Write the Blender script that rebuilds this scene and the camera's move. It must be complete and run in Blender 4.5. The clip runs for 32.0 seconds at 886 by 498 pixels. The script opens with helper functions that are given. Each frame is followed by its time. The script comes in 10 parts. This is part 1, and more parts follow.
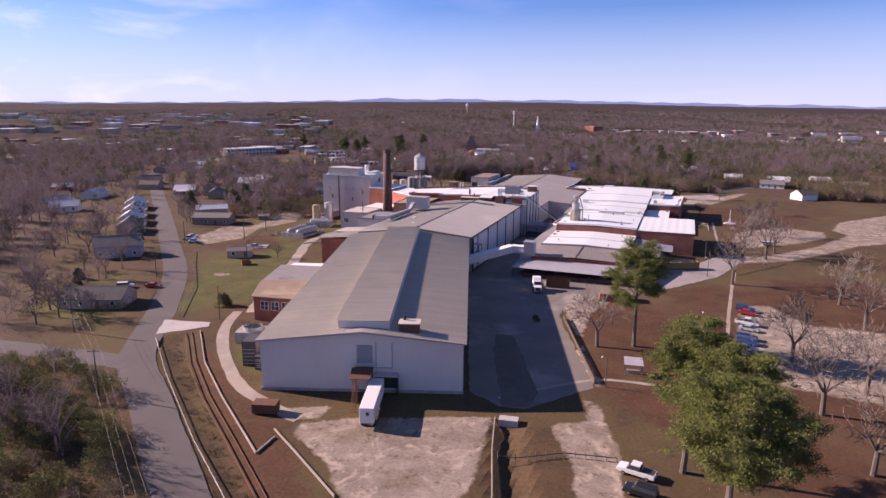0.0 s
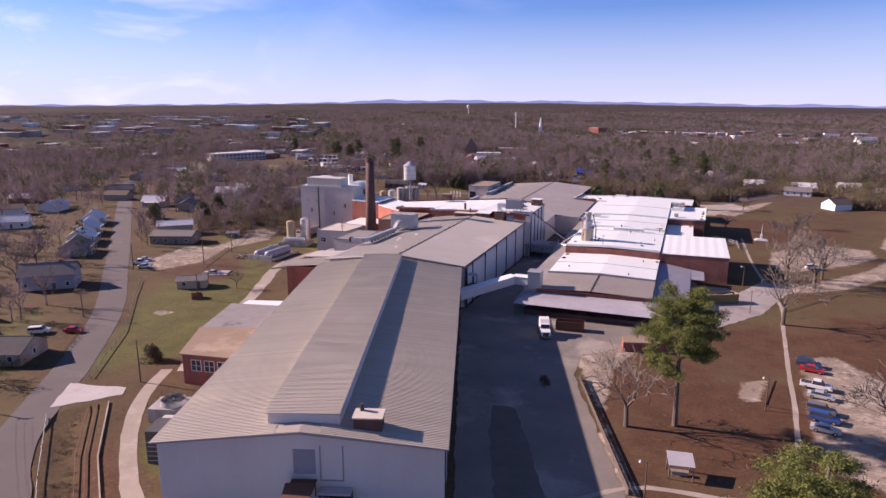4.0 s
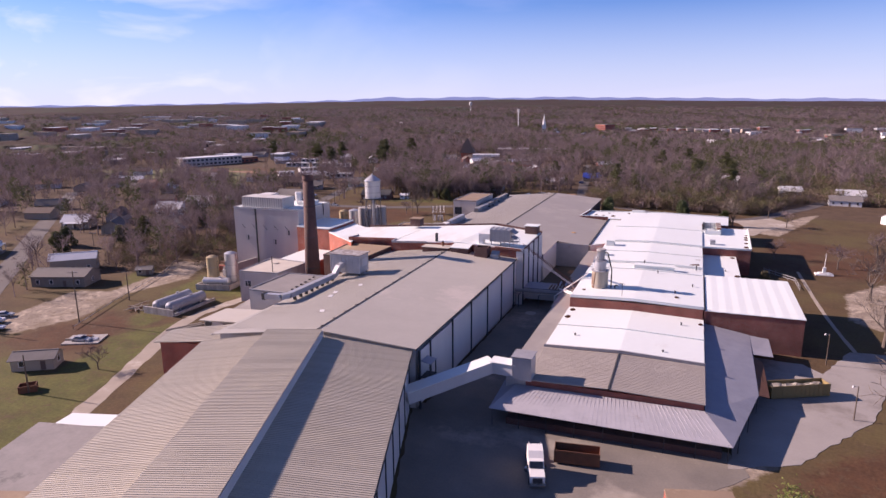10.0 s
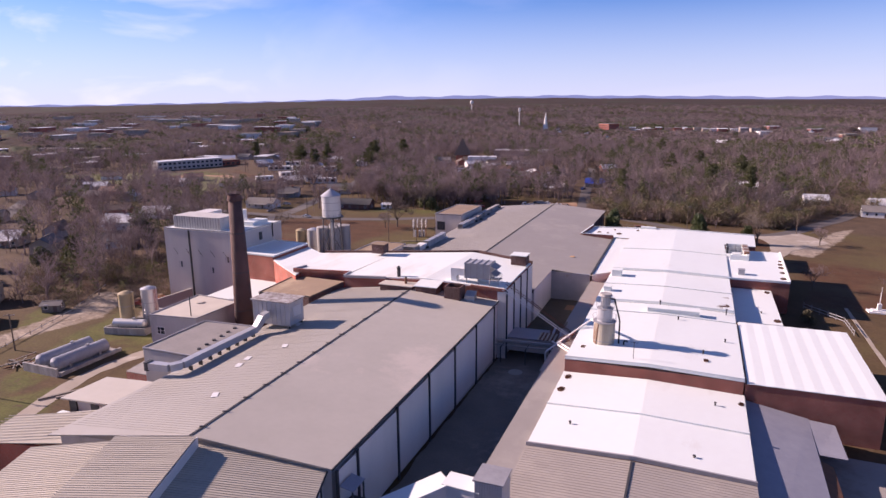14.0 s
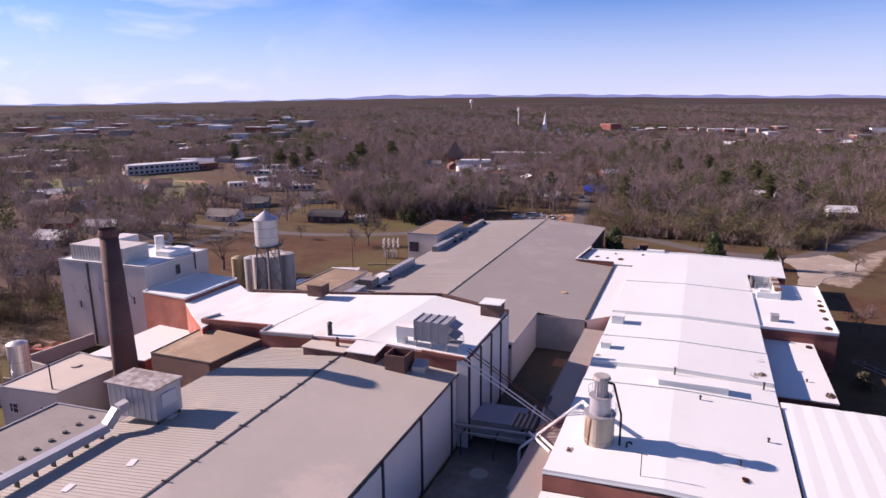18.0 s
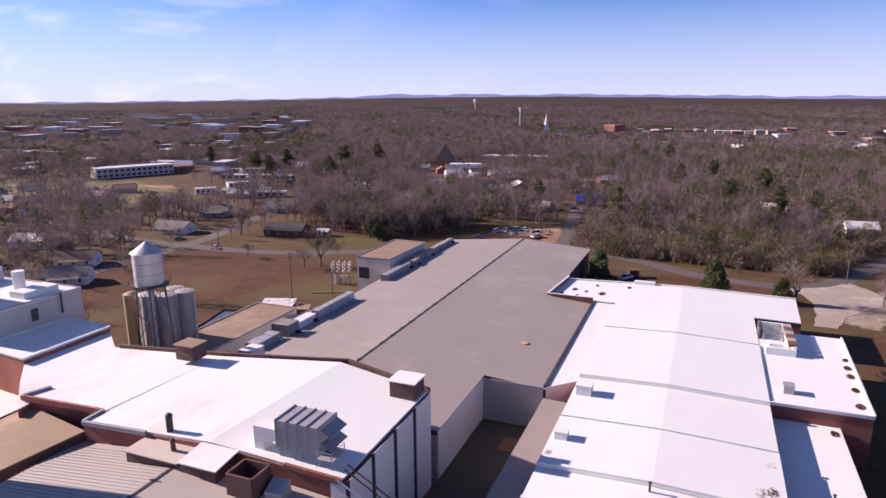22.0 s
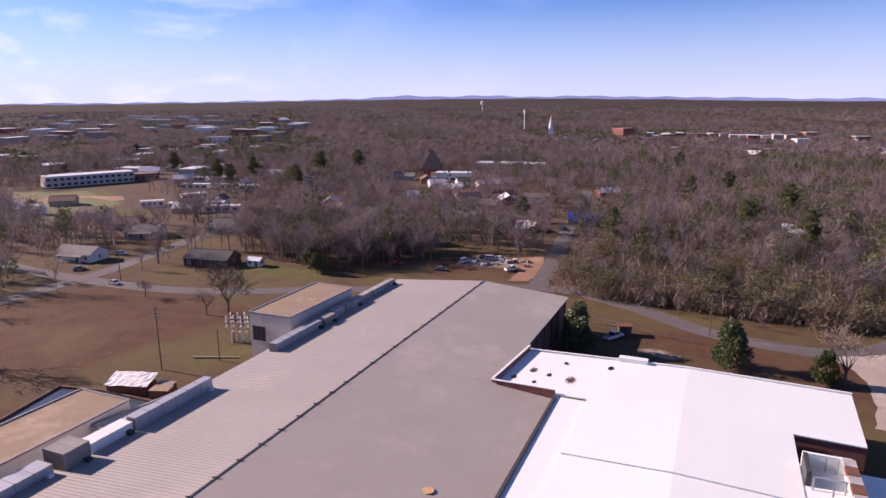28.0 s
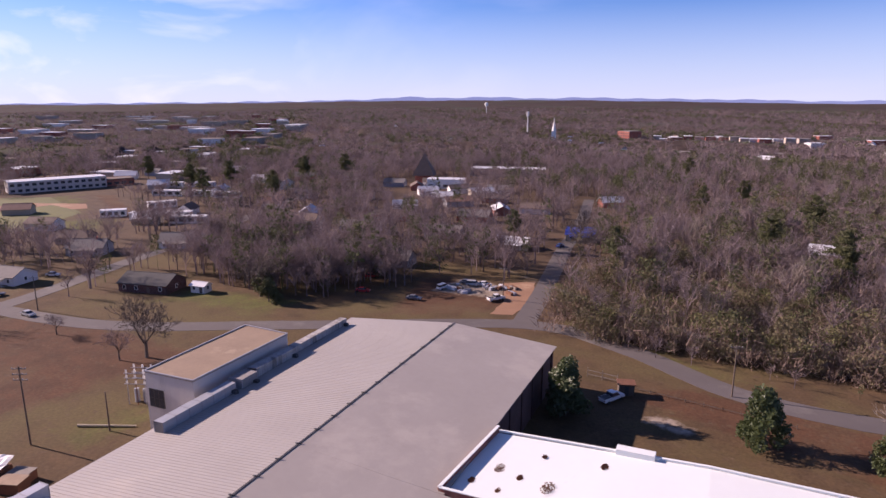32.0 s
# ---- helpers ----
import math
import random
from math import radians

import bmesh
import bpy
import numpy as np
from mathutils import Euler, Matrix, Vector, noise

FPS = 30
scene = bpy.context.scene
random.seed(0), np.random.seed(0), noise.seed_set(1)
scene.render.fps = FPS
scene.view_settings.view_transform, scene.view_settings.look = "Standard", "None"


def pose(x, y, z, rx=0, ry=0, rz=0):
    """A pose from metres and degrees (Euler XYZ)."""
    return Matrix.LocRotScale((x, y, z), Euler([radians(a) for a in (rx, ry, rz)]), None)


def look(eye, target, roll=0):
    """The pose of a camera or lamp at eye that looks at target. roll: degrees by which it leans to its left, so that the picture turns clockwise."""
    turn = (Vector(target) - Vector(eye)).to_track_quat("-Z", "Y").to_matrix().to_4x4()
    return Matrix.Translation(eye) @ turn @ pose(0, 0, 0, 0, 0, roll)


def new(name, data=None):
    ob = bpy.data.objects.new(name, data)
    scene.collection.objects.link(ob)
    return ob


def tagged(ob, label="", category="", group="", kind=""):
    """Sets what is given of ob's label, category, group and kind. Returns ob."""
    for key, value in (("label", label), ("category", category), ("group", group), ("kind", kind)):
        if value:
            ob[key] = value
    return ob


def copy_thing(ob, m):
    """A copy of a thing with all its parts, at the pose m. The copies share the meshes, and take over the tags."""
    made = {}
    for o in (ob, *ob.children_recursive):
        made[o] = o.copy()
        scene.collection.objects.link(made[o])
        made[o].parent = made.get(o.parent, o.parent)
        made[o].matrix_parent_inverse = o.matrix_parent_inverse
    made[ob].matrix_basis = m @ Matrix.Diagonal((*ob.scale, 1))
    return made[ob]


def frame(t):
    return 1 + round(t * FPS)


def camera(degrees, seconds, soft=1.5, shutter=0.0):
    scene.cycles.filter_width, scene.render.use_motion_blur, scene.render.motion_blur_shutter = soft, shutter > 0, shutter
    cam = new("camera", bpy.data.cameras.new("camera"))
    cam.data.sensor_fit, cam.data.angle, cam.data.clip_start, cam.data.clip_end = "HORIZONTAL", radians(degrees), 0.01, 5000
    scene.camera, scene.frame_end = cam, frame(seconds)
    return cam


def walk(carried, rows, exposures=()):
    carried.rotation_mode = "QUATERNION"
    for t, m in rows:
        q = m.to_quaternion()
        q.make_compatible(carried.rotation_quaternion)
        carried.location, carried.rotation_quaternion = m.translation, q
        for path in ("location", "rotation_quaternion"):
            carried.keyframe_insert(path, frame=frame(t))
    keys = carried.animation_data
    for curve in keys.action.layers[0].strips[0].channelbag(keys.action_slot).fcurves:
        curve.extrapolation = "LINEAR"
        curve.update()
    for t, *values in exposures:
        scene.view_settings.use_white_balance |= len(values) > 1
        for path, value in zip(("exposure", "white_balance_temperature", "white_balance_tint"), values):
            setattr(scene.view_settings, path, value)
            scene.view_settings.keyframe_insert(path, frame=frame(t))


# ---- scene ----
cam = camera(70.0, 32.0)
PATH = [
    (0, (5.959, 6.93, 54.344), (5.141, 8.7, 53.902), 0.4),
    (1, (3.242, 15.039, 54.302), (2.42, 16.809, 53.864), 0.4),
    (2, (0.272, 23.262, 54.328), (-0.553, 25.031, 53.891), 0.4),
    (3, (-2.746, 32.251, 54.44), (-3.572, 34.019, 54.003), 0.3),
    (6, (-11.404, 62.119, 55.078), (-12.23, 63.886, 54.636), -0.1),
    (7, (-14.216, 72.125, 54.933), (-15.044, 73.891, 54.492), -0.1),
    (8, (-16.686, 82.298, 54.841), (-17.518, 84.062, 54.399), -0.0),
    (9, (-18.825, 92.464, 54.896), (-19.662, 94.226, 54.451), -0.3),
    (10, (-20.695, 102.496, 55.077), (-21.537, 104.254, 54.63), -0.4),
    (11, (-22.785, 112.365, 55.156), (-23.632, 114.121, 54.709), -0.5),
    (12, (-24.967, 121.875, 55.105), (-25.816, 123.629, 54.656), -0.5),
    (13, (-27.068, 131.4, 55.048), (-27.916, 133.155, 54.599), -0.4),
    (14, (-29.012, 141.126, 55.317), (-29.863, 142.879, 54.866), -0.5),
    (17, (-34.887, 168.996, 55.921), (-35.742, 170.746, 55.467), -0.5),
    (18, (-35.891, 178.224, 55.986), (-36.747, 179.973, 55.532), -0.5),
    (19, (-36.355, 187.067, 56.127), (-37.215, 188.815, 55.674), -0.5),
    (20, (-36.299, 196.084, 56.46), (-37.166, 197.828, 56.003), -0.4),
    (21, (-36.326, 205.159, 56.661), (-37.197, 206.9, 56.204), -0.4),
    (22, (-36.266, 214.17, 56.729), (-37.141, 215.909, 56.273), -0.3),
    (23, (-36.411, 222.911, 56.693), (-37.29, 224.65, 56.24), -0.4),
    (24, (-36.929, 231.902, 56.569), (-37.813, 233.638, 56.114), 0.0),
    (25, (-37.672, 240.77, 56.5), (-38.562, 242.502, 56.046), 0.2),
    (28, (-40.736, 267.286, 56.944), (-41.644, 269.01, 56.493), -0.2),
    (29, (-42.133, 275.633, 57.045), (-43.048, 277.354, 56.596), -0.0),
    (32, (-46.902, 299.966, 57.062), (-47.826, 301.682, 56.615), -0.0),
]
walk(cam, [(t, look(eye, target, roll)) for t, eye, target, roll in PATH], exposures=[(0, 0.84, 6760, 39.5), (10, 0.83, 6730, 38.5), (18, 0.83, 6690, 37.5), (24, 0.83, 6660, 36.5), (32, 0.84, 6680, 38)])

# ---- light ----
SUN_ELEV, SUN_WAY = 25.0, 8.0   # height of the sun; direction in which shadows fall, from +x towards +y
world = bpy.data.worlds.new("sky")
scene.world = world
world.use_nodes = True
wn, wl = world.node_tree.nodes, world.node_tree.links
sky = wn.new("ShaderNodeTexSky")
sky.sky_type, sky.sun_disc = "NISHITA", False
sky.sun_elevation = radians(SUN_ELEV)
sky.sun_rotation = radians(270 - SUN_WAY)
sky.altitude, sky.air_density, sky.dust_density, sky.ozone_density = 200, 1.0, 0.1, 3.0
# thin cirrus streaks
wtc = wn.new("ShaderNodeTexCoord")
wmap = wn.new("ShaderNodeMapping")
wmap.inputs["Rotation"].default_value = (0, 0, radians(25))
wmap.inputs["Scale"].default_value = (1.6, 5.0, 9.0)
wnoise = wn.new("ShaderNodeTexNoise")
wnoise.inputs["Scale"].default_value, wnoise.inputs["Detail"].default_value = 1.3, 7
wnoise.inputs["Distortion"].default_value = 0.6
wramp = wn.new("ShaderNodeValToRGB")
wramp.color_ramp.elements[0].position, wramp.color_ramp.elements[1].position = 0.48, 0.76
wmix = wn.new("ShaderNodeMixRGB")
wmix.inputs[2].default_value = (12, 12.4, 13.5, 1)
wmul = wn.new("ShaderNodeMath")
wmul.operation = "MULTIPLY"
wmul.inputs[1].default_value = 0.7
wl.new(wtc.outputs["Generated"], wmap.inputs["Vector"])
wl.new(wmap.outputs[0], wnoise.inputs["Vector"])
wl.new(wnoise.outputs["Fac"], wramp.inputs[0])
wl.new(wramp.outputs[0], wmul.inputs[0])
# more cirrus towards the bright side of the sky
wside = wn.new("ShaderNodeVectorMath")
wside.operation = "DOT_PRODUCT"
wside.inputs[1].default_value = (-0.85, 0.50, 0.12)
wmask = wn.new("ShaderNodeMapRange")
wmask.interpolation_type = "SMOOTHSTEP"
wmask.inputs["From Min"].default_value, wmask.inputs["From Max"].default_value = 0.92, 0.99
wmask.inputs["To Min"].default_value = 0.12
wfac = wn.new("ShaderNodeMath")
wfac.operation = "MULTIPLY"
wl.new(wtc.outputs["Generated"], wside.inputs[0])
wl.new(wside.outputs["Value"], wmask.inputs["Value"])
wl.new(wmask.outputs[0], wfac.inputs[0])
wl.new(wmul.outputs[0], wfac.inputs[1])
wl.new(wfac.outputs[0], wmix.inputs[0])
# clear blue air above, pale winter haze all round the horizon
wtint = wn.new("ShaderNodeMixRGB")
wtint.blend_type = "MULTIPLY"
wtint.inputs[0].default_value = 1.0
wdeep = wn.new("ShaderNodeMixRGB")   # the blue deepens from the low sky to the zenith
wdeep.inputs[1].default_value, wdeep.inputs[2].default_value = (0.54, 0.84, 1.30, 1), (0.62, 0.74, 0.98, 1)
whigh = wn.new("ShaderNodeMapRange")
whigh.inputs["From Min"].default_value, whigh.inputs["From Max"].default_value = 0.16, 0.45
wsep = wn.new("ShaderNodeSeparateXYZ")
whaze = wn.new("ShaderNodeMapRange")
whaze.inputs["From Min"].default_value, whaze.inputs["From Max"].default_value = 0.14, -0.03
whaze.inputs["To Max"].default_value = 0.95
wpale = wn.new("ShaderNodeMixRGB")
wpale.inputs[2].default_value = (6.5, 7.6, 9.6, 1)
wl.new(sky.outputs[0], wtint.inputs[1])
wl.new(wtc.outputs["Generated"], wsep.inputs[0])
wl.new(wsep.outputs["Z"], whaze.inputs["Value"])
wl.new(wsep.outputs["Z"], whigh.inputs["Value"])
wl.new(whigh.outputs[0], wdeep.inputs[0])
wl.new(wdeep.outputs[0], wtint.inputs[2])
wl.new(whaze.outputs[0], wpale.inputs[0])
wl.new(wtint.outputs[0], wpale.inputs[1])
wl.new(wpale.outputs[0], wmix.inputs[1])
wl.new(wmix.outputs[0], wn["Background"].inputs["Color"])
wn["Background"].inputs["Strength"].default_value = 0.063

sun_data = bpy.data.lights.new("sun", "SUN")
sun_data.energy, sun_data.angle, sun_data.color = 5.0, radians(0.6), (1.0, 0.90, 0.76)
sun = new("sun", sun_data)
ce = math.cos(radians(SUN_ELEV))
sun.matrix_world = look((0, 0, 300), (ce * math.cos(radians(SUN_WAY)), ce * math.sin(radians(SUN_WAY)), 300 - math.sin(radians(SUN_ELEV))))

# ---- materials ----
def mat(name, color, color2=None, rough=0.7, scale=0.3, fine=6.0, contrast=1.0, bump=0.15, metal=0.0, spec=0.4, third=None, third_at=0.62, vary=0.0, streak=None):
    """Two-scale procedural surface: broad stains, fine grain, optional third tone in patches, optional per-object variation."""
    m = bpy.data.materials.new(name)
    m.use_nodes = True
    n, l = m.node_tree.nodes, m.node_tree.links
    b = n["Principled BSDF"]
    b.inputs["Roughness"].default_value, b.inputs["Metallic"].default_value = rough, metal
    b.inputs["Specular IOR Level"].default_value = spec
    c2 = color2 or tuple(c * 0.7 for c in color)
    geo = n.new("ShaderNodeNewGeometry")
    vec = geo.outputs["Position"]
    if streak:
        mp_ = n.new("ShaderNodeMapping")
        mp_.inputs["Scale"].default_value = streak
        l.new(vec, mp_.inputs["Vector"])
        vec = mp_.outputs[0]
    n1 = n.new("ShaderNodeTexNoise")
    n1.inputs["Scale"].default_value, n1.inputs["Detail"].default_value, n1.inputs["Roughness"].default_value = scale, 5, 0.6
    n2 = n.new("ShaderNodeTexNoise")
    n2.inputs["Scale"].default_value, n2.inputs["Detail"].default_value = fine, 3
    l.new(vec, n1.inputs["Vector"])
    l.new(geo.outputs["Position"], n2.inputs["Vector"])
    mm = n.new("ShaderNodeMath")
    mm.operation = "MULTIPLY_ADD"
    mm.inputs[1].default_value = 0.35
    l.new(n2.outputs["Fac"], mm.inputs[0])
    l.new(n1.outputs["Fac"], mm.inputs[2])
    r = n.new("ShaderNodeMapRange")
    r.inputs["From Min"].default_value, r.inputs["From Max"].default_value = 0.675 - 0.3 / contrast, 0.675 + 0.3 / contrast
    l.new(mm.outputs[0], r.inputs["Value"])
    mix = n.new("ShaderNodeMixRGB")
    mix.inputs[1].default_value, mix.inputs[2].default_value = (*color, 1), (*c2, 1)
    l.new(r.outputs[0], mix.inputs[0])
    out = mix.outputs[0]
    if third:
        n3 = n.new("ShaderNodeTexNoise")
        n3.inputs["Scale"].default_value, n3.inputs["Detail"].default_value, n3.inputs["Roughness"].default_value = scale * 0.45, 8, 0.68
        l.new(vec, n3.inputs["Vector"])
        r3 = n.new("ShaderNodeMapRange")
        r3.inputs["From Min"].default_value, r3.inputs["From Max"].default_value = third_at - 0.04, third_at + 0.07
        l.new(n3.outputs["Fac"], r3.inputs["Value"])
        mix3 = n.new("ShaderNodeMixRGB")
        mix3.inputs[2].default_value = (*third, 1)
        l.new(r3.outputs[0], mix3.inputs[0])
        l.new(out, mix3.inputs[1])
        out = mix3.outputs[0]
    if vary:
        oi = n.new("ShaderNodeObjectInfo")
        hsv = n.new("ShaderNodeHueSaturation")
        rv = n.new("ShaderNodeMapRange")
        rv.inputs["To Min"].default_value, rv.inputs["To Max"].default_value = 1 - vary, 1 + vary
        l.new(oi.outputs["Random"], rv.inputs["Value"])
        l.new(rv.outputs[0], hsv.inputs["Value"])
        l.new(out, hsv.inputs["Color"])
        out = hsv.outputs[0]
    l.new(out, b.inputs["Base Color"])
    if bump:
        bp = n.new("ShaderNodeBump")
        bp.inputs["Strength"].default_value, bp.inputs["Distance"].default_value = bump, 0.05
        l.new(n2.outputs["Fac"], bp.inputs["Height"])
        l.new(bp.outputs[0], b.inputs["Normal"])
    return m


def brick_mat(name, c1, c2, mortar, scale=1.0):
    m = bpy.data.materials.new(name)
    m.use_nodes = True
    n, l = m.node_tree.nodes, m.node_tree.links
    b = n["Principled BSDF"]
    b.inputs["Roughness"].default_value = 0.85
    geo = n.new("ShaderNodeNewGeometry")
    sep, comb, add = n.new("ShaderNodeSeparateXYZ"), n.new("ShaderNodeCombineXYZ"), n.new("ShaderNodeMath")
    l.new(geo.outputs["Position"], sep.inputs[0])
    l.new(sep.outputs["X"], add.inputs[0])
    l.new(sep.outputs["Y"], add.inputs[1])
    l.new(add.outputs[0], comb.inputs["X"])
    l.new(sep.outputs["Z"], comb.inputs["Y"])
    t = n.new("ShaderNodeTexBrick")
    t.inputs["Color1"].default_value, t.inputs["Color2"].default_value, t.inputs["Mortar"].default_value = (*c1, 1), (*c2, 1), (*mortar, 1)
    t.inputs["Scale"].default_value = scale
    t.inputs["Brick Width"].default_value, t.inputs["Row Height"].default_value, t.inputs["Mortar Size"].default_value = 0.23, 0.075, 0.010
    l.new(comb.outputs[0], t.inputs["Vector"])
    ns = n.new("ShaderNodeTexNoise")
    ns.inputs["Scale"].default_value, ns.inputs["Detail"].default_value = 0.35, 6
    l.new(geo.outputs["Position"], ns.inputs["Vector"])
    hsv = n.new("ShaderNodeHueSaturation")
    rv = n.new("ShaderNodeMapRange")
    rv.inputs["From Min"].default_value, rv.inputs["From Max"].default_value = 0.3, 0.7
    rv.inputs["To Min"].default_value, rv.inputs["To Max"].default_value = 0.75, 1.2
    l.new(ns.outputs["Fac"], rv.inputs["Value"])
    l.new(rv.outputs[0], hsv.inputs["Value"])
    l.new(t.outputs["Color"], hsv.inputs["Color"])
    l.new(hsv.outputs[0], b.inputs["Base Color"])
    bp = n.new("ShaderNodeBump")
    bp.inputs["Strength"].default_value, bp.inputs["Distance"].default_value = 0.4, 0.01
    l.new(t.outputs["Fac"], bp.inputs["Height"])
    bp.invert = True
    l.new(bp.outputs[0], b.inputs["Normal"])
    return m


ROOF_TAN = mat("tan metal roof", (0.45, 0.405, 0.33), (0.37, 0.333, 0.272), rough=0.55, scale=0.08, fine=1.5, bump=0.03, third=(0.48, 0.43, 0.33), third_at=0.60, vary=0.05, spec=0.35)
ROOF_GRAY = mat("gray coated roof", (0.355, 0.318, 0.282), (0.31, 0.276, 0.243), rough=0.6, scale=0.12, fine=0.9, bump=0.05, third=(0.39, 0.347, 0.302), third_at=0.58)
ROOF_PALE = mat("pale ribbed roof coating", (0.395, 0.368, 0.325), (0.335, 0.312, 0.275), rough=0.55, scale=0.08, fine=1.5, bump=0.03, third=(0.43, 0.395, 0.335), third_at=0.62)
ROOF_LIGHT = mat("light gray roof coating", (0.475, 0.435, 0.375), (0.41, 0.375, 0.32), rough=0.6, scale=0.12, fine=0.9, bump=0.05, third=(0.54, 0.475, 0.41), third_at=0.58)
WEED = mat("rusty dry weeds", (0.26, 0.12, 0.065), (0.17, 0.08, 0.05), rough=0.95, scale=0.6, fine=3.0, bump=0.0)
ROOF_SHED = mat("worn gray ribbed roof", (0.355, 0.328, 0.297), (0.30, 0.277, 0.25), rough=0.55, scale=0.08, fine=1.5, bump=0.03, third=(0.39, 0.35, 0.305), third_at=0.62)
ROOF_DARK = mat("dark flat roofing", (0.28, 0.255, 0.24), (0.20, 0.185, 0.175), rough=0.85, scale=0.25, fine=2.0, third=(0.10, 0.095, 0.09), third_at=0.63)
ROOF_BROWN = mat("brown gravel roofing", (0.30, 0.215, 0.145), (0.225, 0.16, 0.11), rough=0.9, scale=0.18, fine=2.5, third=(0.37, 0.28, 0.19), third_at=0.58)
ROOF_CREAM = mat("cream gravel roofing", (0.55, 0.50, 0.42), (0.47, 0.42, 0.36), rough=0.85, scale=0.25, fine=2.5)
MEMBRANE = mat("white roof membrane", (0.748, 0.785, 0.755), (0.690, 0.718, 0.690), rough=0.5, scale=0.09, fine=0.7, bump=0.04, contrast=1.0, third=(0.62, 0.61, 0.565), third_at=0.62, spec=0.3, streak=(1.0, 0.35, 1.0))
SHEET = mat("galvanised sheet", (0.50, 0.50, 0.52), (0.40, 0.40, 0.42), rough=0.45, scale=0.5, fine=3.0, bump=0.03, metal=0.35, third=(0.36, 0.27, 0.20), third_at=0.68)
TIN = mat("weathered canopy tin", (0.46, 0.44, 0.46), (0.36, 0.35, 0.37), rough=0.55, scale=0.4, fine=3.0, bump=0.03, third=(0.30, 0.24, 0.20), third_at=0.66, metal=0.1)
TIN_BLUE = mat("slate painted tin", (0.30, 0.30, 0.34), (0.24, 0.24, 0.28), rough=0.55, scale=0.4, fine=2.0, bump=0.03)
PANEL_WHITE = mat("off-white wall panel", (0.66, 0.63, 0.60), (0.57, 0.54, 0.52), rough=0.6, scale=0.2, fine=2.0, bump=0.03, streak=(1, 1, 0.25))
PANEL_GRAY = mat("gray stucco wall", (0.54, 0.50, 0.47), (0.44, 0.405, 0.385), rough=0.85, scale=0.25, fine=3.0, bump=0.1, streak=(1, 1, 0.2), third=(0.36, 0.33, 0.31), third_at=0.64)
CONCRETE = mat("pale concrete", (0.47, 0.44, 0.41), (0.38, 0.355, 0.33), rough=0.9, scale=0.15, fine=3.0, third=(0.29, 0.26, 0.23), third_at=0.60)
CONCRETE_OLD = mat("stained concrete silo", (0.47, 0.445, 0.42), (0.22, 0.20, 0.19), rough=0.9, scale=0.55, fine=3.5, streak=(1, 1, 0.18), third=(0.14, 0.125, 0.115), third_at=0.60)
ASPHALT = mat("worn asphalt", (0.122, 0.106, 0.100), (0.094, 0.081, 0.077), rough=0.9, scale=0.12, fine=5.0, third=(0.148, 0.133, 0.121), third_at=0.58)
ASPHALT_DK = mat("patched yard asphalt", (0.245, 0.213, 0.178), (0.135, 0.120, 0.106), rough=0.85, scale=0.1, fine=3.0, third=(0.33, 0.288, 0.24), third_at=0.57)
GRAVEL = mat("sandy gravel", (0.38, 0.325, 0.265), (0.28, 0.235, 0.19), rough=0.95, scale=0.22, fine=4.0, third=(0.45, 0.395, 0.335), third_at=0.58)
BRICK = brick_mat("red brick", (0.33, 0.075, 0.048), (0.25, 0.058, 0.040), (0.27, 0.15, 0.12))
BRICK_ORANGE = brick_mat("orange red brick", (0.42, 0.085, 0.045), (0.34, 0.065, 0.038), (0.38, 0.20, 0.15))
BRICK_DARK = brick_mat("dark brick", (0.115, 0.045, 0.035), (0.085, 0.035, 0.03), (0.15, 0.10, 0.09))
BRICK_TAN = brick_mat("tan brick", (0.42, 0.33, 0.26), (0.36, 0.27, 0.21), (0.45, 0.4, 0.35))
RUST = mat("rusty steel", (0.20, 0.085, 0.045), (0.12, 0.055, 0.035), rough=0.85, scale=0.8, fine=5.0)
RUST_OLIVE = mat("mustard steel", (0.28, 0.21, 0.09), (0.21, 0.15, 0.065), rough=0.75, scale=0.5, fine=4.0)
STEEL_DK = mat("dark steel", (0.06, 0.058, 0.06), (0.04, 0.04, 0.04), rough=0.6, scale=0.8, fine=4.0, bump=0.03)
STEEL_LT = mat("light gray steel", (0.42, 0.42, 0.43), (0.33, 0.33, 0.34), rough=0.5, scale=0.6, fine=4.0, bump=0.03, metal=0.3)
ALU = mat("brushed tank metal", (0.62, 0.61, 0.60), (0.50, 0.49, 0.48), rough=0.42, scale=0.5, fine=4.0, bump=0.02, metal=0.55, streak=(1, 1, 0.15), third=(0.35, 0.27, 0.20), third_at=0.67)
TANK_GRAY = mat("dull gray tank paint", (0.36, 0.365, 0.40), (0.27, 0.275, 0.30), rough=0.55, scale=0.5, fine=3.0, bump=0.03, third=(0.26, 0.20, 0.16), third_at=0.66)
TANK_TAN = mat("tan painted tank", (0.42, 0.33, 0.19), (0.33, 0.25, 0.14), rough=0.6, scale=0.5, fine=3.0, bump=0.03, streak=(1, 1, 0.2))
DUST_MET = mat("stained cream metal", (0.50, 0.44, 0.345), (0.33, 0.28, 0.22), rough=0.55, scale=0.9, fine=4.0, bump=0.03, streak=(1, 1, 0.15), third=(0.19, 0.12, 0.08), third_at=0.58)
WOOD_POLE = mat("weathered pole wood", (0.14, 0.105, 0.08), (0.09, 0.07, 0.055), rough=0.9, scale=1.0, fine=6.0)
WOOD_GRAY = mat("gray planks", (0.27, 0.235, 0.20), (0.19, 0.165, 0.14), rough=0.9, scale=1.0, fine=5.0)
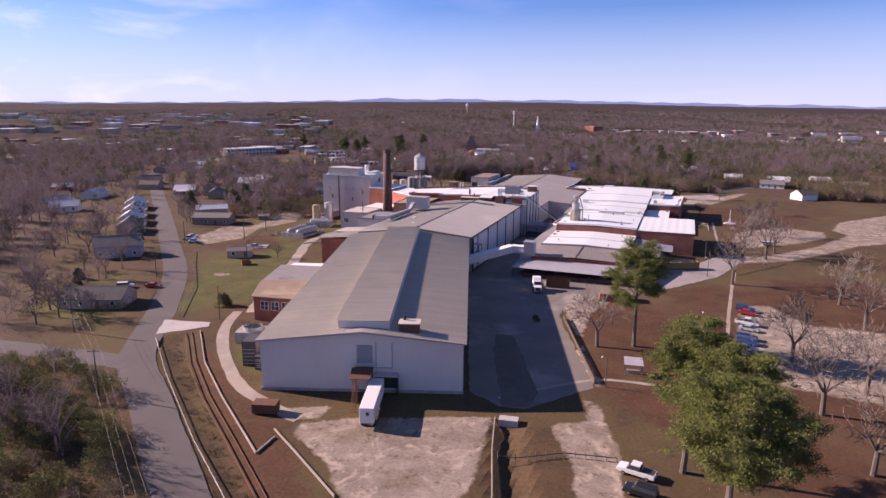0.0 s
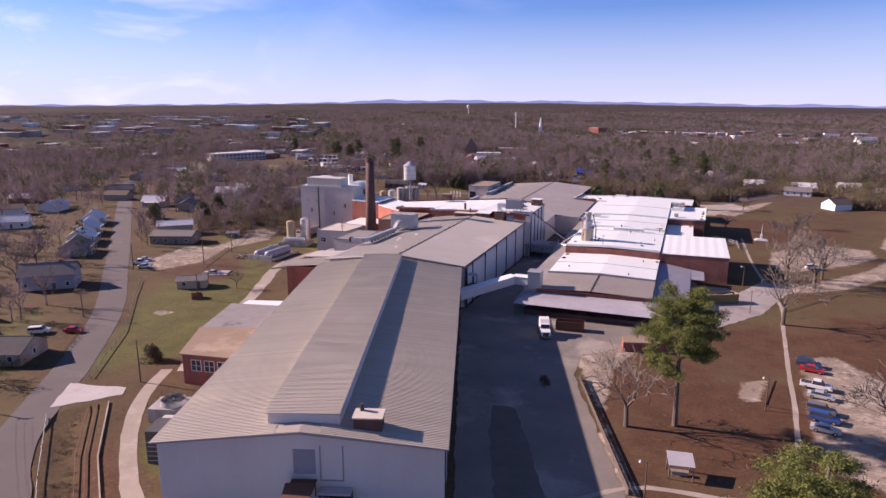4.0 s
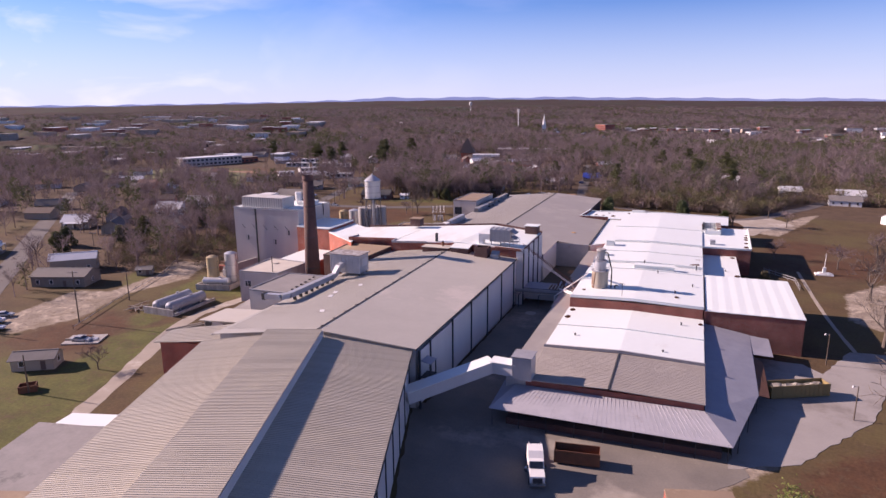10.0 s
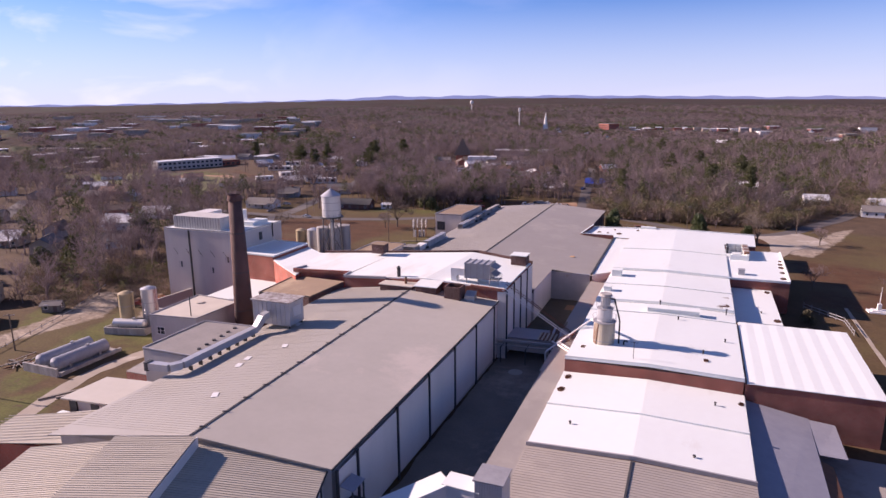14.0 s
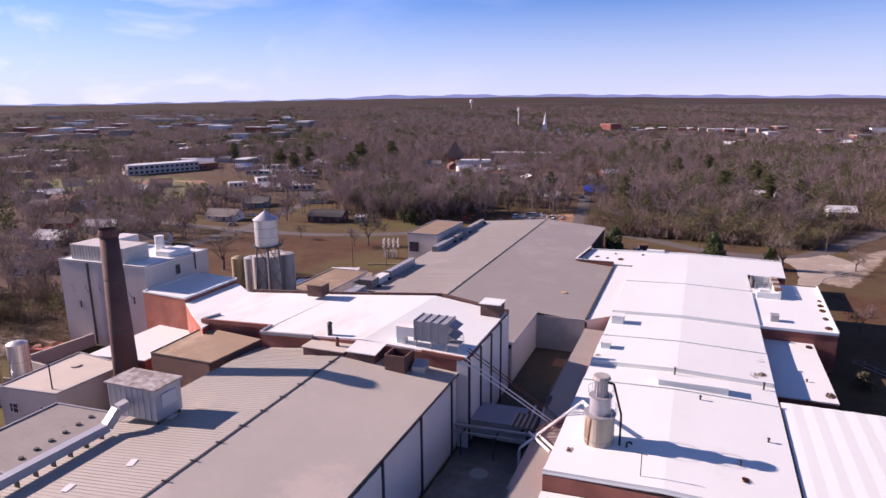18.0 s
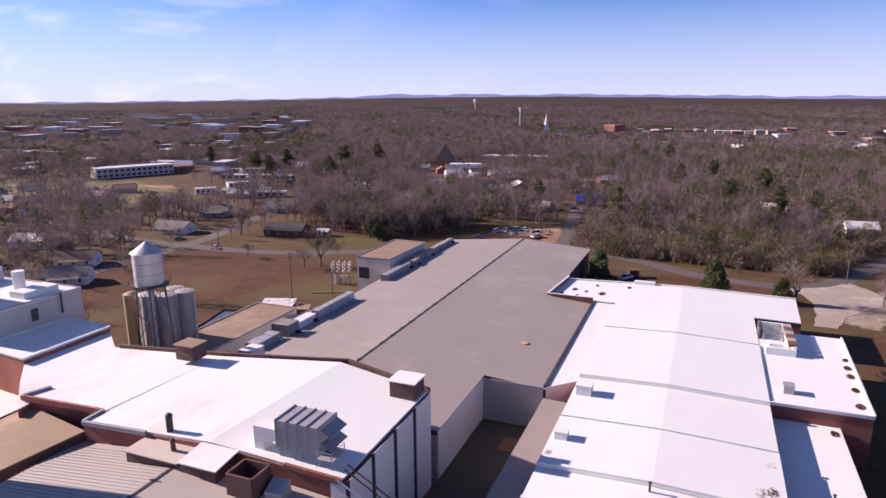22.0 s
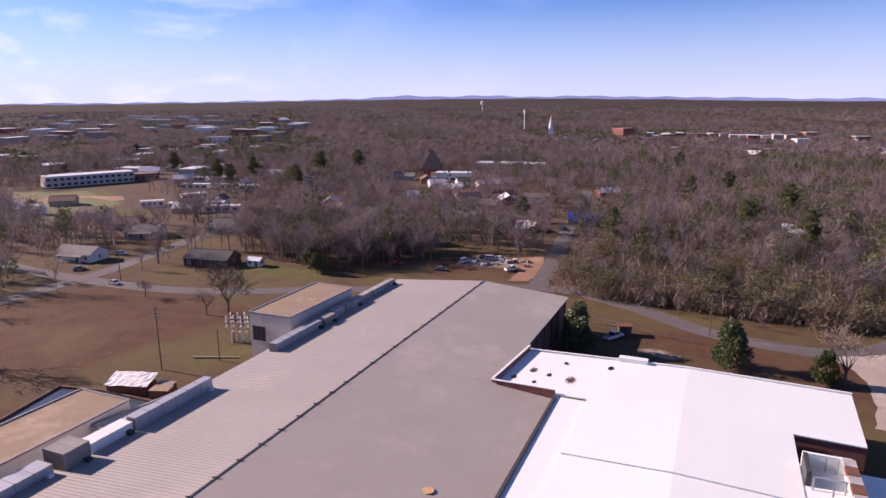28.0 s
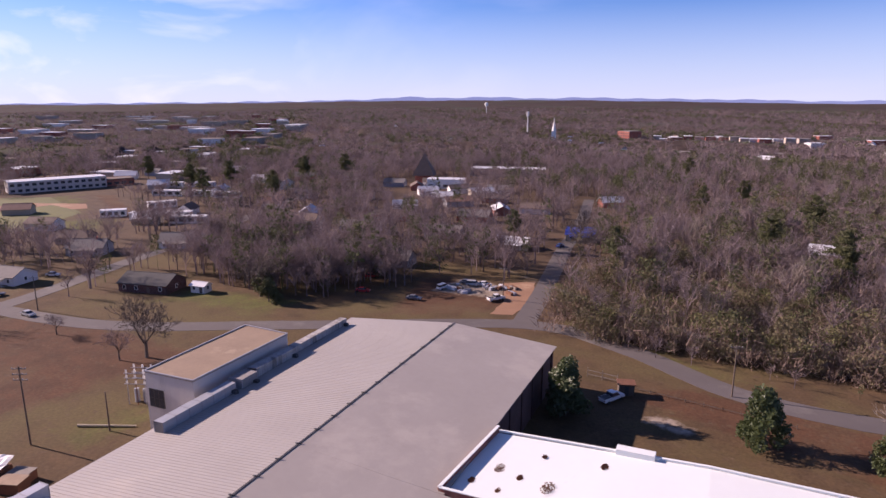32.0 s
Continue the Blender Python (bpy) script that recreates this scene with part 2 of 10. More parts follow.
WHITE_PAINT = mat("white paint", (0.74, 0.73, 0.71), (0.66, 0.65, 0.63), rough=0.6, scale=0.5, fine=3.0, bump=0.03)
GLASS_DK = mat("dark window glass", (0.045, 0.05, 0.06), (0.03, 0.035, 0.045), rough=0.12, scale=0.5, fine=1.0, bump=0.0, spec=0.6)
BLACK = mat("black rubber", (0.02, 0.02, 0.021), (0.014, 0.014, 0.015), rough=0.8, scale=2.0, fine=8.0, bump=0.05)
CAP = mat("gray edge metal", (0.36, 0.35, 0.36), (0.28, 0.27, 0.28), rough=0.55, scale=0.8, fine=3.0, bump=0.02, metal=0.2)
BARK = mat("gray brown bark", (0.155, 0.122, 0.10), (0.095, 0.076, 0.064), rough=0.95, scale=0.8, fine=5.0)
# twig colour leans purple-gray, with the haze of far woods mixed in
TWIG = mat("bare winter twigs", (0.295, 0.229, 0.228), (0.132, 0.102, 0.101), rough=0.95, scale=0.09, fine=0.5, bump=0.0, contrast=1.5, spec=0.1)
TWIG_PALE = mat("pale bare branches", (0.215, 0.178, 0.148), (0.12, 0.098, 0.082), rough=0.95, scale=0.4, fine=3.0)
NEEDLE = mat("pine needles", (0.195, 0.215, 0.060), (0.105, 0.125, 0.038), rough=0.8, scale=0.35, spec=0.2, contrast=1.3, fine=3.0, bump=0.0)
NEEDLE_FAR = mat("distant evergreen", (0.112, 0.118, 0.048), (0.070, 0.076, 0.036), rough=0.9, scale=0.08, fine=0.6, bump=0.0)
LEAF_GLOSS = mat("glossy dark leaves", (0.095, 0.120, 0.045), (0.055, 0.075, 0.030), rough=0.45, scale=0.8, fine=4.0, bump=0.0)
SHRUB = mat("olive scrub", (0.160, 0.135, 0.070), (0.096, 0.082, 0.048), rough=0.9, scale=0.15, fine=1.5, bump=0.0)
CLAY = mat("orange clay", (0.30, 0.165, 0.095), (0.225, 0.125, 0.075), rough=0.95, scale=0.12, fine=1.5, third=(0.40, 0.26, 0.16), third_at=0.58)
GREEN_SCRUB = mat("green winter scrub", (0.155, 0.152, 0.058), (0.098, 0.100, 0.040), rough=0.9, scale=0.15, fine=1.5, bump=0.0)
STRAW = mat("dry brown brush", (0.265, 0.190, 0.148), (0.160, 0.116, 0.096), rough=0.95, scale=0.15, fine=1.5, bump=0.0)

def let_light_through(m, share):
    """Leaves and needles pass part of the light to their far side; twigs use it to soften shading."""
    n, l = m.node_tree.nodes, m.node_tree.links
    b, out = n["Principled BSDF"], n["Material Output"]
    tr, mx = n.new("ShaderNodeBsdfTranslucent"), n.new("ShaderNodeMixShader")
    l.new(b.inputs["Base Color"].links[0].from_socket, tr.inputs["Color"])
    mx.inputs[0].default_value = share
    l.new(b.outputs[0], mx.inputs[1])
    l.new(tr.outputs[0], mx.inputs[2])
    l.new(mx.outputs[0], out.inputs["Surface"])


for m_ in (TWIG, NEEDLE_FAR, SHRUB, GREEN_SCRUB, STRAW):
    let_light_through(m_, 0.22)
let_light_through(NEEDLE, 0.2)
let_light_through(LEAF_GLOSS, 0.25)

# ---- mesh helpers ----
def mesh_of(name, verts, faces, material, smooth=False):
    me = bpy.data.meshes.new(name)
    me.from_pydata(verts, [], faces)
    me.materials.append(material)
    if smooth:
        me.polygons.foreach_set("use_smooth", [True] * len(me.polygons))
    me.update()
    return me


def part(name, bm, material, parent, label="", smooth=False):
    """Links a bmesh as one mesh object under a thing or a part."""
    me = bpy.data.meshes.new(name)
    bmesh.ops.recalc_face_normals(bm, faces=bm.faces)
    bm.to_mesh(me)
    bm.free()
    me.materials.append(material)
    if smooth:
        me.polygons.foreach_set("use_smooth", [True] * len(me.polygons))
    ob = new(name, me)
    ob.parent = parent
    if label:
        tagged(ob, label)
    return ob


def thing(name, label, category, x=0.0, y=0.0, z=0.0, turn=0.0, group="", kind=""):
    ob = new(name)
    ob.matrix_basis = pose(x, y, z, 0, 0, turn)
    ob.empty_display_size = 0.5
    return tagged(ob, label, category, group, kind)


def BM():
    return bmesh.new()


def box(bm, x0, x1, y0, y1, z0, z1):
    v = [bm.verts.new(p) for p in ((x0, y0, z0), (x1, y0, z0), (x1, y1, z0), (x0, y1, z0), (x0, y0, z1), (x1, y0, z1), (x1, y1, z1), (x0, y1, z1))]
    for f in ((3, 2, 1, 0), (4, 5, 6, 7), (0, 1, 5, 4), (1, 2, 6, 5), (2, 3, 7, 6), (3, 0, 4, 7)):
        bm.faces.new([v[i] for i in f])
    return v


def prism(bm, pts, z0, z1):
    """Upright prism on a plan outline; z0, z1 a height or one per corner."""
    k = len(pts)
    lo = z0 if isinstance(z0, (list, tuple)) else [z0] * k
    hi = z1 if isinstance(z1, (list, tuple)) else [z1] * k
    a = [bm.verts.new((p[0], p[1], h)) for p, h in zip(pts, lo)]
    b = [bm.verts.new((p[0], p[1], h)) for p, h in zip(pts, hi)]
    bm.faces.new(a[::-1])
    bm.faces.new(b)
    for i in range(k):
        j = (i + 1) % k
        bm.faces.new((a[i], a[j], b[j], b[i]))


def cyl(bm, x, y, z0, z1, r0, r1=None, n=16, cap=True):
    r1 = r0 if r1 is None else r1
    a = [bm.verts.new((x + r0 * math.cos(i * math.tau / n), y + r0 * math.sin(i * math.tau / n), z0)) for i in range(n)]
    if r1 < 1e-4:
        t = bm.verts.new((x, y, z1))
        for i in range(n):
            bm.faces.new((a[i], a[(i + 1) % n], t))
    else:
        b = [bm.verts.new((x + r1 * math.cos(i * math.tau / n), y + r1 * math.sin(i * math.tau / n), z1)) for i in range(n)]
        for i in range(n):
            bm.faces.new((a[i], a[(i + 1) % n], b[(i + 1) % n], b[i]))
        if cap:
            bm.faces.new(b)
    if cap:
        bm.faces.new(a[::-1])


def tube(bm, p, q, r0, r1=None, n=8):
    """A round bar from p to q."""
    r1 = r0 if r1 is None else r1
    p, q = Vector(p), Vector(q)
    d = (q - p).normalized()
    s = d.orthogonal().normalized()
    t = d.cross(s)
    ring = [(s * math.cos(i * math.tau / n) + t * math.sin(i * math.tau / n)) for i in range(n)]
    a = [bm.verts.new(p + w * r0) for w in ring]
    b = [bm.verts.new(q + w * r1) for w in ring]
    for i in range(n):
        bm.faces.new((a[i], a[(i + 1) % n], b[(i + 1) % n], b[i]))
    bm.faces.new(a[::-1])
    bm.faces.new(b)


def beam(bm, p, q, w, h):
    """A square bar from p to q, w wide and h high."""
    p, q = Vector(p), Vector(q)
    d = (q - p).normalized()
    s = Vector((-d.y, d.x, 0))
    s = s.normalized() if s.length > 1e-4 else Vector((1, 0, 0))
    t = d.cross(s).normalized()
    vs = []
    for o in (p, q):
        for i, j in ((-1, -1), (1, -1), (1, 1), (-1, 1)):
            vs.append(bm.verts.new(o + s * (i * w / 2) + t * (j * h / 2)))
    for f in ((3, 2, 1, 0), (4, 5, 6, 7), (0, 1, 5, 4), (1, 2, 6, 5), (2, 3, 7, 6), (3, 0, 4, 7)):
        bm.faces.new([vs[i] for i in f])


def sheet(bm, pts, thick=0.12):
    """A slab through corner points given as (x, y, z), thick downwards."""
    a = [bm.verts.new(p) for p in pts]
    b = [bm.verts.new((p[0], p[1], p[2] - thick)) for p in pts]
    bm.faces.new(a)
    bm.faces.new(b[::-1])
    k = len(pts)
    for i in range(k):
        j = (i + 1) % k
        bm.faces.new((a[i], b[i], b[j], a[j]))


# ---- plan frames ----
# mill: u across to the east wing, v along the mill; warehouse: a across, b along
MU, MV, MO = Vector((math.cos(radians(5.5)), math.sin(radians(5.5)))), Vector((-math.sin(radians(4)), math.cos(radians(4)))), Vector((-75.0, 264.0))
WA, WB, WO = Vector((math.cos(radians(22.8)), math.sin(radians(22.8)))), Vector((-math.sin(radians(22.3)), math.cos(radians(22.3)))), Vector((-37.6, 111.2))


def mp(u, v):
    return MO + MU * u + MV * v


def wp(a, b):
    return WO + WA * a + WB * b


def rect(f, u0, u1, v0, v1):
    return [f(u0, v0), f(u1, v0), f(u1, v1), f(u0, v1)]


def fbox(bm, f, u0, u1, v0, v1, z0, z1):
    prism(bm, rect(f, u0, u1, v0, v1), z0, z1)


def f3(f, u, v, z):
    p = f(u, v)
    return (p.x, p.y, z)


def fsheet(bm, f, pts, thick=0.12):
    sheet(bm, [f3(f, *p) for p in pts], thick)


def ribs(bm, f, u0, z0, u1, z1, v0, v1, pitch=0.9, h=0.07, w=0.12):
    """Standing ribs on a roof slope that runs from u0 at z0 to u1 at z1."""
    k = int(abs(v1 - v0) / pitch)
    for i in range(k + 1):
        v = v0 + i * pitch
        prism_pts = []
        for uu, zz in ((u0, z0), (u1, z1)):
            for dv, dz in ((-w / 2, 0.0), (-w / 4, h), (w / 4, h), (w / 2, 0.0)):
                q = f(uu, v + dv)
                prism_pts.append(bm.verts.new((q.x, q.y, zz + dz)))
        a, b = prism_pts[:4], prism_pts[4:]
        for j in range(3):
            bm.faces.new((a[j], a[j + 1], b[j + 1], b[j]))
        bm.faces.new(a[::-1])
        bm.faces.new(b)


def roof_panels(parent, f, u0, z0, u1, z1, v0, v1, pitch, material, thick=0.08, lift=0.0):
    """Ribbed roof sheets side by side, each an object on one shared mesh."""
    h, w, half = 0.065, 0.13, pitch / 2
    prof = [(0, 0)]
    for e in (half, pitch - 0.012):
        prof += [(e - w, 0), (e - w * 0.72, h), (e - w * 0.28, h), (e, 0)]
    o = f(0, 0)
    verts, faces = [], []
    for uu, zz in ((u0, z0), (u1, z1)):
        for dv, dz in prof + [(pitch - 0.012, -thick), (0, -thick)]:
            q = f(uu, dv) - o
            verts.append((q.x, q.y, zz + dz))
    k = len(prof) + 2
    for j in range(k):
        faces.append((j, (j + 1) % k, k + (j + 1) % k, k + j))
    faces.append(tuple(range(k))[::-1])
    faces.append(tuple(range(k, 2 * k)))
    if u1 < u0:
        faces = [fc[::-1] for fc in faces]
    me = mesh_of("roof_panel", verts, faces, material)
    count = int((v1 - v0) / pitch)
    for i in range(count):
        ob = new("roof_panel", me)
        ob.parent = parent
        q = f(0, v0 + i * pitch)
        ob.location = (q.x, q.y, lift * i / count)


def window_unit(parent, f, u, v, z, w, h, along="u", out=-1, mullions=2, rows=2, frame_mat=None):
    """A framed window with panes on a wall; along tells the wall's run, out the outward sign."""
    fr = BM()
    t = 0.10
    def seg(s0, s1, za, zb, d0, d1, bm):
        if along == "u":
            fbox(bm, f, u + s0, u + s1, v + min(d0 * out, d1 * out), v + max(d0 * out, d1 * out), za, zb)
        else:
            fbox(bm, f, u + min(d0 * out, d1 * out), u + max(d0 * out, d1 * out), v + s0, v + s1, za, zb)
    seg(-w / 2, w / 2, z, z + t, 0.0, 0.09, fr)
    seg(-w / 2, w / 2, z + h - t, z + h, 0.0, 0.09, fr)
    for i in range(mullions + 1):
        s = -w / 2 + (w - t) * i / mullions
        seg(s, s + t, z + t, z + h - t, 0.0, 0.09, fr)
    for j in range(1, rows):
        zz = z + h * j / rows
        for i in range(mullions):
            s = -w / 2 + (w - t) * i / mullions + t
            seg(s, s + (w - t) / mullions - t, zz - 0.03, zz + 0.03, 0.0, 0.08, fr)
    win = part("window", fr, frame_mat or WHITE_PAINT, parent)
    for i in range(mullions):
        g = BM()
        s = -w / 2 + (w - t) * i / mullions + t
        seg(s, s + (w - t) / mullions - t, z + t, z + h - t, 0.004, 0.05, g)
        part("pane", g, GLASS_DK, win)
    return win

# ---- ground ----
def poly_weight(x, y, poly, soft):
    """1 inside a plan outline, falling to 0 over soft metres outside."""
    inside = np.zeros_like(x, bool)
    dist = np.full_like(x, 1e9)
    for (x0, y0), (x1, y1) in zip(poly, poly[1:] + poly[:1]):
        cross = ((y0 > y) != (y1 > y)) & (x < (x1 - x0) * (y - y0) / (y1 - y0 + 1e-9) + x0)
        inside ^= cross
        dx, dy = x1 - x0, y1 - y0
        s = np.clip(((x - x0) * dx + (y - y0) * dy) / (dx * dx + dy * dy), 0, 1)
        dist = np.minimum(dist, np.hypot(x - x0 - s * dx, y - y0 - s * dy))
    d = np.where(inside, dist, -dist)
    return np.clip(0.5 + d / (2 * soft), 0, 1)


def land(x, y):
    """Height of the land: flat round the mill, rising gently far off."""
    r = np.hypot(x + 60, y - 250)
    far = np.clip((r - 900) / 3900, 0, 1)
    wave = np.sin(x * 0.0021 + 1.3) * np.cos(y * 0.0017 + 0.4) * 7 + np.sin(x * 0.0047 + y * 0.0039) * 3
    ridge = 1 + 0.80 * np.exp(-((np.degrees(np.arctan2(-(x + 40), y - 150)) - 22) / 21) ** 2)
    return far ** 1.15 * 44 * ridge + wave * np.clip((r - 700) / 900, 0, 1) * np.clip(1.25 - r / 3600, 0.12, 1)


core_x = np.concatenate([-330 - np.geomspace(4, 5200, 44)[::-1], np.arange(-330, -120, 2.5), np.arange(-120, 0, 1.5), np.arange(0, 70, 2.5), 70 + np.geomspace(4, 5200, 44)])
core_y = np.concatenate([30 - np.geomspace(4, 5200, 30)[::-1], np.arange(30, 126, 1.5), np.arange(126, 640, 2.5), 640 + np.geomspace(4, 5200, 56)])
gx, gy = np.meshgrid(core_x, core_y)
gz = land(gx, gy)
DITCHES = [
    ([(-112, 107), (-96, 95), (-82, 85.2), (-69, 76.8), (-55, 67.2), (-42, 58.5), (-40, 60.2), (-54, 69), (-67, 78.2), (-81.5, 88.4), (-96, 99.6), (-110, 110.5)], 3.2, 0.9),
    ([(-27.6, 103.2), (-24.7, 103.8), (-22.6, 97.1), (-19.4, 90.6), (-17.2, 84.3), (-14.5, 76), (-17.5, 75), (-20.0, 82.9), (-24.2, 94.6)], 1.9, 1.3),
]
for poly, soft, depth in DITCHES:
    gz = gz - depth * poly_weight(gx, gy, poly, soft)
ny_, nx_ = gx.shape
gv = np.stack([gx.ravel(), gy.ravel(), gz.ravel()], 1)
gi = np.arange(nx_ * ny_).reshape(ny_, nx_)
gf = np.stack([gi[:-1, :-1].ravel(), gi[:-1, 1:].ravel(), gi[1:, 1:].ravel(), gi[1:, :-1].ravel()], 1)
gme = mesh_of("ground", gv.tolist(), gf.tolist(), CONCRETE)
GREEN = [
    ([(-128, 118), (-118, 122), (-112, 140), (-126, 172), (-140, 205), (-150, 225), (-160, 205), (-172, 180), (-150, 148)], 5),
    ([(-98, 112), (-90, 103), (-78, 98), (-76, 103), (-92, 127), (-101, 124)], 3),
    ([(-155, 225), (-148, 226), (-146, 245), (-160, 262), (-176, 262), (-170, 236)], 6),
    ([(-147, 196), (-156, 218), (-160, 236), (-172, 256), (-184, 252), (-178, 230), (-164, 206)], 4), ([(-186, 222), (-204, 238), (-212, 254), (-204, 258), (-192, 240)], 3),
    ([(-170, 352), (-145, 352), (-138, 372), (-150, 378)], 8), ([(-165, 418), (-215, 410), (-212, 440), (-160, 445)], 12),
    ([(-300, 200), (-200, 195), (-190, 180), (-260, 240)], 20), ([(-390, 480), (-340, 440), (-300, 470), (-340, 520)], 20),
    ([(-340, 400), (-500, 500), (-440, 560), (-330, 480)], 20), ([(-100, 455), (-60, 436), (-30, 436), (-60, 446), (-95, 462)], 5),
    ([(-170, 100), (-120, 98), (-128, 112), (-150, 135), (-190, 165)], 10), ([(-35, 110), (-30, 112), (-46, 152), (-51, 150)], 2.5),
]
SOIL = [
    ([(-18, 128), (-10, 120), (30, 90), (60, 60), (70, 150), (70, 240), (30, 238), (8, 222), (-8, 204), (-28, 176), (-30, 163)], 6),
    ([(-62, 86), (-78, 94), (-100, 108), (-95, 98), (-62, 76), (-30, 50), (-10, 40), (-22, 60), (-42, 70)], 4),
    ([(-90, 60), (-70, 62), (-40, 40), (-60, 30)], 6), ([(-140, 440), (-115, 455), (-116, 480), (-150, 480)], 8),
    ([(-178, 186), (-150, 178), (-152, 190), (-160, 206), (-176, 214), (-184, 200)], 6),
    ([(-238, 305), (-200, 320), (-172, 345), (-165, 395), (-225, 396), (-240, 360)], 8), ([(-70, 420), (-20, 405), (-20, 425), (-60, 430)], 6),
    ([(-185, 290), (-140, 300), (-150, 325), (-190, 320)], 10), ([(-10, 335), (30, 330), (40, 380), (-12, 390)], 12),
    ([(-340, 500), (-430, 548), (-425, 556), (-335, 506)], 3),
]
PALE = [
    ([(-58.6, 88.7), (-51.4, 94.2), (-44, 97.5), (-36, 102), (-29.3, 105.0), (-27.0, 93.5), (-24.8, 84.3), (-25.6, 77), (-35, 70), (-42.5, 75), (-48.0, 80.0), (-57.9, 85.0)], 1.6),
    ([(10.5, 148), (20, 142), (60, 140), (60, 188), (34, 187), (27, 186), (18, 200), (10.5, 197)], 3.5), ([(8.5, 312), (25, 335), (43.6, 332), (44, 318), (32, 299), (13, 280), (7, 287)], 3),
    ([(79, 399), (54, 364), (48, 338), (53, 328), (38, 295), (21, 270.5), (11, 259), (5, 248), (12, 252), (27, 263), (40, 282), (52, 302), (66, 316)], 2.5),
    ([(-182, 190), (-196, 196), (-203, 222), (-192, 226), (-196, 246), (-204, 262), (-192, 266), (-182, 246), (-186, 226), (-178, 206)], 3), ([(-170, 246), (-182, 262), (-178, 272), (-164, 250)], 3),
    ([(-20, 420), (-4, 428), (6, 452), (14, 462), (6, 432), (-6, 396), (-14, 400)], 3), ([(-120, 470), (-112, 470), (-116, 482), (-125, 480)], 4),
    ([(-19.6, 107.3), (-13.4, 110.3), (-16.3, 120), (-12.8, 117), (-6.8, 103), (-4, 90), (-2, 78), (-8, 78), (-10.3, 87.6), (-12.5, 95.3)], 1.8), ([(-146, 156), (-142, 156), (-141, 160), (-147, 160)], 1.0),
    ([(-22, 128), (-14, 126), (-32, 168), (-40, 182), (-50, 196), (-36, 196), (-10, 206), (-22, 190), (-26, 172)], 2.0), ([(-1.4, 176), (3.4, 180), (1.9, 167), (-1.7, 167)], 1.5),
    ([(-66, 411.5), (-57, 409.5), (-55, 412.5), (-63, 415)], 2.5),
    ([(-58, 96), (-66, 91), (-62, 88), (-57, 91)], 1.5), ([(-140, 466), (-120, 468), (-118, 480), (-138, 484)], 4),
]
px_, py_ = gv[:, 0], gv[:, 1]
zone = np.zeros((len(gv), 4), np.float32)
zone[:, 3] = 1
OPEN = [(-60, 30), (90, 30), (95, 440), (-10, 452), (-95, 452), (-120, 500), (-235, 500), (-300, 420), (-262, 330), (-212, 322), (-182, 275), (-204, 242), (-250, 236), (-330, 300), (-345, 290), (-300, 225), (-200, 130), (-120, 80)]
zone[:, 3] = 1 - poly_weight(px_, py_, OPEN, 14)   # leaf litter under the woods
for ch, polys in enumerate((GREEN, SOIL, PALE)):
    for poly, soft in polys:
        zone[:, ch] = np.maximum(zone[:, ch], poly_weight(px_, py_, poly, soft))
att = gme.attributes.new("zone", "FLOAT_COLOR", "POINT")
att.data.foreach_set("color", zone.ravel())


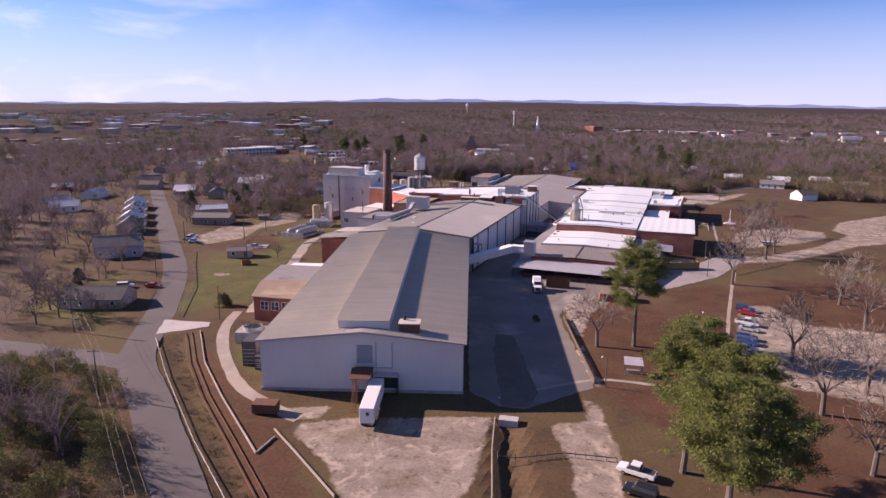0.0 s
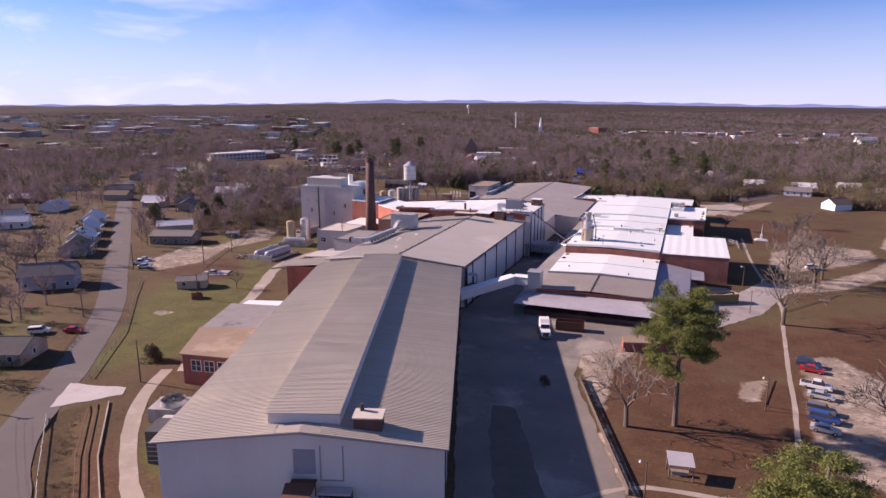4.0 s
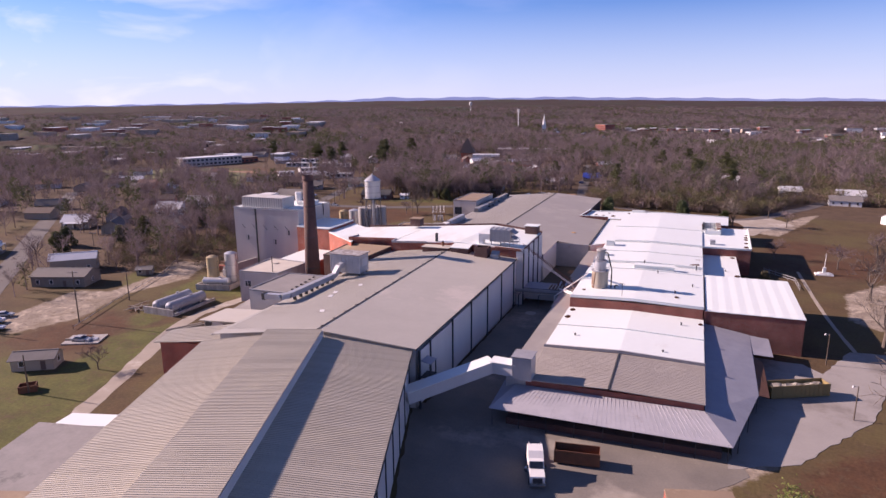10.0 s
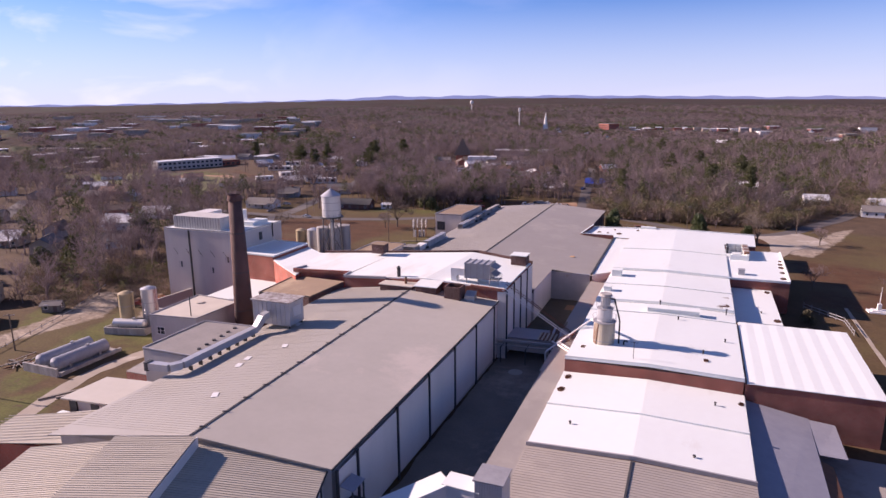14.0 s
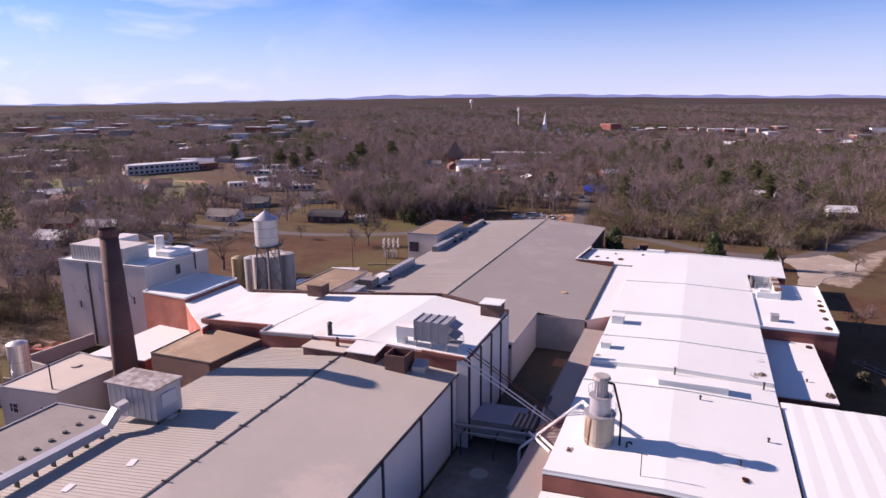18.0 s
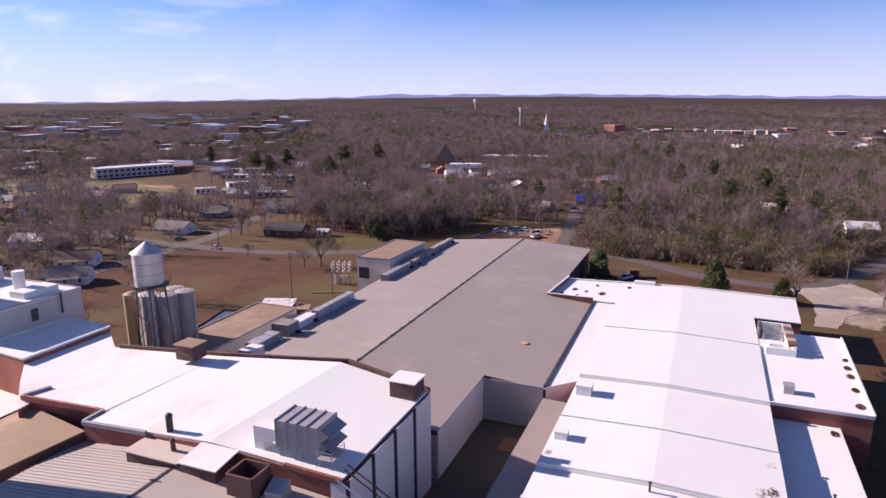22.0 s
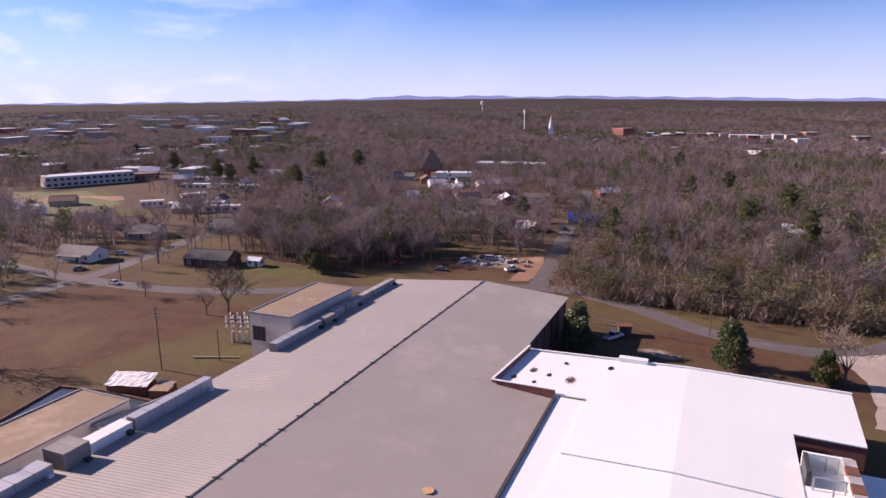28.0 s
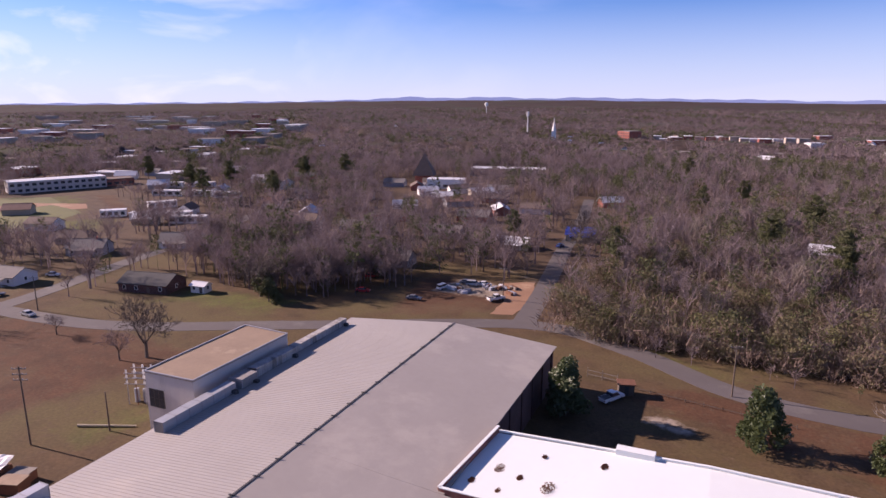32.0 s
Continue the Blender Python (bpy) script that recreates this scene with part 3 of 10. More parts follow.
def ground_mat():
    m = bpy.data.materials.new("winter ground")
    m.use_nodes = True
    n, l = m.node_tree.nodes, m.node_tree.links
    b = n["Principled BSDF"]
    b.inputs["Roughness"].default_value, b.inputs["Specular IOR Level"].default_value = 0.95, 0.15
    geo, at = n.new("ShaderNodeNewGeometry"), n.new("ShaderNodeAttribute")
    at.attribute_name = "zone"
    sep = n.new("ShaderNodeSeparateColor")
    l.new(at.outputs["Color"], sep.inputs[0])

    def noise_(scale, detail=6, rough=0.62):
        t = n.new("ShaderNodeTexNoise")
        t.inputs["Scale"].default_value, t.inputs["Detail"].default_value, t.inputs["Roughness"].default_value = scale, detail, rough
        l.new(geo.outputs["Position"], t.inputs["Vector"])
        return t.outputs["Fac"]

    def blend(fac, c1, c2):
        x = n.new("ShaderNodeMixRGB")
        l.new(fac, x.inputs[0])
        for k, c in ((1, c1), (2, c2)):
            if isinstance(c, tuple):
                x.inputs[k].default_value = (*c, 1)
            else:
                l.new(c, x.inputs[k])
        return x.outputs[0]

    def span(v, a, b_):
        r = n.new("ShaderNodeMapRange")
        r.inputs["From Min"].default_value, r.inputs["From Max"].default_value = a, b_
        l.new(v, r.inputs["Value"])
        return r.outputs[0]

    broad, mid, fine = noise_(0.035), noise_(0.16), noise_(1.6, 4)
    base = blend(span(mid, 0.35, 0.65), (0.112, 0.071, 0.038), (0.076, 0.050, 0.028))
    base = blend(span(broad, 0.45, 0.62), base, (0.112, 0.084, 0.038))
    green = blend(span(mid, 0.35, 0.65), (0.122, 0.118, 0.037), (0.084, 0.084, 0.028))
    soil = blend(span(mid, 0.35, 0.65), (0.112, 0.056, 0.031), (0.080, 0.043, 0.025))
    soil = blend(span(broad, 0.50, 0.66), soil, (0.122, 0.083, 0.045))
    pale = blend(span(mid, 0.35, 0.65), (0.33, 0.272, 0.215), (0.225, 0.18, 0.14))
    swirl = n.new("ShaderNodeTexNoise")
    swirl.inputs["Scale"].default_value, swirl.inputs["Detail"].default_value, swirl.inputs["Distortion"].default_value = 0.13, 7, 2.6
    l.new(geo.outputs["Position"], swirl.inputs["Vector"])
    pale = blend(span(swirl.outputs["Fac"], 0.52, 0.64), pale, (0.42, 0.345, 0.265))
    pale = blend(span(noise_(0.09), 0.54, 0.66), pale, (0.215, 0.165, 0.115))
    base = blend(span(at.outputs["Alpha"], 0.3, 0.7), base, blend(span(mid, 0.35, 0.65), (0.120, 0.080, 0.051), (0.080, 0.055, 0.037)))
    for ch, col in ((0, green), (1, soil), (2, pale)):
        add = n.new("ShaderNodeMath")
        add.operation = "MULTIPLY_ADD"
        add.inputs[1].default_value = 1.3 if ch == 0 else 0.9
        l.new(noise_(0.22 + 0.07 * ch if ch else 0.075, 7, 0.7), add.inputs[0])
        l.new(sep.outputs[ch], add.inputs[2])
        base = blend(span(add.outputs[0], *((1.36, 1.66) if ch == 0 else (0.86, 1.06))), base, col)
    # leaves, tufts and bare scars
    base = blend(span(noise_(0.45, 8, 0.72), 0.54, 0.68), base, (0.105, 0.070, 0.044))
    base = blend(span(noise_(0.30, 8, 0.75), 0.60, 0.72), base, (0.155, 0.108, 0.068))
    hsv = n.new("ShaderNodeHueSaturation")
    r = n.new("ShaderNodeMapRange")
    r.inputs["From Min"].default_value, r.inputs["From Max"].default_value = 0.3, 0.7
    r.inputs["To Min"].default_value, r.inputs["To Max"].default_value = 0.80, 1.18
    l.new(fine, r.inputs["Value"])
    l.new(r.outputs[0], hsv.inputs["Value"])
    l.new(base, hsv.inputs["Color"])
    l.new(hsv.outputs[0], b.inputs["Base Color"])
    bp = n.new("ShaderNodeBump")
    bp.inputs["Strength"].default_value, bp.inputs["Distance"].default_value = 0.5, 0.15
    l.new(fine, bp.inputs["Height"])
    l.new(bp.outputs[0], b.inputs["Normal"])
    return m


gme.materials.clear()
gme.materials.append(ground_mat())
tagged(new("ground", gme), "winter ground of tan grass, red soil and pale gravel", "ground", kind="structure")


def strip(name, pts, width, z, material, label, category, ragged=0.12):
    """A paved way along a smoothed line on the ground, with slightly uneven edges."""
    rng = random.Random(len(pts) * 31 + int(width * 10))
    fine = []
    P_ = [Vector(p) for p in pts]
    for i in range(len(P_) - 1):
        p0, p1, p2, p3 = P_[max(i - 1, 0)], P_[i], P_[i + 1], P_[min(i + 2, len(P_) - 1)]
        k = max(2, int((p2 - p1).length / 3))
        for j in range(k):
            s = j / k
            fine.append(0.5 * ((2 * p1) + (p2 - p0) * s + (2 * p0 - 5 * p1 + 4 * p2 - p3) * s * s + (3 * p1 - p0 - 3 * p2 + p3) * s ** 3))
    fine.append(P_[-1])
    verts, faces = [], []
    for i, p in enumerate(fine):
        d = (fine[min(i + 1, len(fine) - 1)] - fine[max(i - 1, 0)]).normalized()
        s = Vector((-d.y, d.x))
        for sg in (-1, 1):
            q = p + s * sg * (width / 2 + rng.uniform(-ragged, ragged))
            verts += [(q.x, q.y, z), (q.x, q.y, -0.05)]
    for i in range(len(fine) - 1):
        a = i * 4
        faces += [(a, a + 4, a + 6, a + 2), (a + 1, a + 5, a + 4, a), (a + 2, a + 6, a + 7, a + 3)]
    return tagged(new(name, mesh_of(name, verts, faces, material)), label, category, kind="structure")


def pad(name, pts, z, material, label, category):
    bm = BM()
    rng, ragged = random.Random(int(abs(pts[0][0]) * 10)), []
    for p, q in zip(pts, pts[1:] + pts[:1]):
        p, q = Vector(p[:2]), Vector(q[:2])
        k = max(1, int((q - p).length / 1.8))
        out = Vector((-(q - p).y, (q - p).x)).normalized()
        ragged += [p.lerp(q, i / k) + out * (rng.uniform(-0.3, 0.3) if i else 0) for i in range(k)]
    prism(bm, ragged, -0.1, z)
    me = bpy.data.meshes.new(name)
    bmesh.ops.recalc_face_normals(bm, faces=bm.faces)
    bm.to_mesh(me)
    bm.free()
    me.materials.append(material)
    return tagged(new(name, me), label, category, kind="structure")


YARD_CON = mat("worn yard concrete", (0.34, 0.31, 0.285), (0.26, 0.235, 0.215), rough=0.9, scale=0.12, fine=3.0, third=(0.21, 0.185, 0.165), third_at=0.56)
strip("road", [(15, 5), (-30, 42), (-60.7, 63.5), (-74.1, 72.6), (-91.8, 84.7), (-108, 95.5), (-120, 109), (-134.5, 127), (-160.4, 154.5), (-197.3, 185.7), (-246.4, 226.9), (-330, 296), (-420, 372)], 7.6, 0.05, ASPHALT, "worn gray asphalt street past the warehouse", "road")
strip("road", [(-108, 94), (-127, 91), (-160, 84), (-210, 70), (-300, 40)], 6.5, 0.055, ASPHALT, "gray asphalt side street at the junction", "road")
strip("road", [(-330, 395), (-280, 390), (-241, 391), (-199, 398), (-157, 421), (-104, 450), (-77, 446), (-51, 432), (-30, 429.5), (-19, 433), (-10.5, 444), (-4, 457), (2, 469), (12, 488), (24, 520)], 6.6, 0.05, ASPHALT, "gray asphalt road behind the long mill shed", "road")
strip("road", [(-104, 451), (-108.7, 479), (-117, 519), (-122, 543), (-132, 600), (-150, 680)], 6.2, 0.055, ASPHALT, "straight asphalt street into the trees", "road")
strip("road", [(-238, 330), (-240, 365), (-243, 395), (-247, 412), (-260, 452), (-268, 484), (-290, 540), (-320, 620)], 7, 0.06, ASPHALT, "asphalt street along the field", "road")
strip("road", [(-108, 132), (-118, 150), (-129.6, 174.5), (-139, 193), (-146, 206), (-151, 222), (-150, 242), (-160, 262)], 3.6, 0.03, GRAVEL, "sandy service lane behind the mill", "lane", 0.35)
strip("pavement", [(-112, 131), (-106, 120), (-95.5, 108.3), (-80.5, 96.5), (-68.5, 91.5), (-60, 89.5)], 2.7, 0.045, GRAVEL, "curving gravel driveway round the warehouse corner", "driveway", 0.15)
pad("pavement", [(-117.5, 109), (-124, 117.5), (-112, 121), (-110, 118.5)], 0.075, CONCRETE, "pale concrete apron beside the street", "apron")
strip("pavement", [(-2.2, 335.7), (2, 285), (8.2, 240), (8.1, 214.7), (7.8, 185), (7.9, 169), (7.5, 150), (8, 120)], 0.9, 0.04, GRAVEL, "narrow concrete footpath", "footpath", 0.08)
strip("pavement", [(-31, 112.5), (-16.6, 128.4), (-3.9, 131.8), (8, 134)], 1.0, 0.04, GRAVEL, "worn sandy footpath across the yard", "footpath", 0.2)
pad("pavement", [(-19, 200), (-8.8, 206), (4, 227.5), (14.5, 264), (4, 262), (-2.5, 246), (-6, 250), (-16, 250)], 0.06, YARD_CON, "worn concrete loading yard", "yard")
pad("pavement", [(-37.2, 113), (-30, 109.5), (-25, 110.5), (-15.5, 125), (-33, 165), (-34, 176), (-16, 199), (-19, 205), (-58, 205), (-73.6, 199.5)], 0.035, ASPHALT_DK, "patched asphalt truck yard beside the warehouse", "yard")
MOSS = mat("dark mossy dirt", (0.125, 0.105, 0.072), (0.080, 0.068, 0.048), rough=0.95, scale=0.3, fine=3.0)
pad("ground_patch", [(-43.5, 145.1), (-39.5, 145.8), (-34, 136), (-24.8, 118), (-24.7, 112), (-29, 109.5), (-33, 118), (-40, 134)], 0.05, mat("damp dark yard dirt", (0.165, 0.142, 0.112), (0.105, 0.090, 0.070), rough=0.95, scale=0.25, fine=3.0), "dark mossy strip in the truck yard", "moss")
pad("pavement", [(-26, 427.5), (-15, 434.5), (-8, 443), (-3, 436), (2, 425), (-6, 415), (-12.5, 404), (-15, 394), (-20.5, 394), (-19, 404), (-19.5, 416), (-22, 423)], 0.065, GRAVEL, "pale gravel drive opening onto the back road", "drive")
# court moss toned dark to take in the shade between the wings
pad("ground_patch", [tuple(mp(0.2, 10)), tuple(mp(9.0, 10)), tuple(mp(9.0, 47)), tuple(mp(0.8, 47))], 0.07, MOSS, "mossy floor of the mill court, darkened for its shade", "moss")
pad("ground_patch", [tuple(mp(6.6, 38.6)), tuple(mp(8.8, 38.6)), tuple(mp(8.8, 43)), tuple(mp(6.6, 43))], 0.10, CLAY, "orange spot on the mill court floor", "clay")
pad("pavement", [tuple(mp(-0.7, -72)), tuple(mp(14, -62)), tuple(mp(17, 0)), tuple(mp(14, 47)), tuple(mp(0.5, 47)), tuple(mp(-0.5, 0))], 0.04, ASPHALT_DK, "dark asphalt alley between the mill wings", "alley")

# ---- warehouse ----
wh = thing("warehouse", "long white metal warehouse with ribbed tan roof and roof monitor", "warehouse", *wp(-20, 48))
wh.matrix_basis = Matrix.Identity(4)
WL = 96.5


def wq(a, b):
    """Warehouse plan with the roof monitor's slightly turned axis."""
    return wp(a - 0.0185 * b, b)


b_ = BM()
prism(b_, [wp(-39.3, 0.2), wp(-0.2, 0.2), wp(-0.2, WL), wp(-39.3, WL)], 0.0, [10.25, 10.25, 11.25, 11.25])
part("wall", b_, PANEL_WHITE, wh)
for bb, up in ((0.2, 0.0), (WL - 0.15, 1.0)):
    b_ = BM()
    v = [b_.verts.new(f3(wp, a, bb + d, z + up)) for d in (0, 0.15) for a, z in ((-39.3, 10.25), (-0.2, 10.25), (-19.75, 12.3))]
    b_.faces.new(v[:3])
    b_.faces.new(v[3:][::-1])
    for i in range(3):
        b_.faces.new((v[i], v[(i + 1) % 3], v[3 + (i + 1) % 3], v[3 + i]))
    part("gable_wall", b_, PANEL_WHITE, wh)
PITCH = 0.86
roof_panels(wh, wp, -40.0, 10.45, -23.0, 12.2, -0.4, WL + 0.5, PITCH, ROOF_TAN, lift=1.0)
roof_panels(wh, wq, -24.95, 13.72, -14.5, 13.82, 2.4, WL - 1.6, PITCH, ROOF_TAN, lift=1.0)
roof_panels(wh, wp, -17.0, 12.3, 0.45, 10.45, -0.4, WL + 0.5, PITCH, ROOF_TAN, lift=1.0)
for a0, a1 in ((-24.5, -24.35), (-14.65, -14.5)):
    b_ = BM()
    prism(b_, rect(wq, a0, a1, 2.5, WL - 1.7), 11.8, [13.6, 13.6, 14.58, 14.58])
    part("monitor_side", b_, PANEL_WHITE, wh, "white upright side of the roof monitor")
for bb, up in ((2.5, 0.0), (WL - 1.85, 0.98)):
    b_ = BM()
    fbox(b_, wq, -24.34, -14.66, bb, bb + 0.15, 11.5, 13.6 + up)
    part("monitor_end", b_, PANEL_WHITE, wh)
b_ = BM()
fsheet(b_, wp, [(-24.5, -0.4, 12.04), (-19.6, -0.4, 12.5), (-19.6, 2.5, 12.5), (-24.5, 2.5, 12.04)])
fsheet(b_, wp, [(-19.6, -0.4, 12.5), (-14.5, -0.4, 12.04), (-14.5, 2.5, 12.04), (-19.6, 2.5, 12.5)])
part("porch_roof", b_, ROOF_GRAY, wh)
b_ = BM()
fsheet(b_, wp, [(-24.5, WL - 3.1, 13.0), (-19.6, WL - 3.1, 13.46), (-19.6, WL + 0.5, 13.5), (-24.5, WL + 0.5, 13.04)])
fsheet(b_, wp, [(-19.6, WL - 3.1, 13.46), (-14.5, WL - 3.1, 13.0), (-14.5, WL + 0.5, 13.04), (-19.6, WL + 0.5, 13.5)])
part("porch_roof", b_, ROOF_GRAY, wh)
b_ = BM()
for a in (-40.05, 0.42):
    beam(b_, f3(wp, a + 0.07, -0.4, 10.23), f3(wp, a + 0.07, WL + 0.5, 11.23), 0.14, 0.26)
part("gutter", b_, STEEL_DK, wh, "dark eaves gutter")
for a0, a1 in ((-40.0, -19.7), (-19.7, 0.4)):
    b_ = BM()
    za, zb = (10.32, 12.3) if a0 < -30 else (12.3, 10.32)
    beam(b_, f3(wp, a0, -0.42, za), f3(wp, a1, -0.42, zb), 0.10, 0.26)
    part("barge_trim", b_, CAP, wh)
for i in range(13):
    b_ = BM()
    bb = 3 + i * 7.4
    fbox(b_, wp, -0.19, -0.02, bb, bb + 0.22, 0.2, 10.1)
    part("downspout", b_, STEEL_DK, wh)
b_ = BM()
fbox(b_, wp, -39.5, -0.05, 0.02, 0.19, 0.0, 0.55)
part("plinth", b_, CONCRETE_OLD, wh, "stained concrete plinth")
b_ = BM()
fbox(b_, wp, -20.6, -17.6, 0.06, 0.19, 6.0, 9.6)
part("door", b_, TIN_BLUE, wh, "blue-gray roll-up loading door")
b_ = BM()
fbox(b_, wp, -17.0, -16.85, 0.05, 0.19, 5.0, 10.2)
fbox(b_, wp, -13.9, -13.75, 0.05, 0.19, 5.0, 10.2)
fbox(b_, wp, -16.84, -13.91, 0.05, 0.19, 5.0, 5.14)
part("door_track", b_, CAP, wh)

# ---- mill, grey part ----
def strips(p, q, n=12):
    """The line from p to q in n steps, as pairs of points."""
    p, q = Vector(p), Vector(q)
    return [(tuple(p.lerp(q, i / n)), tuple(p.lerp(q, (i + 1) / n))) for i in range(n)]


mill = thing("mill_building", "broad mill hall with low gray metal roof and pale panelled wall", "factory")
b_ = BM()
prism(b_, [mp(-40.5, -71.5), mp(-20.2, -68.6), mp(-1.6, -66.4), mp(-0.95, 0.6), mp(-39.0, 0.6)], 0.0, [11.7, 11.7, 11.6, 12.9, 12.3])
part("wall", b_, PANEL_GRAY, mill)
for ends in (((-40, -71.3, 11.7), (-1.7, -66.6, 11.6), (-20.2, -69.0, 13.95)), ((-39.0, 0.4, 12.3), (-0.95, 0.4, 12.9), (-20.2, 0.4, 14.55))):
    b_ = BM()
    vs = [b_.verts.new(f3(mp, a, v0 + d, z)) for d in (0, 0.2) for a, v0, z in ends]
    b_.faces.new(vs[:3])
    b_.faces.new(vs[3:][::-1])
    for i in range(3):
        b_.faces.new((vs[i], vs[(i + 1) % 3], vs[3 + (i + 1) % 3], vs[3 + i]))
    part("gable_wall", b_, ROOF_GRAY, mill)
for w_, r_ in zip(strips((-42.0, -72.2, 11.75), (-39.5, 0.75, 12.5)), strips((-20.2, -69.3, 14.2), (-20.2, 0.75, 14.8))):
    b_ = BM()
    fsheet(b_, mp, [w_[0], r_[0], r_[1], w_[1]], 0.15)
    part("roof_sheet", b_, ROOF_PALE, mill, "tan-gray west roof sheeting")
b_ = BM()
for k in range(115):
    v, s_ = -69 + k * 0.6, k / 115
    beam(b_, f3(mp, -40.9 + s_, v, 11.92 + 0.58 * s_), f3(mp, -20.3, v, 14.22 + 0.59 * s_), 0.07, 0.03)
part("roof_rib", b_, ROOF_PALE, mill)["kind"] = "stuff"
for r_, e_ in zip(strips((-20.2, -69.3, 14.2), (-20.2, 0.75, 14.8)), strips((-1.3, -66.8, 11.9), (-0.6, 0.75, 13.25))):
    b_ = BM()
    fsheet(b_, mp, [r_[0], e_[0], e_[1], r_[1]], 0.15)
    part("roof_sheet", b_, ROOF_LIGHT, mill, "smooth gray east roof sheeting")
b_ = BM()
beam(b_, f3(mp, -20.2, -69.3, 14.23), f3(mp, -20.2, 0.7, 14.83), 0.34, 0.08)
part("ridge_seam", b_, STEEL_DK, mill, "dark tarred ridge seam")
clip = BM()
box(clip, -0.45, 0.45, -0.09, 0.09, 0, 0.12)
clip_me = bpy.data.meshes.new("ridge_clip")
clip.to_mesh(clip_me)
clip.free()
clip_me.materials.append(STEEL_DK)


def ridge_clips(parent, u, v0, v1, z, step, drop=0.0):
    v = v0
    while v < v1:
        ob = new("ridge_clip", clip_me)
        ob.parent = parent
        p = mp(u, v)
        ob.location = (p.x, p.y, z - drop * (v1 - v) / (v1 - v0))
        ob.rotation_euler = (0, 0, radians(25))
        v += step


ridge_clips(mill, -20.2, -67, -3, 14.83, 4.4, 0.55)
BAY = 11.9
for i in range(7):
    v0 = -73.4 + i * BAY + 0.02
    b_ = BM()
    fbox(b_, mp, -0.94, -0.84, max(v0 + 0.35, -66.2), min(v0 + BAY - 0.1, 0.5), 0.9, 11.25 + i * 0.2)
    part("wall_panel", b_, PANEL_WHITE, mill)
    b_ = BM()
    if i:
        fbox(b_, mp, -0.94, -0.62, v0 - 0.05, v0 + 0.30, 0.0, 11.5 + i * 0.22)
    else:
        fbox(b_, mp, -0.94, -0.62, -66.6, -66.25, 0.0, 11.6)
    part("downspout", b_, STEEL_DK, mill)
b_ = BM()
beam(b_, f3(mp, -1.26, -66.8, 11.75), f3(mp, -0.56, 0.75, 13.10), 0.16, 0.26)
part("gutter", b_, STEEL_DK, mill, "dark eaves gutter")

# ---- mill, white-roofed part ----
mill2 = thing("mill_building", "tall brick mill hall with white membrane roof", "factory")
OUT2 = [(-54.5, 3.8), (-38.4, 3.9), (-38.3, 0.6), (-18, 0.9), (0.5, 1.0), (1.0, 24.0), (-14, 27.0), (-36, 24.4), (-58.0, 24.0)]
b_ = BM()
prism(b_, [mp(*p) for p in OUT2], 0.0, [14.7, 15.3, 15.3, 16.3, 15.4, 16.0, 17.0, 15.85, 14.3])
part("wall", b_, BRICK, mill2)
for q in (((-54.3, 4.0, 14.95), (-38.4, 4.1, 15.6), (-36, 24.1, 16.1), (-57.6, 23.7, 14.55)), ((-38.2, 0.8, 15.55), (-18, 1.1, 16.6), (-15, 26.4, 17.3), (-36, 24.1, 16.1)), ((-18, 1.1, 16.6), (0.4, 1.2, 15.7), (0.7, 23.7, 16.25), (-15, 26.4, 17.3))):
    b_ = BM()
    fsheet(b_, mp, q, 0.3)
    part("roof", b_, MEMBRANE, mill2, "white membrane roof")
zc = {5: 16.5, 6: 17.55, 7: 16.4, 8: 14.9}
for i in (5, 6, 7):
    b_ = BM()
    beam(b_, f3(mp, *OUT2[i], zc[i] - 0.2), f3(mp, *OUT2[i + 1], zc[i + 1] - 0.2), 0.4, 0.8)
    part("parapet", b_, BRICK_DARK, mill2, "dark brick rear parapet")
b_ = BM()
beam(b_, f3(mp, -54.5, 3.7, 14.9), f3(mp, -38.5, 3.8, 15.5), 0.4, 0.8)
part("parapet", b_, BRICK, mill2, "low brick front parapet")
for p, q in (((-38.4, 0.6, 15.55), (-38.5, 3.9, 15.65)), ((-54.4, 3.8, 15.1), (-53.0, 7.2, 15.2)), ((-38.4, 0.6, 15.5), (-27.6, 0.7, 16.05))):
    b_ = BM()
    beam(b_, f3(mp, *p), f3(mp, *q), 0.5, 0.55)
    part("curb", b_, CAP, mill2, "gray metal covered roof curb")
b_ = BM()
beam(b_, f3(mp, -7, 0.9, 15.95), f3(mp, 0.6, 0.9, 15.6), 0.4, 0.6)
part("parapet", b_, BRICK, mill2, "low brick front parapet")
for i in range(4):
    v0 = 1.0 + i * 5.8
    b_ = BM()
    fbox(b_, mp, 1.0, 1.1, v0 + 0.35, v0 + 5.6, 0.9, 15.5 + i * 0.15)
    part("wall_panel", b_, PANEL_WHITE, mill2)
    b_ = BM()
    fbox(b_, mp, 1.0, 1.32, v0 - 0.05, v0 + 0.28, 0.0, 15.7 + i * 0.15)
    part("downspout", b_, STEEL_DK, mill2)

b_ = BM()
fbox(b_, mp, -0.9, 0.98, 0.78, 0.96, 0.0, 15.2)
part("return_wall", b_, PANEL_WHITE, mill2, "white panelled return wall at the joint")

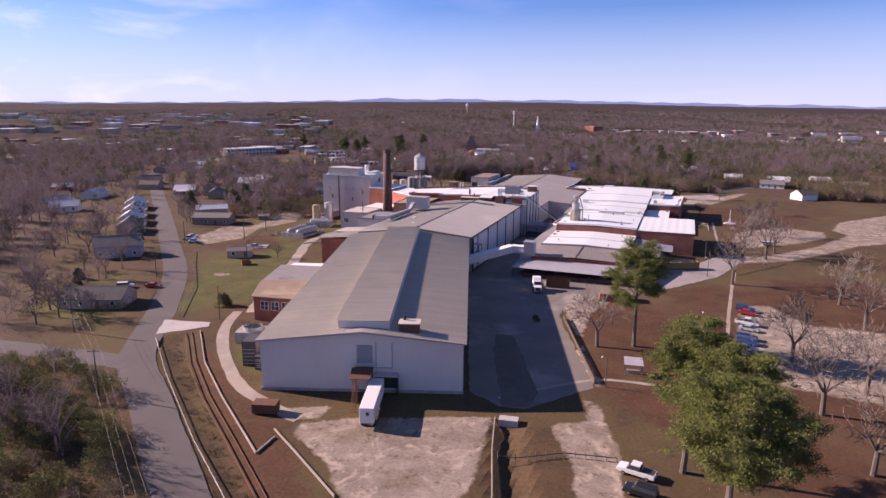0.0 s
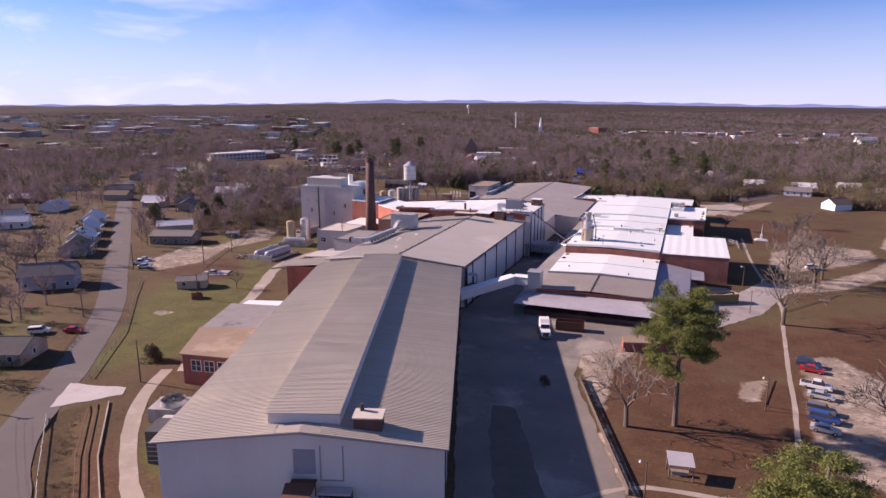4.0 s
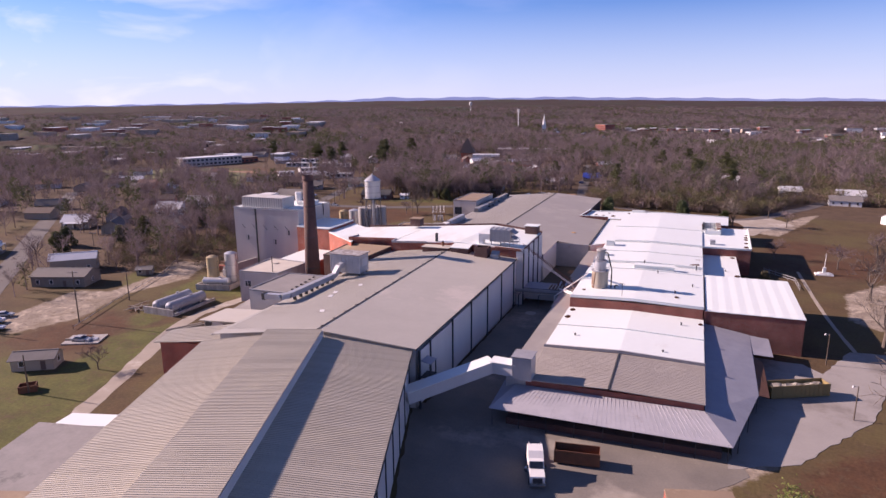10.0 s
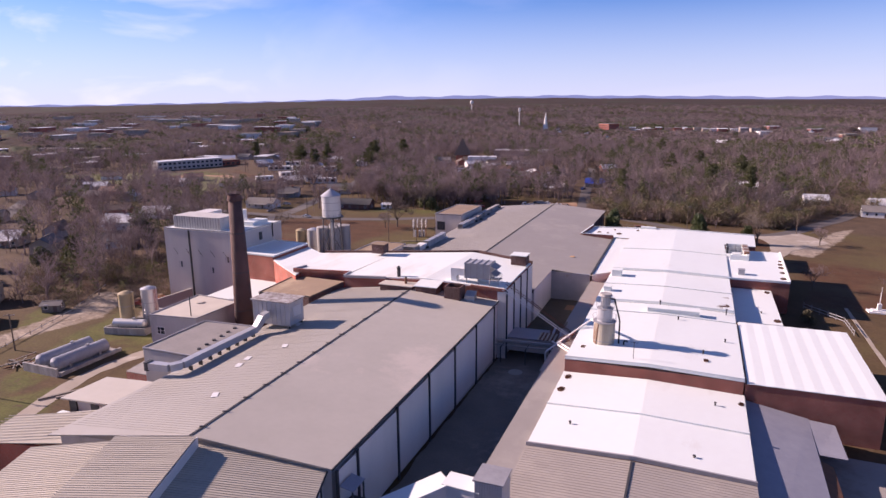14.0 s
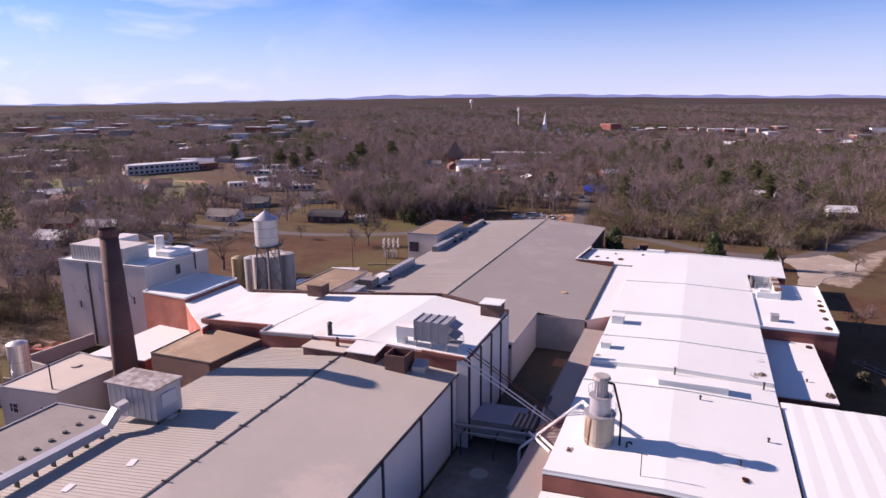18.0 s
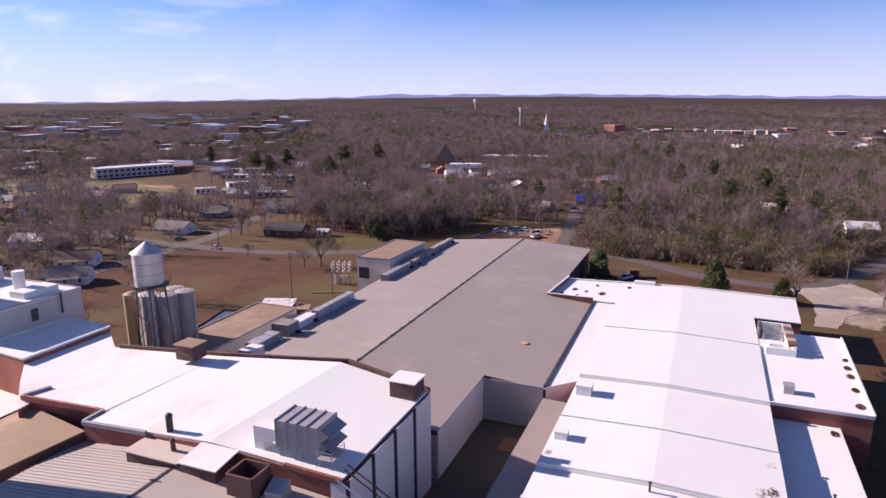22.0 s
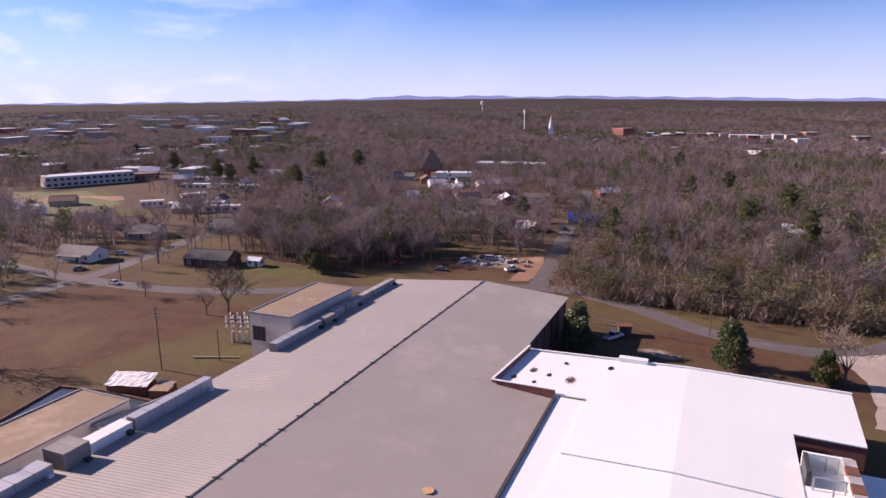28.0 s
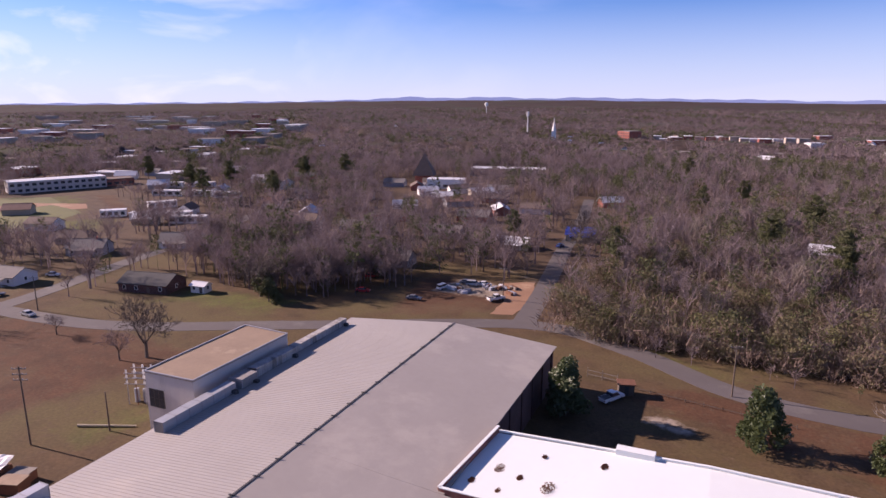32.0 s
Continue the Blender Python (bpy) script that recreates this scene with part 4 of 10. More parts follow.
# ---- long shed ----
shed = thing("weave_shed", "very long low shed with ribbed gray roof", "factory")
b_ = BM()
prism(b_, [mp(-45.8, 27), mp(0.7, 27), mp(0.7, 48), mp(11.7, 48.3), mp(11.3, 99), mp(0.7, 99), mp(1.0, 154), mp(-46.5, 154)], 0.0, 7.4)
part("wall", b_, PANEL_GRAY, shed)
b_ = BM()
prism(b_, [mp(-45.8, 27.2), mp(0.7, 27.2), mp(0.7, 47.9), mp(0.7, 153.9), mp(-46.4, 153.9)], 7.4, 8.25)
part("upper_wall", b_, BRICK_DARK, shed)
b_ = BM()
fsheet(b_, mp, [(-46.4, 26.5, 8.35), (-21, 26.5, 10.6), (-21, 154.6, 10.6), (-46.9, 154.6, 8.35)], 0.15)
part("roof", b_, ROOF_SHED, shed, "ribbed pale gray west roof slope")
b_ = BM()
ribs(b_, mp, -46.3, 8.37, -21.1, 10.59, 27, 154.4, 0.62, 0.05, 0.1)
part("roof_rib", b_, ROOF_SHED, shed)["kind"] = "stuff"
for q in (((-21, 26.5, 10.6), (1.1, 26.5, 8.6), (1.1, 48, 8.6), (-21, 48, 10.6)), ((-21, 48.01, 10.6), (12.2, 48.01, 7.6), (12.0, 99, 7.6), (-21, 99, 10.6)), ((-21, 99.01, 10.6), (1.2, 99.01, 8.6), (1.6, 154.6, 8.6), (-21, 154.6, 10.6))):
    b_ = BM()
    fsheet(b_, mp, q, 0.15)
    part("roof", b_, ROOF_GRAY, shed, "smooth gray east roof slope")
b_ = BM()
beam(b_, f3(mp, -21, 26.5, 10.63), f3(mp, -21, 154.6, 10.63), 0.32, 0.08)
part("ridge_seam", b_, STEEL_DK, shed, "dark tarred ridge seam")
ridge_clips(shed, -21, 29, 153, 10.66, 4.4)
b_ = BM()
fbox(b_, mp, 0.75, 0.9, 27.2, 48, 0.0, 8.3)
part("wall_panel", b_, PANEL_WHITE, shed)
b_ = BM()
fbox(b_, mp, 1.02, 1.10, 99.2, 154.0, 0.0, 8.2)
part("east_wall", b_, BRICK_DARK, shed, "dark brick wall facing the back lawn")
for i in range(6):
    b_ = BM()
    fbox(b_, mp, 1.12, 1.32, 119 + i * 6.6, 119.3 + i * 6.6, 0, 8.2)
    part("pilaster", b_, BRICK_DARK, shed)
b_ = BM()
fbox(b_, mp, 0.9, 11.8, 47.9, 48.2, 0.0, 8.0)
part("end_wall", b_, SHEET, shed, "corrugated metal end wall")
b_ = BM()
for i in range(34):
    fbox(b_, mp, 1.0 + i * 0.32, 1.12 + i * 0.32, 47.83, 47.9, 0.3, 8.0)
part("wall_rib", b_, SHEET, shed)["kind"] = "stuff"

# ---- east wing: white-roofed halls ----
CURBS = [-16.0, 14.2, 22.2, 37.0, 52.6, 80.0, 99.4]
for i, (v0, v1) in enumerate(zip(CURBS, CURBS[1:])):
    hall = thing("mill_hall", "brick mill hall with white membrane roof and raised curb", "factory", group="white roofed halls")
    dz = -0.25 * (i % 2)
    uL = 17.2
    b_ = BM()
    fbox(b_, mp, uL, 47.5, v0 + 0.02, v1 - 0.02, 0.0, 8.7 + dz)
    part("wall", b_, BRICK, hall)
    zl, zr_, zm = 9.0 + dz, 8.9 + dz, 9.45 + dz
    b_ = BM()
    fsheet(b_, mp, [(uL - 0.05, v0, zl), (32, v0, zm), (32, v1, zm), (uL - 0.05, v1, zl)], 0.22)
    fsheet(b_, mp, [(32, v0, zm), (47.6, v0, zr_), (47.6, v1, zr_), (32, v1, zm)], 0.22)
    part("roof", b_, MEMBRANE, hall)
    b_ = BM()
    beam(b_, f3(mp, uL, v0 + 0.35, zl + 0.2), f3(mp, 32, v0 + 0.35, zm + 0.2), 0.55, 0.5)
    beam(b_, f3(mp, 32, v0 + 0.35, zm + 0.2), f3(mp, 47.5, v0 + 0.35, zr_ + 0.2), 0.55, 0.5)
    part("curb", b_, MEMBRANE, hall, "raised white roof curb")
hall = thing("mill_hall", "wide brick mill hall with white membrane roof and parapets", "factory", group="white roofed halls")
b_ = BM()
prism(b_, [mp(0.4, 99.6), mp(57.2, 99.6), mp(58.1, 118.4), mp(2.0, 117.6)], 0.0, 8.0)
part("wall", b_, BRICK, hall)
b_ = BM()
fsheet(b_, mp, [(0.6, 99.5, 8.15), (32, 99.5, 8.75), (32, 118.2, 8.75), (2.1, 117.4, 8.15)], 0.2)
fsheet(b_, mp, [(32, 99.5, 8.75), (57.2, 99.5, 8.15), (58.0, 118.2, 8.15), (32, 118.2, 8.75)], 0.2)
part("roof", b_, MEMBRANE, hall)
b_ = BM()
beam(b_, f3(mp, 0.3, 99.6, 8.35), f3(mp, 2.0, 117.7, 8.35), 0.35, 1.5)
beam(b_, f3(mp, 0.3, 99.6, 8.35), f3(mp, 11.6, 99.6, 8.35), 0.35, 1.5)
part("parapet", b_, BRICK, hall, "red brick parapet")
b_ = BM()
beam(b_, f3(mp, 0.3, 99.6, 9.16), f3(mp, 2.0, 117.7, 9.16), 0.45, 0.12)
beam(b_, f3(mp, 0.3, 99.6, 9.16), f3(mp, 11.6, 99.6, 9.16), 0.45, 0.12)
beam(b_, f3(mp, 2.0, 117.8, 8.3), f3(mp, 32, 118.4, 8.92), 0.4, 0.3)
beam(b_, f3(mp, 32, 118.4, 8.92), f3(mp, 58.1, 118.5, 8.3), 0.4, 0.3)
part("coping", b_, MEMBRANE, hall, "white membrane coping")
b_ = BM()
fbox(b_, mp, 19.5, 24.8, 117.4, 118.9, 8.5, 9.35)
part("parapet_box", b_, MEMBRANE, hall, "white raised box on the north parapet")
strip_r = thing("roof_strip", "white membrane valley roof beside the long shed", "roof", kind="structure")
b_ = BM()
prism(b_, [mp(12.3, 48), mp(17.15, 52.7), mp(17.15, 99.4), mp(11.8, 99.4)], 0.0, 8.05)
part("body", b_, MEMBRANE, strip_r)
b_ = BM()
beam(b_, f3(mp, 12.1, 48, 8.15), f3(mp, 11.8, 99.3, 8.15), 0.5, 0.4)
part("gutter", b_, STEEL_DK, strip_r, "dark roof gutter")

# ---- east wing: annexes ----
ann = thing("mill_annex", "red brick annex with bowed white roof", "factory")
b_ = BM()
fbox(b_, mp, 47.7, 68.2, -15.9, 16.9, 0.0, 8.4)
part("wall", b_, BRICK, ann)
for i in range(7):
    b_ = BM()
    u0 = 48.0 + i * 2.92
    fsheet(b_, mp, [(u0, -16, 8.55), (u0 + 1.46, -16, 8.60), (u0 + 1.46, 17, 8.60), (u0, 17, 8.55)], 0.12)
    fsheet(b_, mp, [(u0 + 1.46, -16, 8.60), (u0 + 2.92, -16, 8.55), (u0 + 2.92, 17, 8.55), (u0 + 1.46, 17, 8.60)], 0.12)
    part("roof_vault", b_, MEMBRANE, ann)
low = thing("mill_annex", "low annex with white roof between brick walls", "factory")
b_ = BM()
fbox(b_, mp, 47.7, 57.8, 25.2, 53.9, 0.0, 5.8)
part("wall", b_, BRICK, low)
b_ = BM()
fbox(b_, mp, 47.7, 57.9, 25.1, 53.9, 5.8, 6.05)
part("roof", b_, MEMBRANE, low)
eb = thing("mill_annex", "brick east block with white parapet roof", "factory")
b_ = BM()
prism(b_, [mp(47.7, 54), mp(62.2, 54), mp(63.4, 90.5), mp(47.7, 90.5)], 0.0, 8.3)
part("wall", b_, BRICK, eb)
b_ = BM()
prism(b_, [mp(47.6, 53.9), mp(62.3, 53.9), mp(63.5, 90.6), mp(47.6, 90.6)], 8.3, 8.55)
part("roof", b_, MEMBRANE, eb)
b_ = BM()
beam(b_, f3(mp, 62.2, 54, 8.75), f3(mp, 63.4, 90.5, 8.75), 0.35, 0.45)
beam(b_, f3(mp, 47.7, 54, 8.7), f3(mp, 62.2, 54, 8.75), 0.3, 0.35)
part("parapet", b_, MEMBRANE, eb)

# ---- loading building ----
ld = thing("loading_building", "low brick loading hall with white and gray roof", "factory")
b_ = BM()
fbox(b_, mp, 17.2, 47.6, -59.6, -16.1, 0.0, 5.6)
part("wall", b_, BRICK, ld)
b_ = BM()
fsheet(b_, mp, [(17.1, -43.5, 6.35), (32, -43.5, 6.95), (32, -16.1, 6.95), (17.1, -16.1, 6.35)], 0.2)
fsheet(b_, mp, [(32, -43.5, 6.95), (47.7, -43.5, 6.35), (47.7, -16.1, 6.35), (32, -16.1, 6.95)], 0.2)
part("roof", b_, MEMBRANE, ld, "white membrane roof")
b_ = BM()
beam(b_, f3(mp, 17.1, -30, 6.5), f3(mp, 32, -30, 7.1), 0.4, 0.3)
beam(b_, f3(mp, 32, -30, 7.1), f3(mp, 47.7, -30, 6.5), 0.4, 0.3)
part("curb", b_, MEMBRANE, ld)
b_ = BM()
beam(b_, f3(mp, 17.0, -43.6, 6.4), f3(mp, 32, -43.6, 7.0), 0.3, 0.6)
beam(b_, f3(mp, 32, -43.6, 7.0), f3(mp, 47.8, -43.6, 6.4), 0.3, 0.6)
part("curb", b_, CAP, ld, "gray roof edge")
for u0, z0, u1, z1 in ((17.1, 6.15, 31.85, 6.6), (32.1, 6.6, 47.8, 6.15)):
    b_ = BM()
    fsheet(b_, mp, [(u0, -59.9, z0 - 0.35), (u1, -59.9, z1 - 0.35), (u1, -43.8, z1), (u0, -43.8, z0)], 0.15)
    part("roof", b_, ROOF_GRAY, ld, "gray ribbed metal roof")
b_ = BM()
for i in range(26):
    vv = -59.5 + i * 0.6
    zz = (vv + 59.9) / 16.1 * 0.35
    for ua, za, ub, zb in ((17.2, 5.82, 31.8, 6.27), (32.2, 6.27, 47.7, 5.82)):
        beam(b_, f3(mp, ua, vv, za + zz), f3(mp, ub, vv, zb + zz), 0.1, 0.07)
part("roof_rib", b_, ROOF_GRAY, ld)["kind"] = "stuff"
b_ = BM()
beam(b_, f3(mp, 32, -59.9, 6.33), f3(mp, 32, -43.9, 6.7), 0.3, 0.1)
part("ridge_seam", b_, STEEL_DK, ld)

cn = thing("canopy", "weathered tin canopy on thin posts round the loading hall", "canopy")
b_ = BM()
fsheet(b_, mp, [(12.8, -68, 3.3), (51.9, -68, 3.1), (47.7, -59.7, 4.6), (15.4, -59.7, 4.6)], 0.08)
part("roof", b_, TIN, cn)
b_ = BM()
for i in range(48):
    u = 14.0 + i * 0.78
    s = (u - 12.8) / (51.9 - 12.8)
    ut = 15.4 + s * 32.3
    beam(b_, f3(mp, u, -67.9, 3.31 - 0.2 * s), f3(mp, ut, -59.75, 4.63), 0.09, 0.06)
part("roof_rib", b_, TIN, cn)["kind"] = "stuff"
b_ = BM()
fsheet(b_, mp, [(12.8, -68, 3.3), (15.4, -59.7, 4.6), (15.4, -52, 4.6), (12.2, -52, 3.4)], 0.08)
part("roof", b_, TIN_BLUE, cn)
b_ = BM()
fsheet(b_, mp, [(51.9, -68, 3.1), (57.0, -47.5, 3.4), (57.4, -29, 3.6), (57.4, -17, 4.2), (47.8, -16.2, 5.6), (47.8, -59.7, 4.6)], 0.08)
part("roof", b_, TIN_BLUE, cn, "slate tin side roof")
b_ = BM()
fsheet(b_, mp, [(57.4, -28, 3.8), (61.2, -28, 3.7), (61.2, -17.5, 3.9), (57.4, -17.3, 4.2)], 0.08)
part("roof", b_, TIN_BLUE, cn)
b_ = BM()
fsheet(b_, mp, [(57.05, -47.5, 3.38), (58.9, -47.0, 2.9), (59.2, -29.5, 2.9), (57.42, -29, 3.55)], 0.06)
part("roof", b_, RUST, cn, "rusty tin edge strip")
for i in range(9):
    b_ = BM()
    u = 13.3 + i * 4.75
    tube(b_, f3(mp, u, -67.6, 0), f3(mp, u, -67.6, 3.2), 0.07)
    part("post", b_, STEEL_DK, cn)
for i in range(3):
    b_ = BM()
    tube(b_, f3(mp, 53.0 + i * 1.9, -64 + i * 8, 0), f3(mp, 53.0 + i * 1.9, -64 + i * 8, 3.2), 0.07)
    part("post", b_, STEEL_DK, cn)
# a darker brick on the dock carries the shade under the canopy
b_ = BM()
fbox(b_, mp, 15.5, 50.5, -66.5, -60.0, 0.0, 1.2)
part("dock", b_, BRICK_DARK, cn, "brick loading dock darkened for the shade under the canopy")

al = thing("lean_to", "gray low lean-to roof along the alley", "lean-to")
for v0, v1, uA in ((-59.5, -17, 13.3), (-17, 12, 12.9), (12, 47.5, 12.2)):
    b_ = BM()
    fbox(b_, mp, uA + 0.2, 17.1, v0 + 0.02, v1 - 0.02, 0, 5.7)
    part("wall", b_, PANEL_GRAY, al)
    b_ = BM()
    fsheet(b_, mp, [(uA - 0.2, v0, 6.2), (17.15, v0, 6.0), (17.15, v1 - 0.02, 6.0), (uA - 0.2, v1 - 0.02, 6.2)], 0.12)
    part("roof", b_, ROOF_GRAY, al)

# ---- conveyor bridge ----
br = thing("conveyor_bridge", "white enclosed conveyor bridge between warehouse and loading hall", "bridge")
pA, pB, pC = Vector(f3(wp, -0.3, 87.5, 0)), Vector(f3(mp, 10.5, -59.0, 0)), Vector(f3(mp, 15.6, -59.4, 0))
for p, q, z0, z1 in ((pA, pB, 6.0, 8.3), (pB, pC, 8.3, 8.3)):
    b_ = BM()
    beam(b_, (p.x, p.y, z0 - 0.9), (q.x, q.y, z1 - 0.9), 2.6, 2.2)
    part("side", b_, PANEL_WHITE, br)
    b_ = BM()
    beam(b_, (p.x, p.y, z0 + 0.28), (q.x, q.y, z1 + 0.28), 3.0, 0.14)
    part("roof", b_, MEMBRANE, br)
b_ = BM()
fbox(b_, mp, 14.9, 18.4, -60.8, -57.2, 5.9, 10.2)
part("tower", b_, SHEET, br, "corrugated metal transfer tower")
b_ = BM()
for i in range(11):
    fbox(b_, mp, 14.95 + i * 0.33, 15.07 + i * 0.33, -60.87, -60.8, 5.95, 10.2)
part("tower_rib", b_, SHEET, br)
b_ = BM()
fbox(b_, mp, 14.7, 18.6, -61.0, -57.0, 10.2, 10.4)
part("cap", b_, CAP, br)

# ---- west side of the mill ----
def flat_building(label, category, pts, z, wall_mat, roof_mat, f=mp, coping=True, name="mill_annex", lip=0.25):
    """A flat-roofed block on a plan outline, with walls, roof slab and edge coping."""
    t = thing(name, label, category)
    b = BM()
    prism(b, [f(*p) for p in pts], 0.0, z - 0.25)
    part("wall", b, wall_mat, t)
    b = BM()
    prism(b, [f(*p) for p in pts], z - 0.25, z)
    part("roof", b, roof_mat, t)
    if coping:
        k = len(pts)
        b = BM()
        for i in range(k):
            p, q = f(*pts[i]), f(*pts[(i + 1) % k])
            beam(b, (p.x, p.y, z + lip / 2 - 0.05), (q.x, q.y, z + lip / 2 - 0.05), 0.28, lip)
        part("coping", b, CAP if coping is True else coping, t)
    return t


PENT_CREAM = mat("weathered cream penthouse metal", (0.60, 0.575, 0.53), (0.44, 0.41, 0.375), rough=0.6, scale=0.4, fine=3.0, bump=0.04, streak=(1, 1, 0.2), third=(0.30, 0.25, 0.21), third_at=0.63)
block = flat_building("tall windowless gray dye house with white roof", "factory", [(-106, 15), (-80.2, 15.4), (-79.6, 34.5), (-106, 34.5)], 20.4, PANEL_GRAY, MEMBRANE, name="dye_house")
b_ = BM()
fbox(b_, mp, -97.3, -96.8, 14.85, 15.05, 0.2, 20.2)
part("groove", b_, STEEL_DK, block)
for u0, u1, v0, v1, z1, mt in ((-103.5, -87.0, 16.5, 23.5, 24.0, PENT_CREAM), (-105.5, -100.5, 25.5, 33.5, 23.2, PANEL_WHITE), (-86.5, -82.5, 25.0, 32.0, 21.6, MEMBRANE)):
    b_ = BM()
    fbox(b_, mp, u0, u1, v0, v1, 20.4, z1)
    pent_ = part("penthouse", b_, mt, block)
    if mt is PENT_CREAM:
        b_ = BM()
        for i in range(18):
            fbox(b_, mp, u0 + 0.3 + i * 0.92, u0 + 0.55 + i * 0.92, v0 - 0.09, v0, 20.7, z1 - 0.1)
        part("rib", b_, CONCRETE_OLD, pent_)["kind"] = "stuff"
b_ = BM()
cyl(b_, *mp(-88.5, 28.5), 20.4, 24.6, 1.1, n=20)
part("roof_tank", b_, WHITE_PAINT, block, "white upright roof tank", smooth=False)
for u, z in ((-101, 9.0), (-90, 8.0), (-84.5, 11.5)):
    window_unit(block, mp, u, 15.05 + (u + 106) * 0.0155, z, 1.3, 1.8, "u", -1, 2, 2, CAP)
# dark slanted rods stand in for the shadows of small wall pipes
for i in range(5):
    b_ = BM()
    u = -103 + i * 4.4
    tube(b_, f3(mp, u, 14.95, 14.6), f3(mp, u + 2.0, 14.2, 13.2), 0.06, n=6)
    part("brace_rod", b_, STEEL_DK, block)
for u in (-79.75,):
    b_ = BM()
    fbox(b_, mp, u, u + 0.15, 24.0, 25.2, 16.7, 19.0)
    part("door", b_, STEEL_DK, block)
b_ = BM()
tube(b_, f3(mp, -79.5, 30, 16.6), f3(mp, -79.5, 30, 20.8), 0.16)
part("downspout", b_, STEEL_DK, block)

flat_building("orange brick stair block with white roof in the shade", "factory", [(-80.1, 14.2), (-67.4, 13.1), (-67.4, 29.9), (-79.5, 31)], 15.2, BRICK_ORANGE, MEMBRANE, coping=MEMBRANE)
flat_building("orange brick link with white roof", "factory", [(-67.2, 13.0), (-61, 7.9), (-52.6, 1.6), (-56.2, 23.8), (-60, 24.4), (-67.2, 29.7)], 14.3, BRICK_ORANGE, MEMBRANE, coping=False)
flat_building("low white-roofed link below the brick wall", "factory", [(-76, -4.5), (-63, -3), (-63, 14.8), (-76, 14.8)], 8.0, BRICK, MEMBRANE, coping=False)
bb_ = thing("mill_annex", "dark brick block with sloping brown gravel roof", "factory")
BROWN_AT, BROWN_Z = [(-57.5, -6.4), (-42.3, -8.6), (-38.7, 0.9), (-54.6, 4.6)], [11.6, 12.7, 14.1, 13.2]
b_ = BM()
prism(b_, [mp(*p) for p in BROWN_AT], 0.0, [z - 0.2 for z in BROWN_Z])
part("wall", b_, BRICK_DARK, bb_)
b_ = BM()
prism(b_, [mp(*p) for p in BROWN_AT], [z - 0.2 for z in BROWN_Z], BROWN_Z)
part("roof", b_, ROOF_BROWN, bb_)
b_ = BM()
for k in (0, 3):
    beam(b_, f3(mp, *BROWN_AT[k], BROWN_Z[k] + 0.05), f3(mp, *BROWN_AT[(k + 1) % 4], BROWN_Z[(k + 1) % 4] + 0.05), 0.2, 0.2)
part("edge_trim", b_, STEEL_DK, bb_)
boiler = flat_building("pale boiler house with cream gravel roof", "factory", [(-75.5, -22), (-63.5, -20.8), (-62.8, -7.5), (-76, -6)], 9.0, PANEL_GRAY, ROOF_CREAM)
for u in (-73, -66.5):
    window_unit(boiler, mp, u, -22 + (u + 75.5) * 0.1 - 0.02, 4.6, 2.6, 1.8, "u", -1, 2, 2)
b_ = BM()
tube(b_, f3(mp, -66, -19.5, 9.0), f3(mp, -66, -19.5, 13.5), 0.12)
part("vent_pipe", b_, STEEL_DK, boiler)
b_ = BM()
cyl(b_, *mp(-71, -11), 9.0, 9.25, 0.9, n=20)
part("hatch", b_, ROOF_CREAM, boiler)
d1 = flat_building("flat dark-roofed plant building beside the mill", "factory", [(-56.5, -42.0), (-43.0, -42.2), (-42.5, -25.3), (-56.3, -26)], 11.0, PANEL_GRAY, ROOF_DARK)
for i in range(6):
    b_ = BM()
    cyl(b_, *mp(-46.2 - 0.25 * i, -39 + i * 2.3), 11.0, 11.25, 0.35, n=10)
    part("roof_drain", b_, STEEL_DK, d1)
bs = thing("mill_annex", "low brick store with sloping dark roof in the yard", "factory")
STORE_AT, STORE_Z = [(-68.7, -35.8), (-58.5, -36.8), (-57.3, -26.5), (-67.5, -27.5)], [2.0, 2.6, 5.6, 3.4]
b_ = BM()
prism(b_, [mp(*p) for p in STORE_AT], 0.0, [z - 0.15 for z in STORE_Z])
part("wall", b_, BRICK, bs)
b_ = BM()
fsheet(b_, mp, [(*p, z + 0.02) for p, z in zip(STORE_AT, STORE_Z)], 0.16)
part("roof", b_, ROOF_DARK, bs)
lt = thing("mill_annex", "low store with smooth cream roof and dark open front", "factory")
b_ = BM()
prism(b_, [mp(-56.6, -57.8), mp(-42.4, -58.2), mp(-42.4, -50.8), mp(-56.6, -50.4)], 0, 8.1)
part("wall", b_, PANEL_GRAY, lt)
b_ = BM()
fsheet(b_, mp, [(-57.4, -58.6, 8.4), (-42.2, -59.0, 9.5), (-42.2, -50.0, 9.5), (-57.2, -49.7, 8.4)], 0.22)
part("roof", b_, ROOF_LIGHT, lt)
# solid dark panels stand in for the shade inside the open front
for u0, u1 in ((-56.2, -54.6), (-51.4, -49.6)):
    b_ = BM()
    fbox(b_, mp, u0, u1, -58.1, -57.75, 5.6, 8.0)
    part("opening", b_, STEEL_DK, lt, "dark panel for the shaded doorway under the eave")
stub = thing("mill_annex", "red brick stub with ribbed tan roof at the warehouse end", "factory")
b_ = BM()
prism(b_, [(-123.6, 185.8), (-108.5, 190.5), (-112, 199.5), (-126.2, 191.8)], 0, 8.9)
part("wall", b_, BRICK, stub)
b_ = BM()
sheet(b_, [(-124.4, 185.0, 9.05), (-108, 190.0, 10.3), (-111.6, 200, 10.3), (-127.0, 192.0, 9.05)], 0.15)
part("roof", b_, ROOF_TAN, stub)
b_ = BM()
ribs(b_, wp, -52.9, 9.1, -35.5, 10.36, 101.6, 109.4, 0.86, 0.06, 0.12)
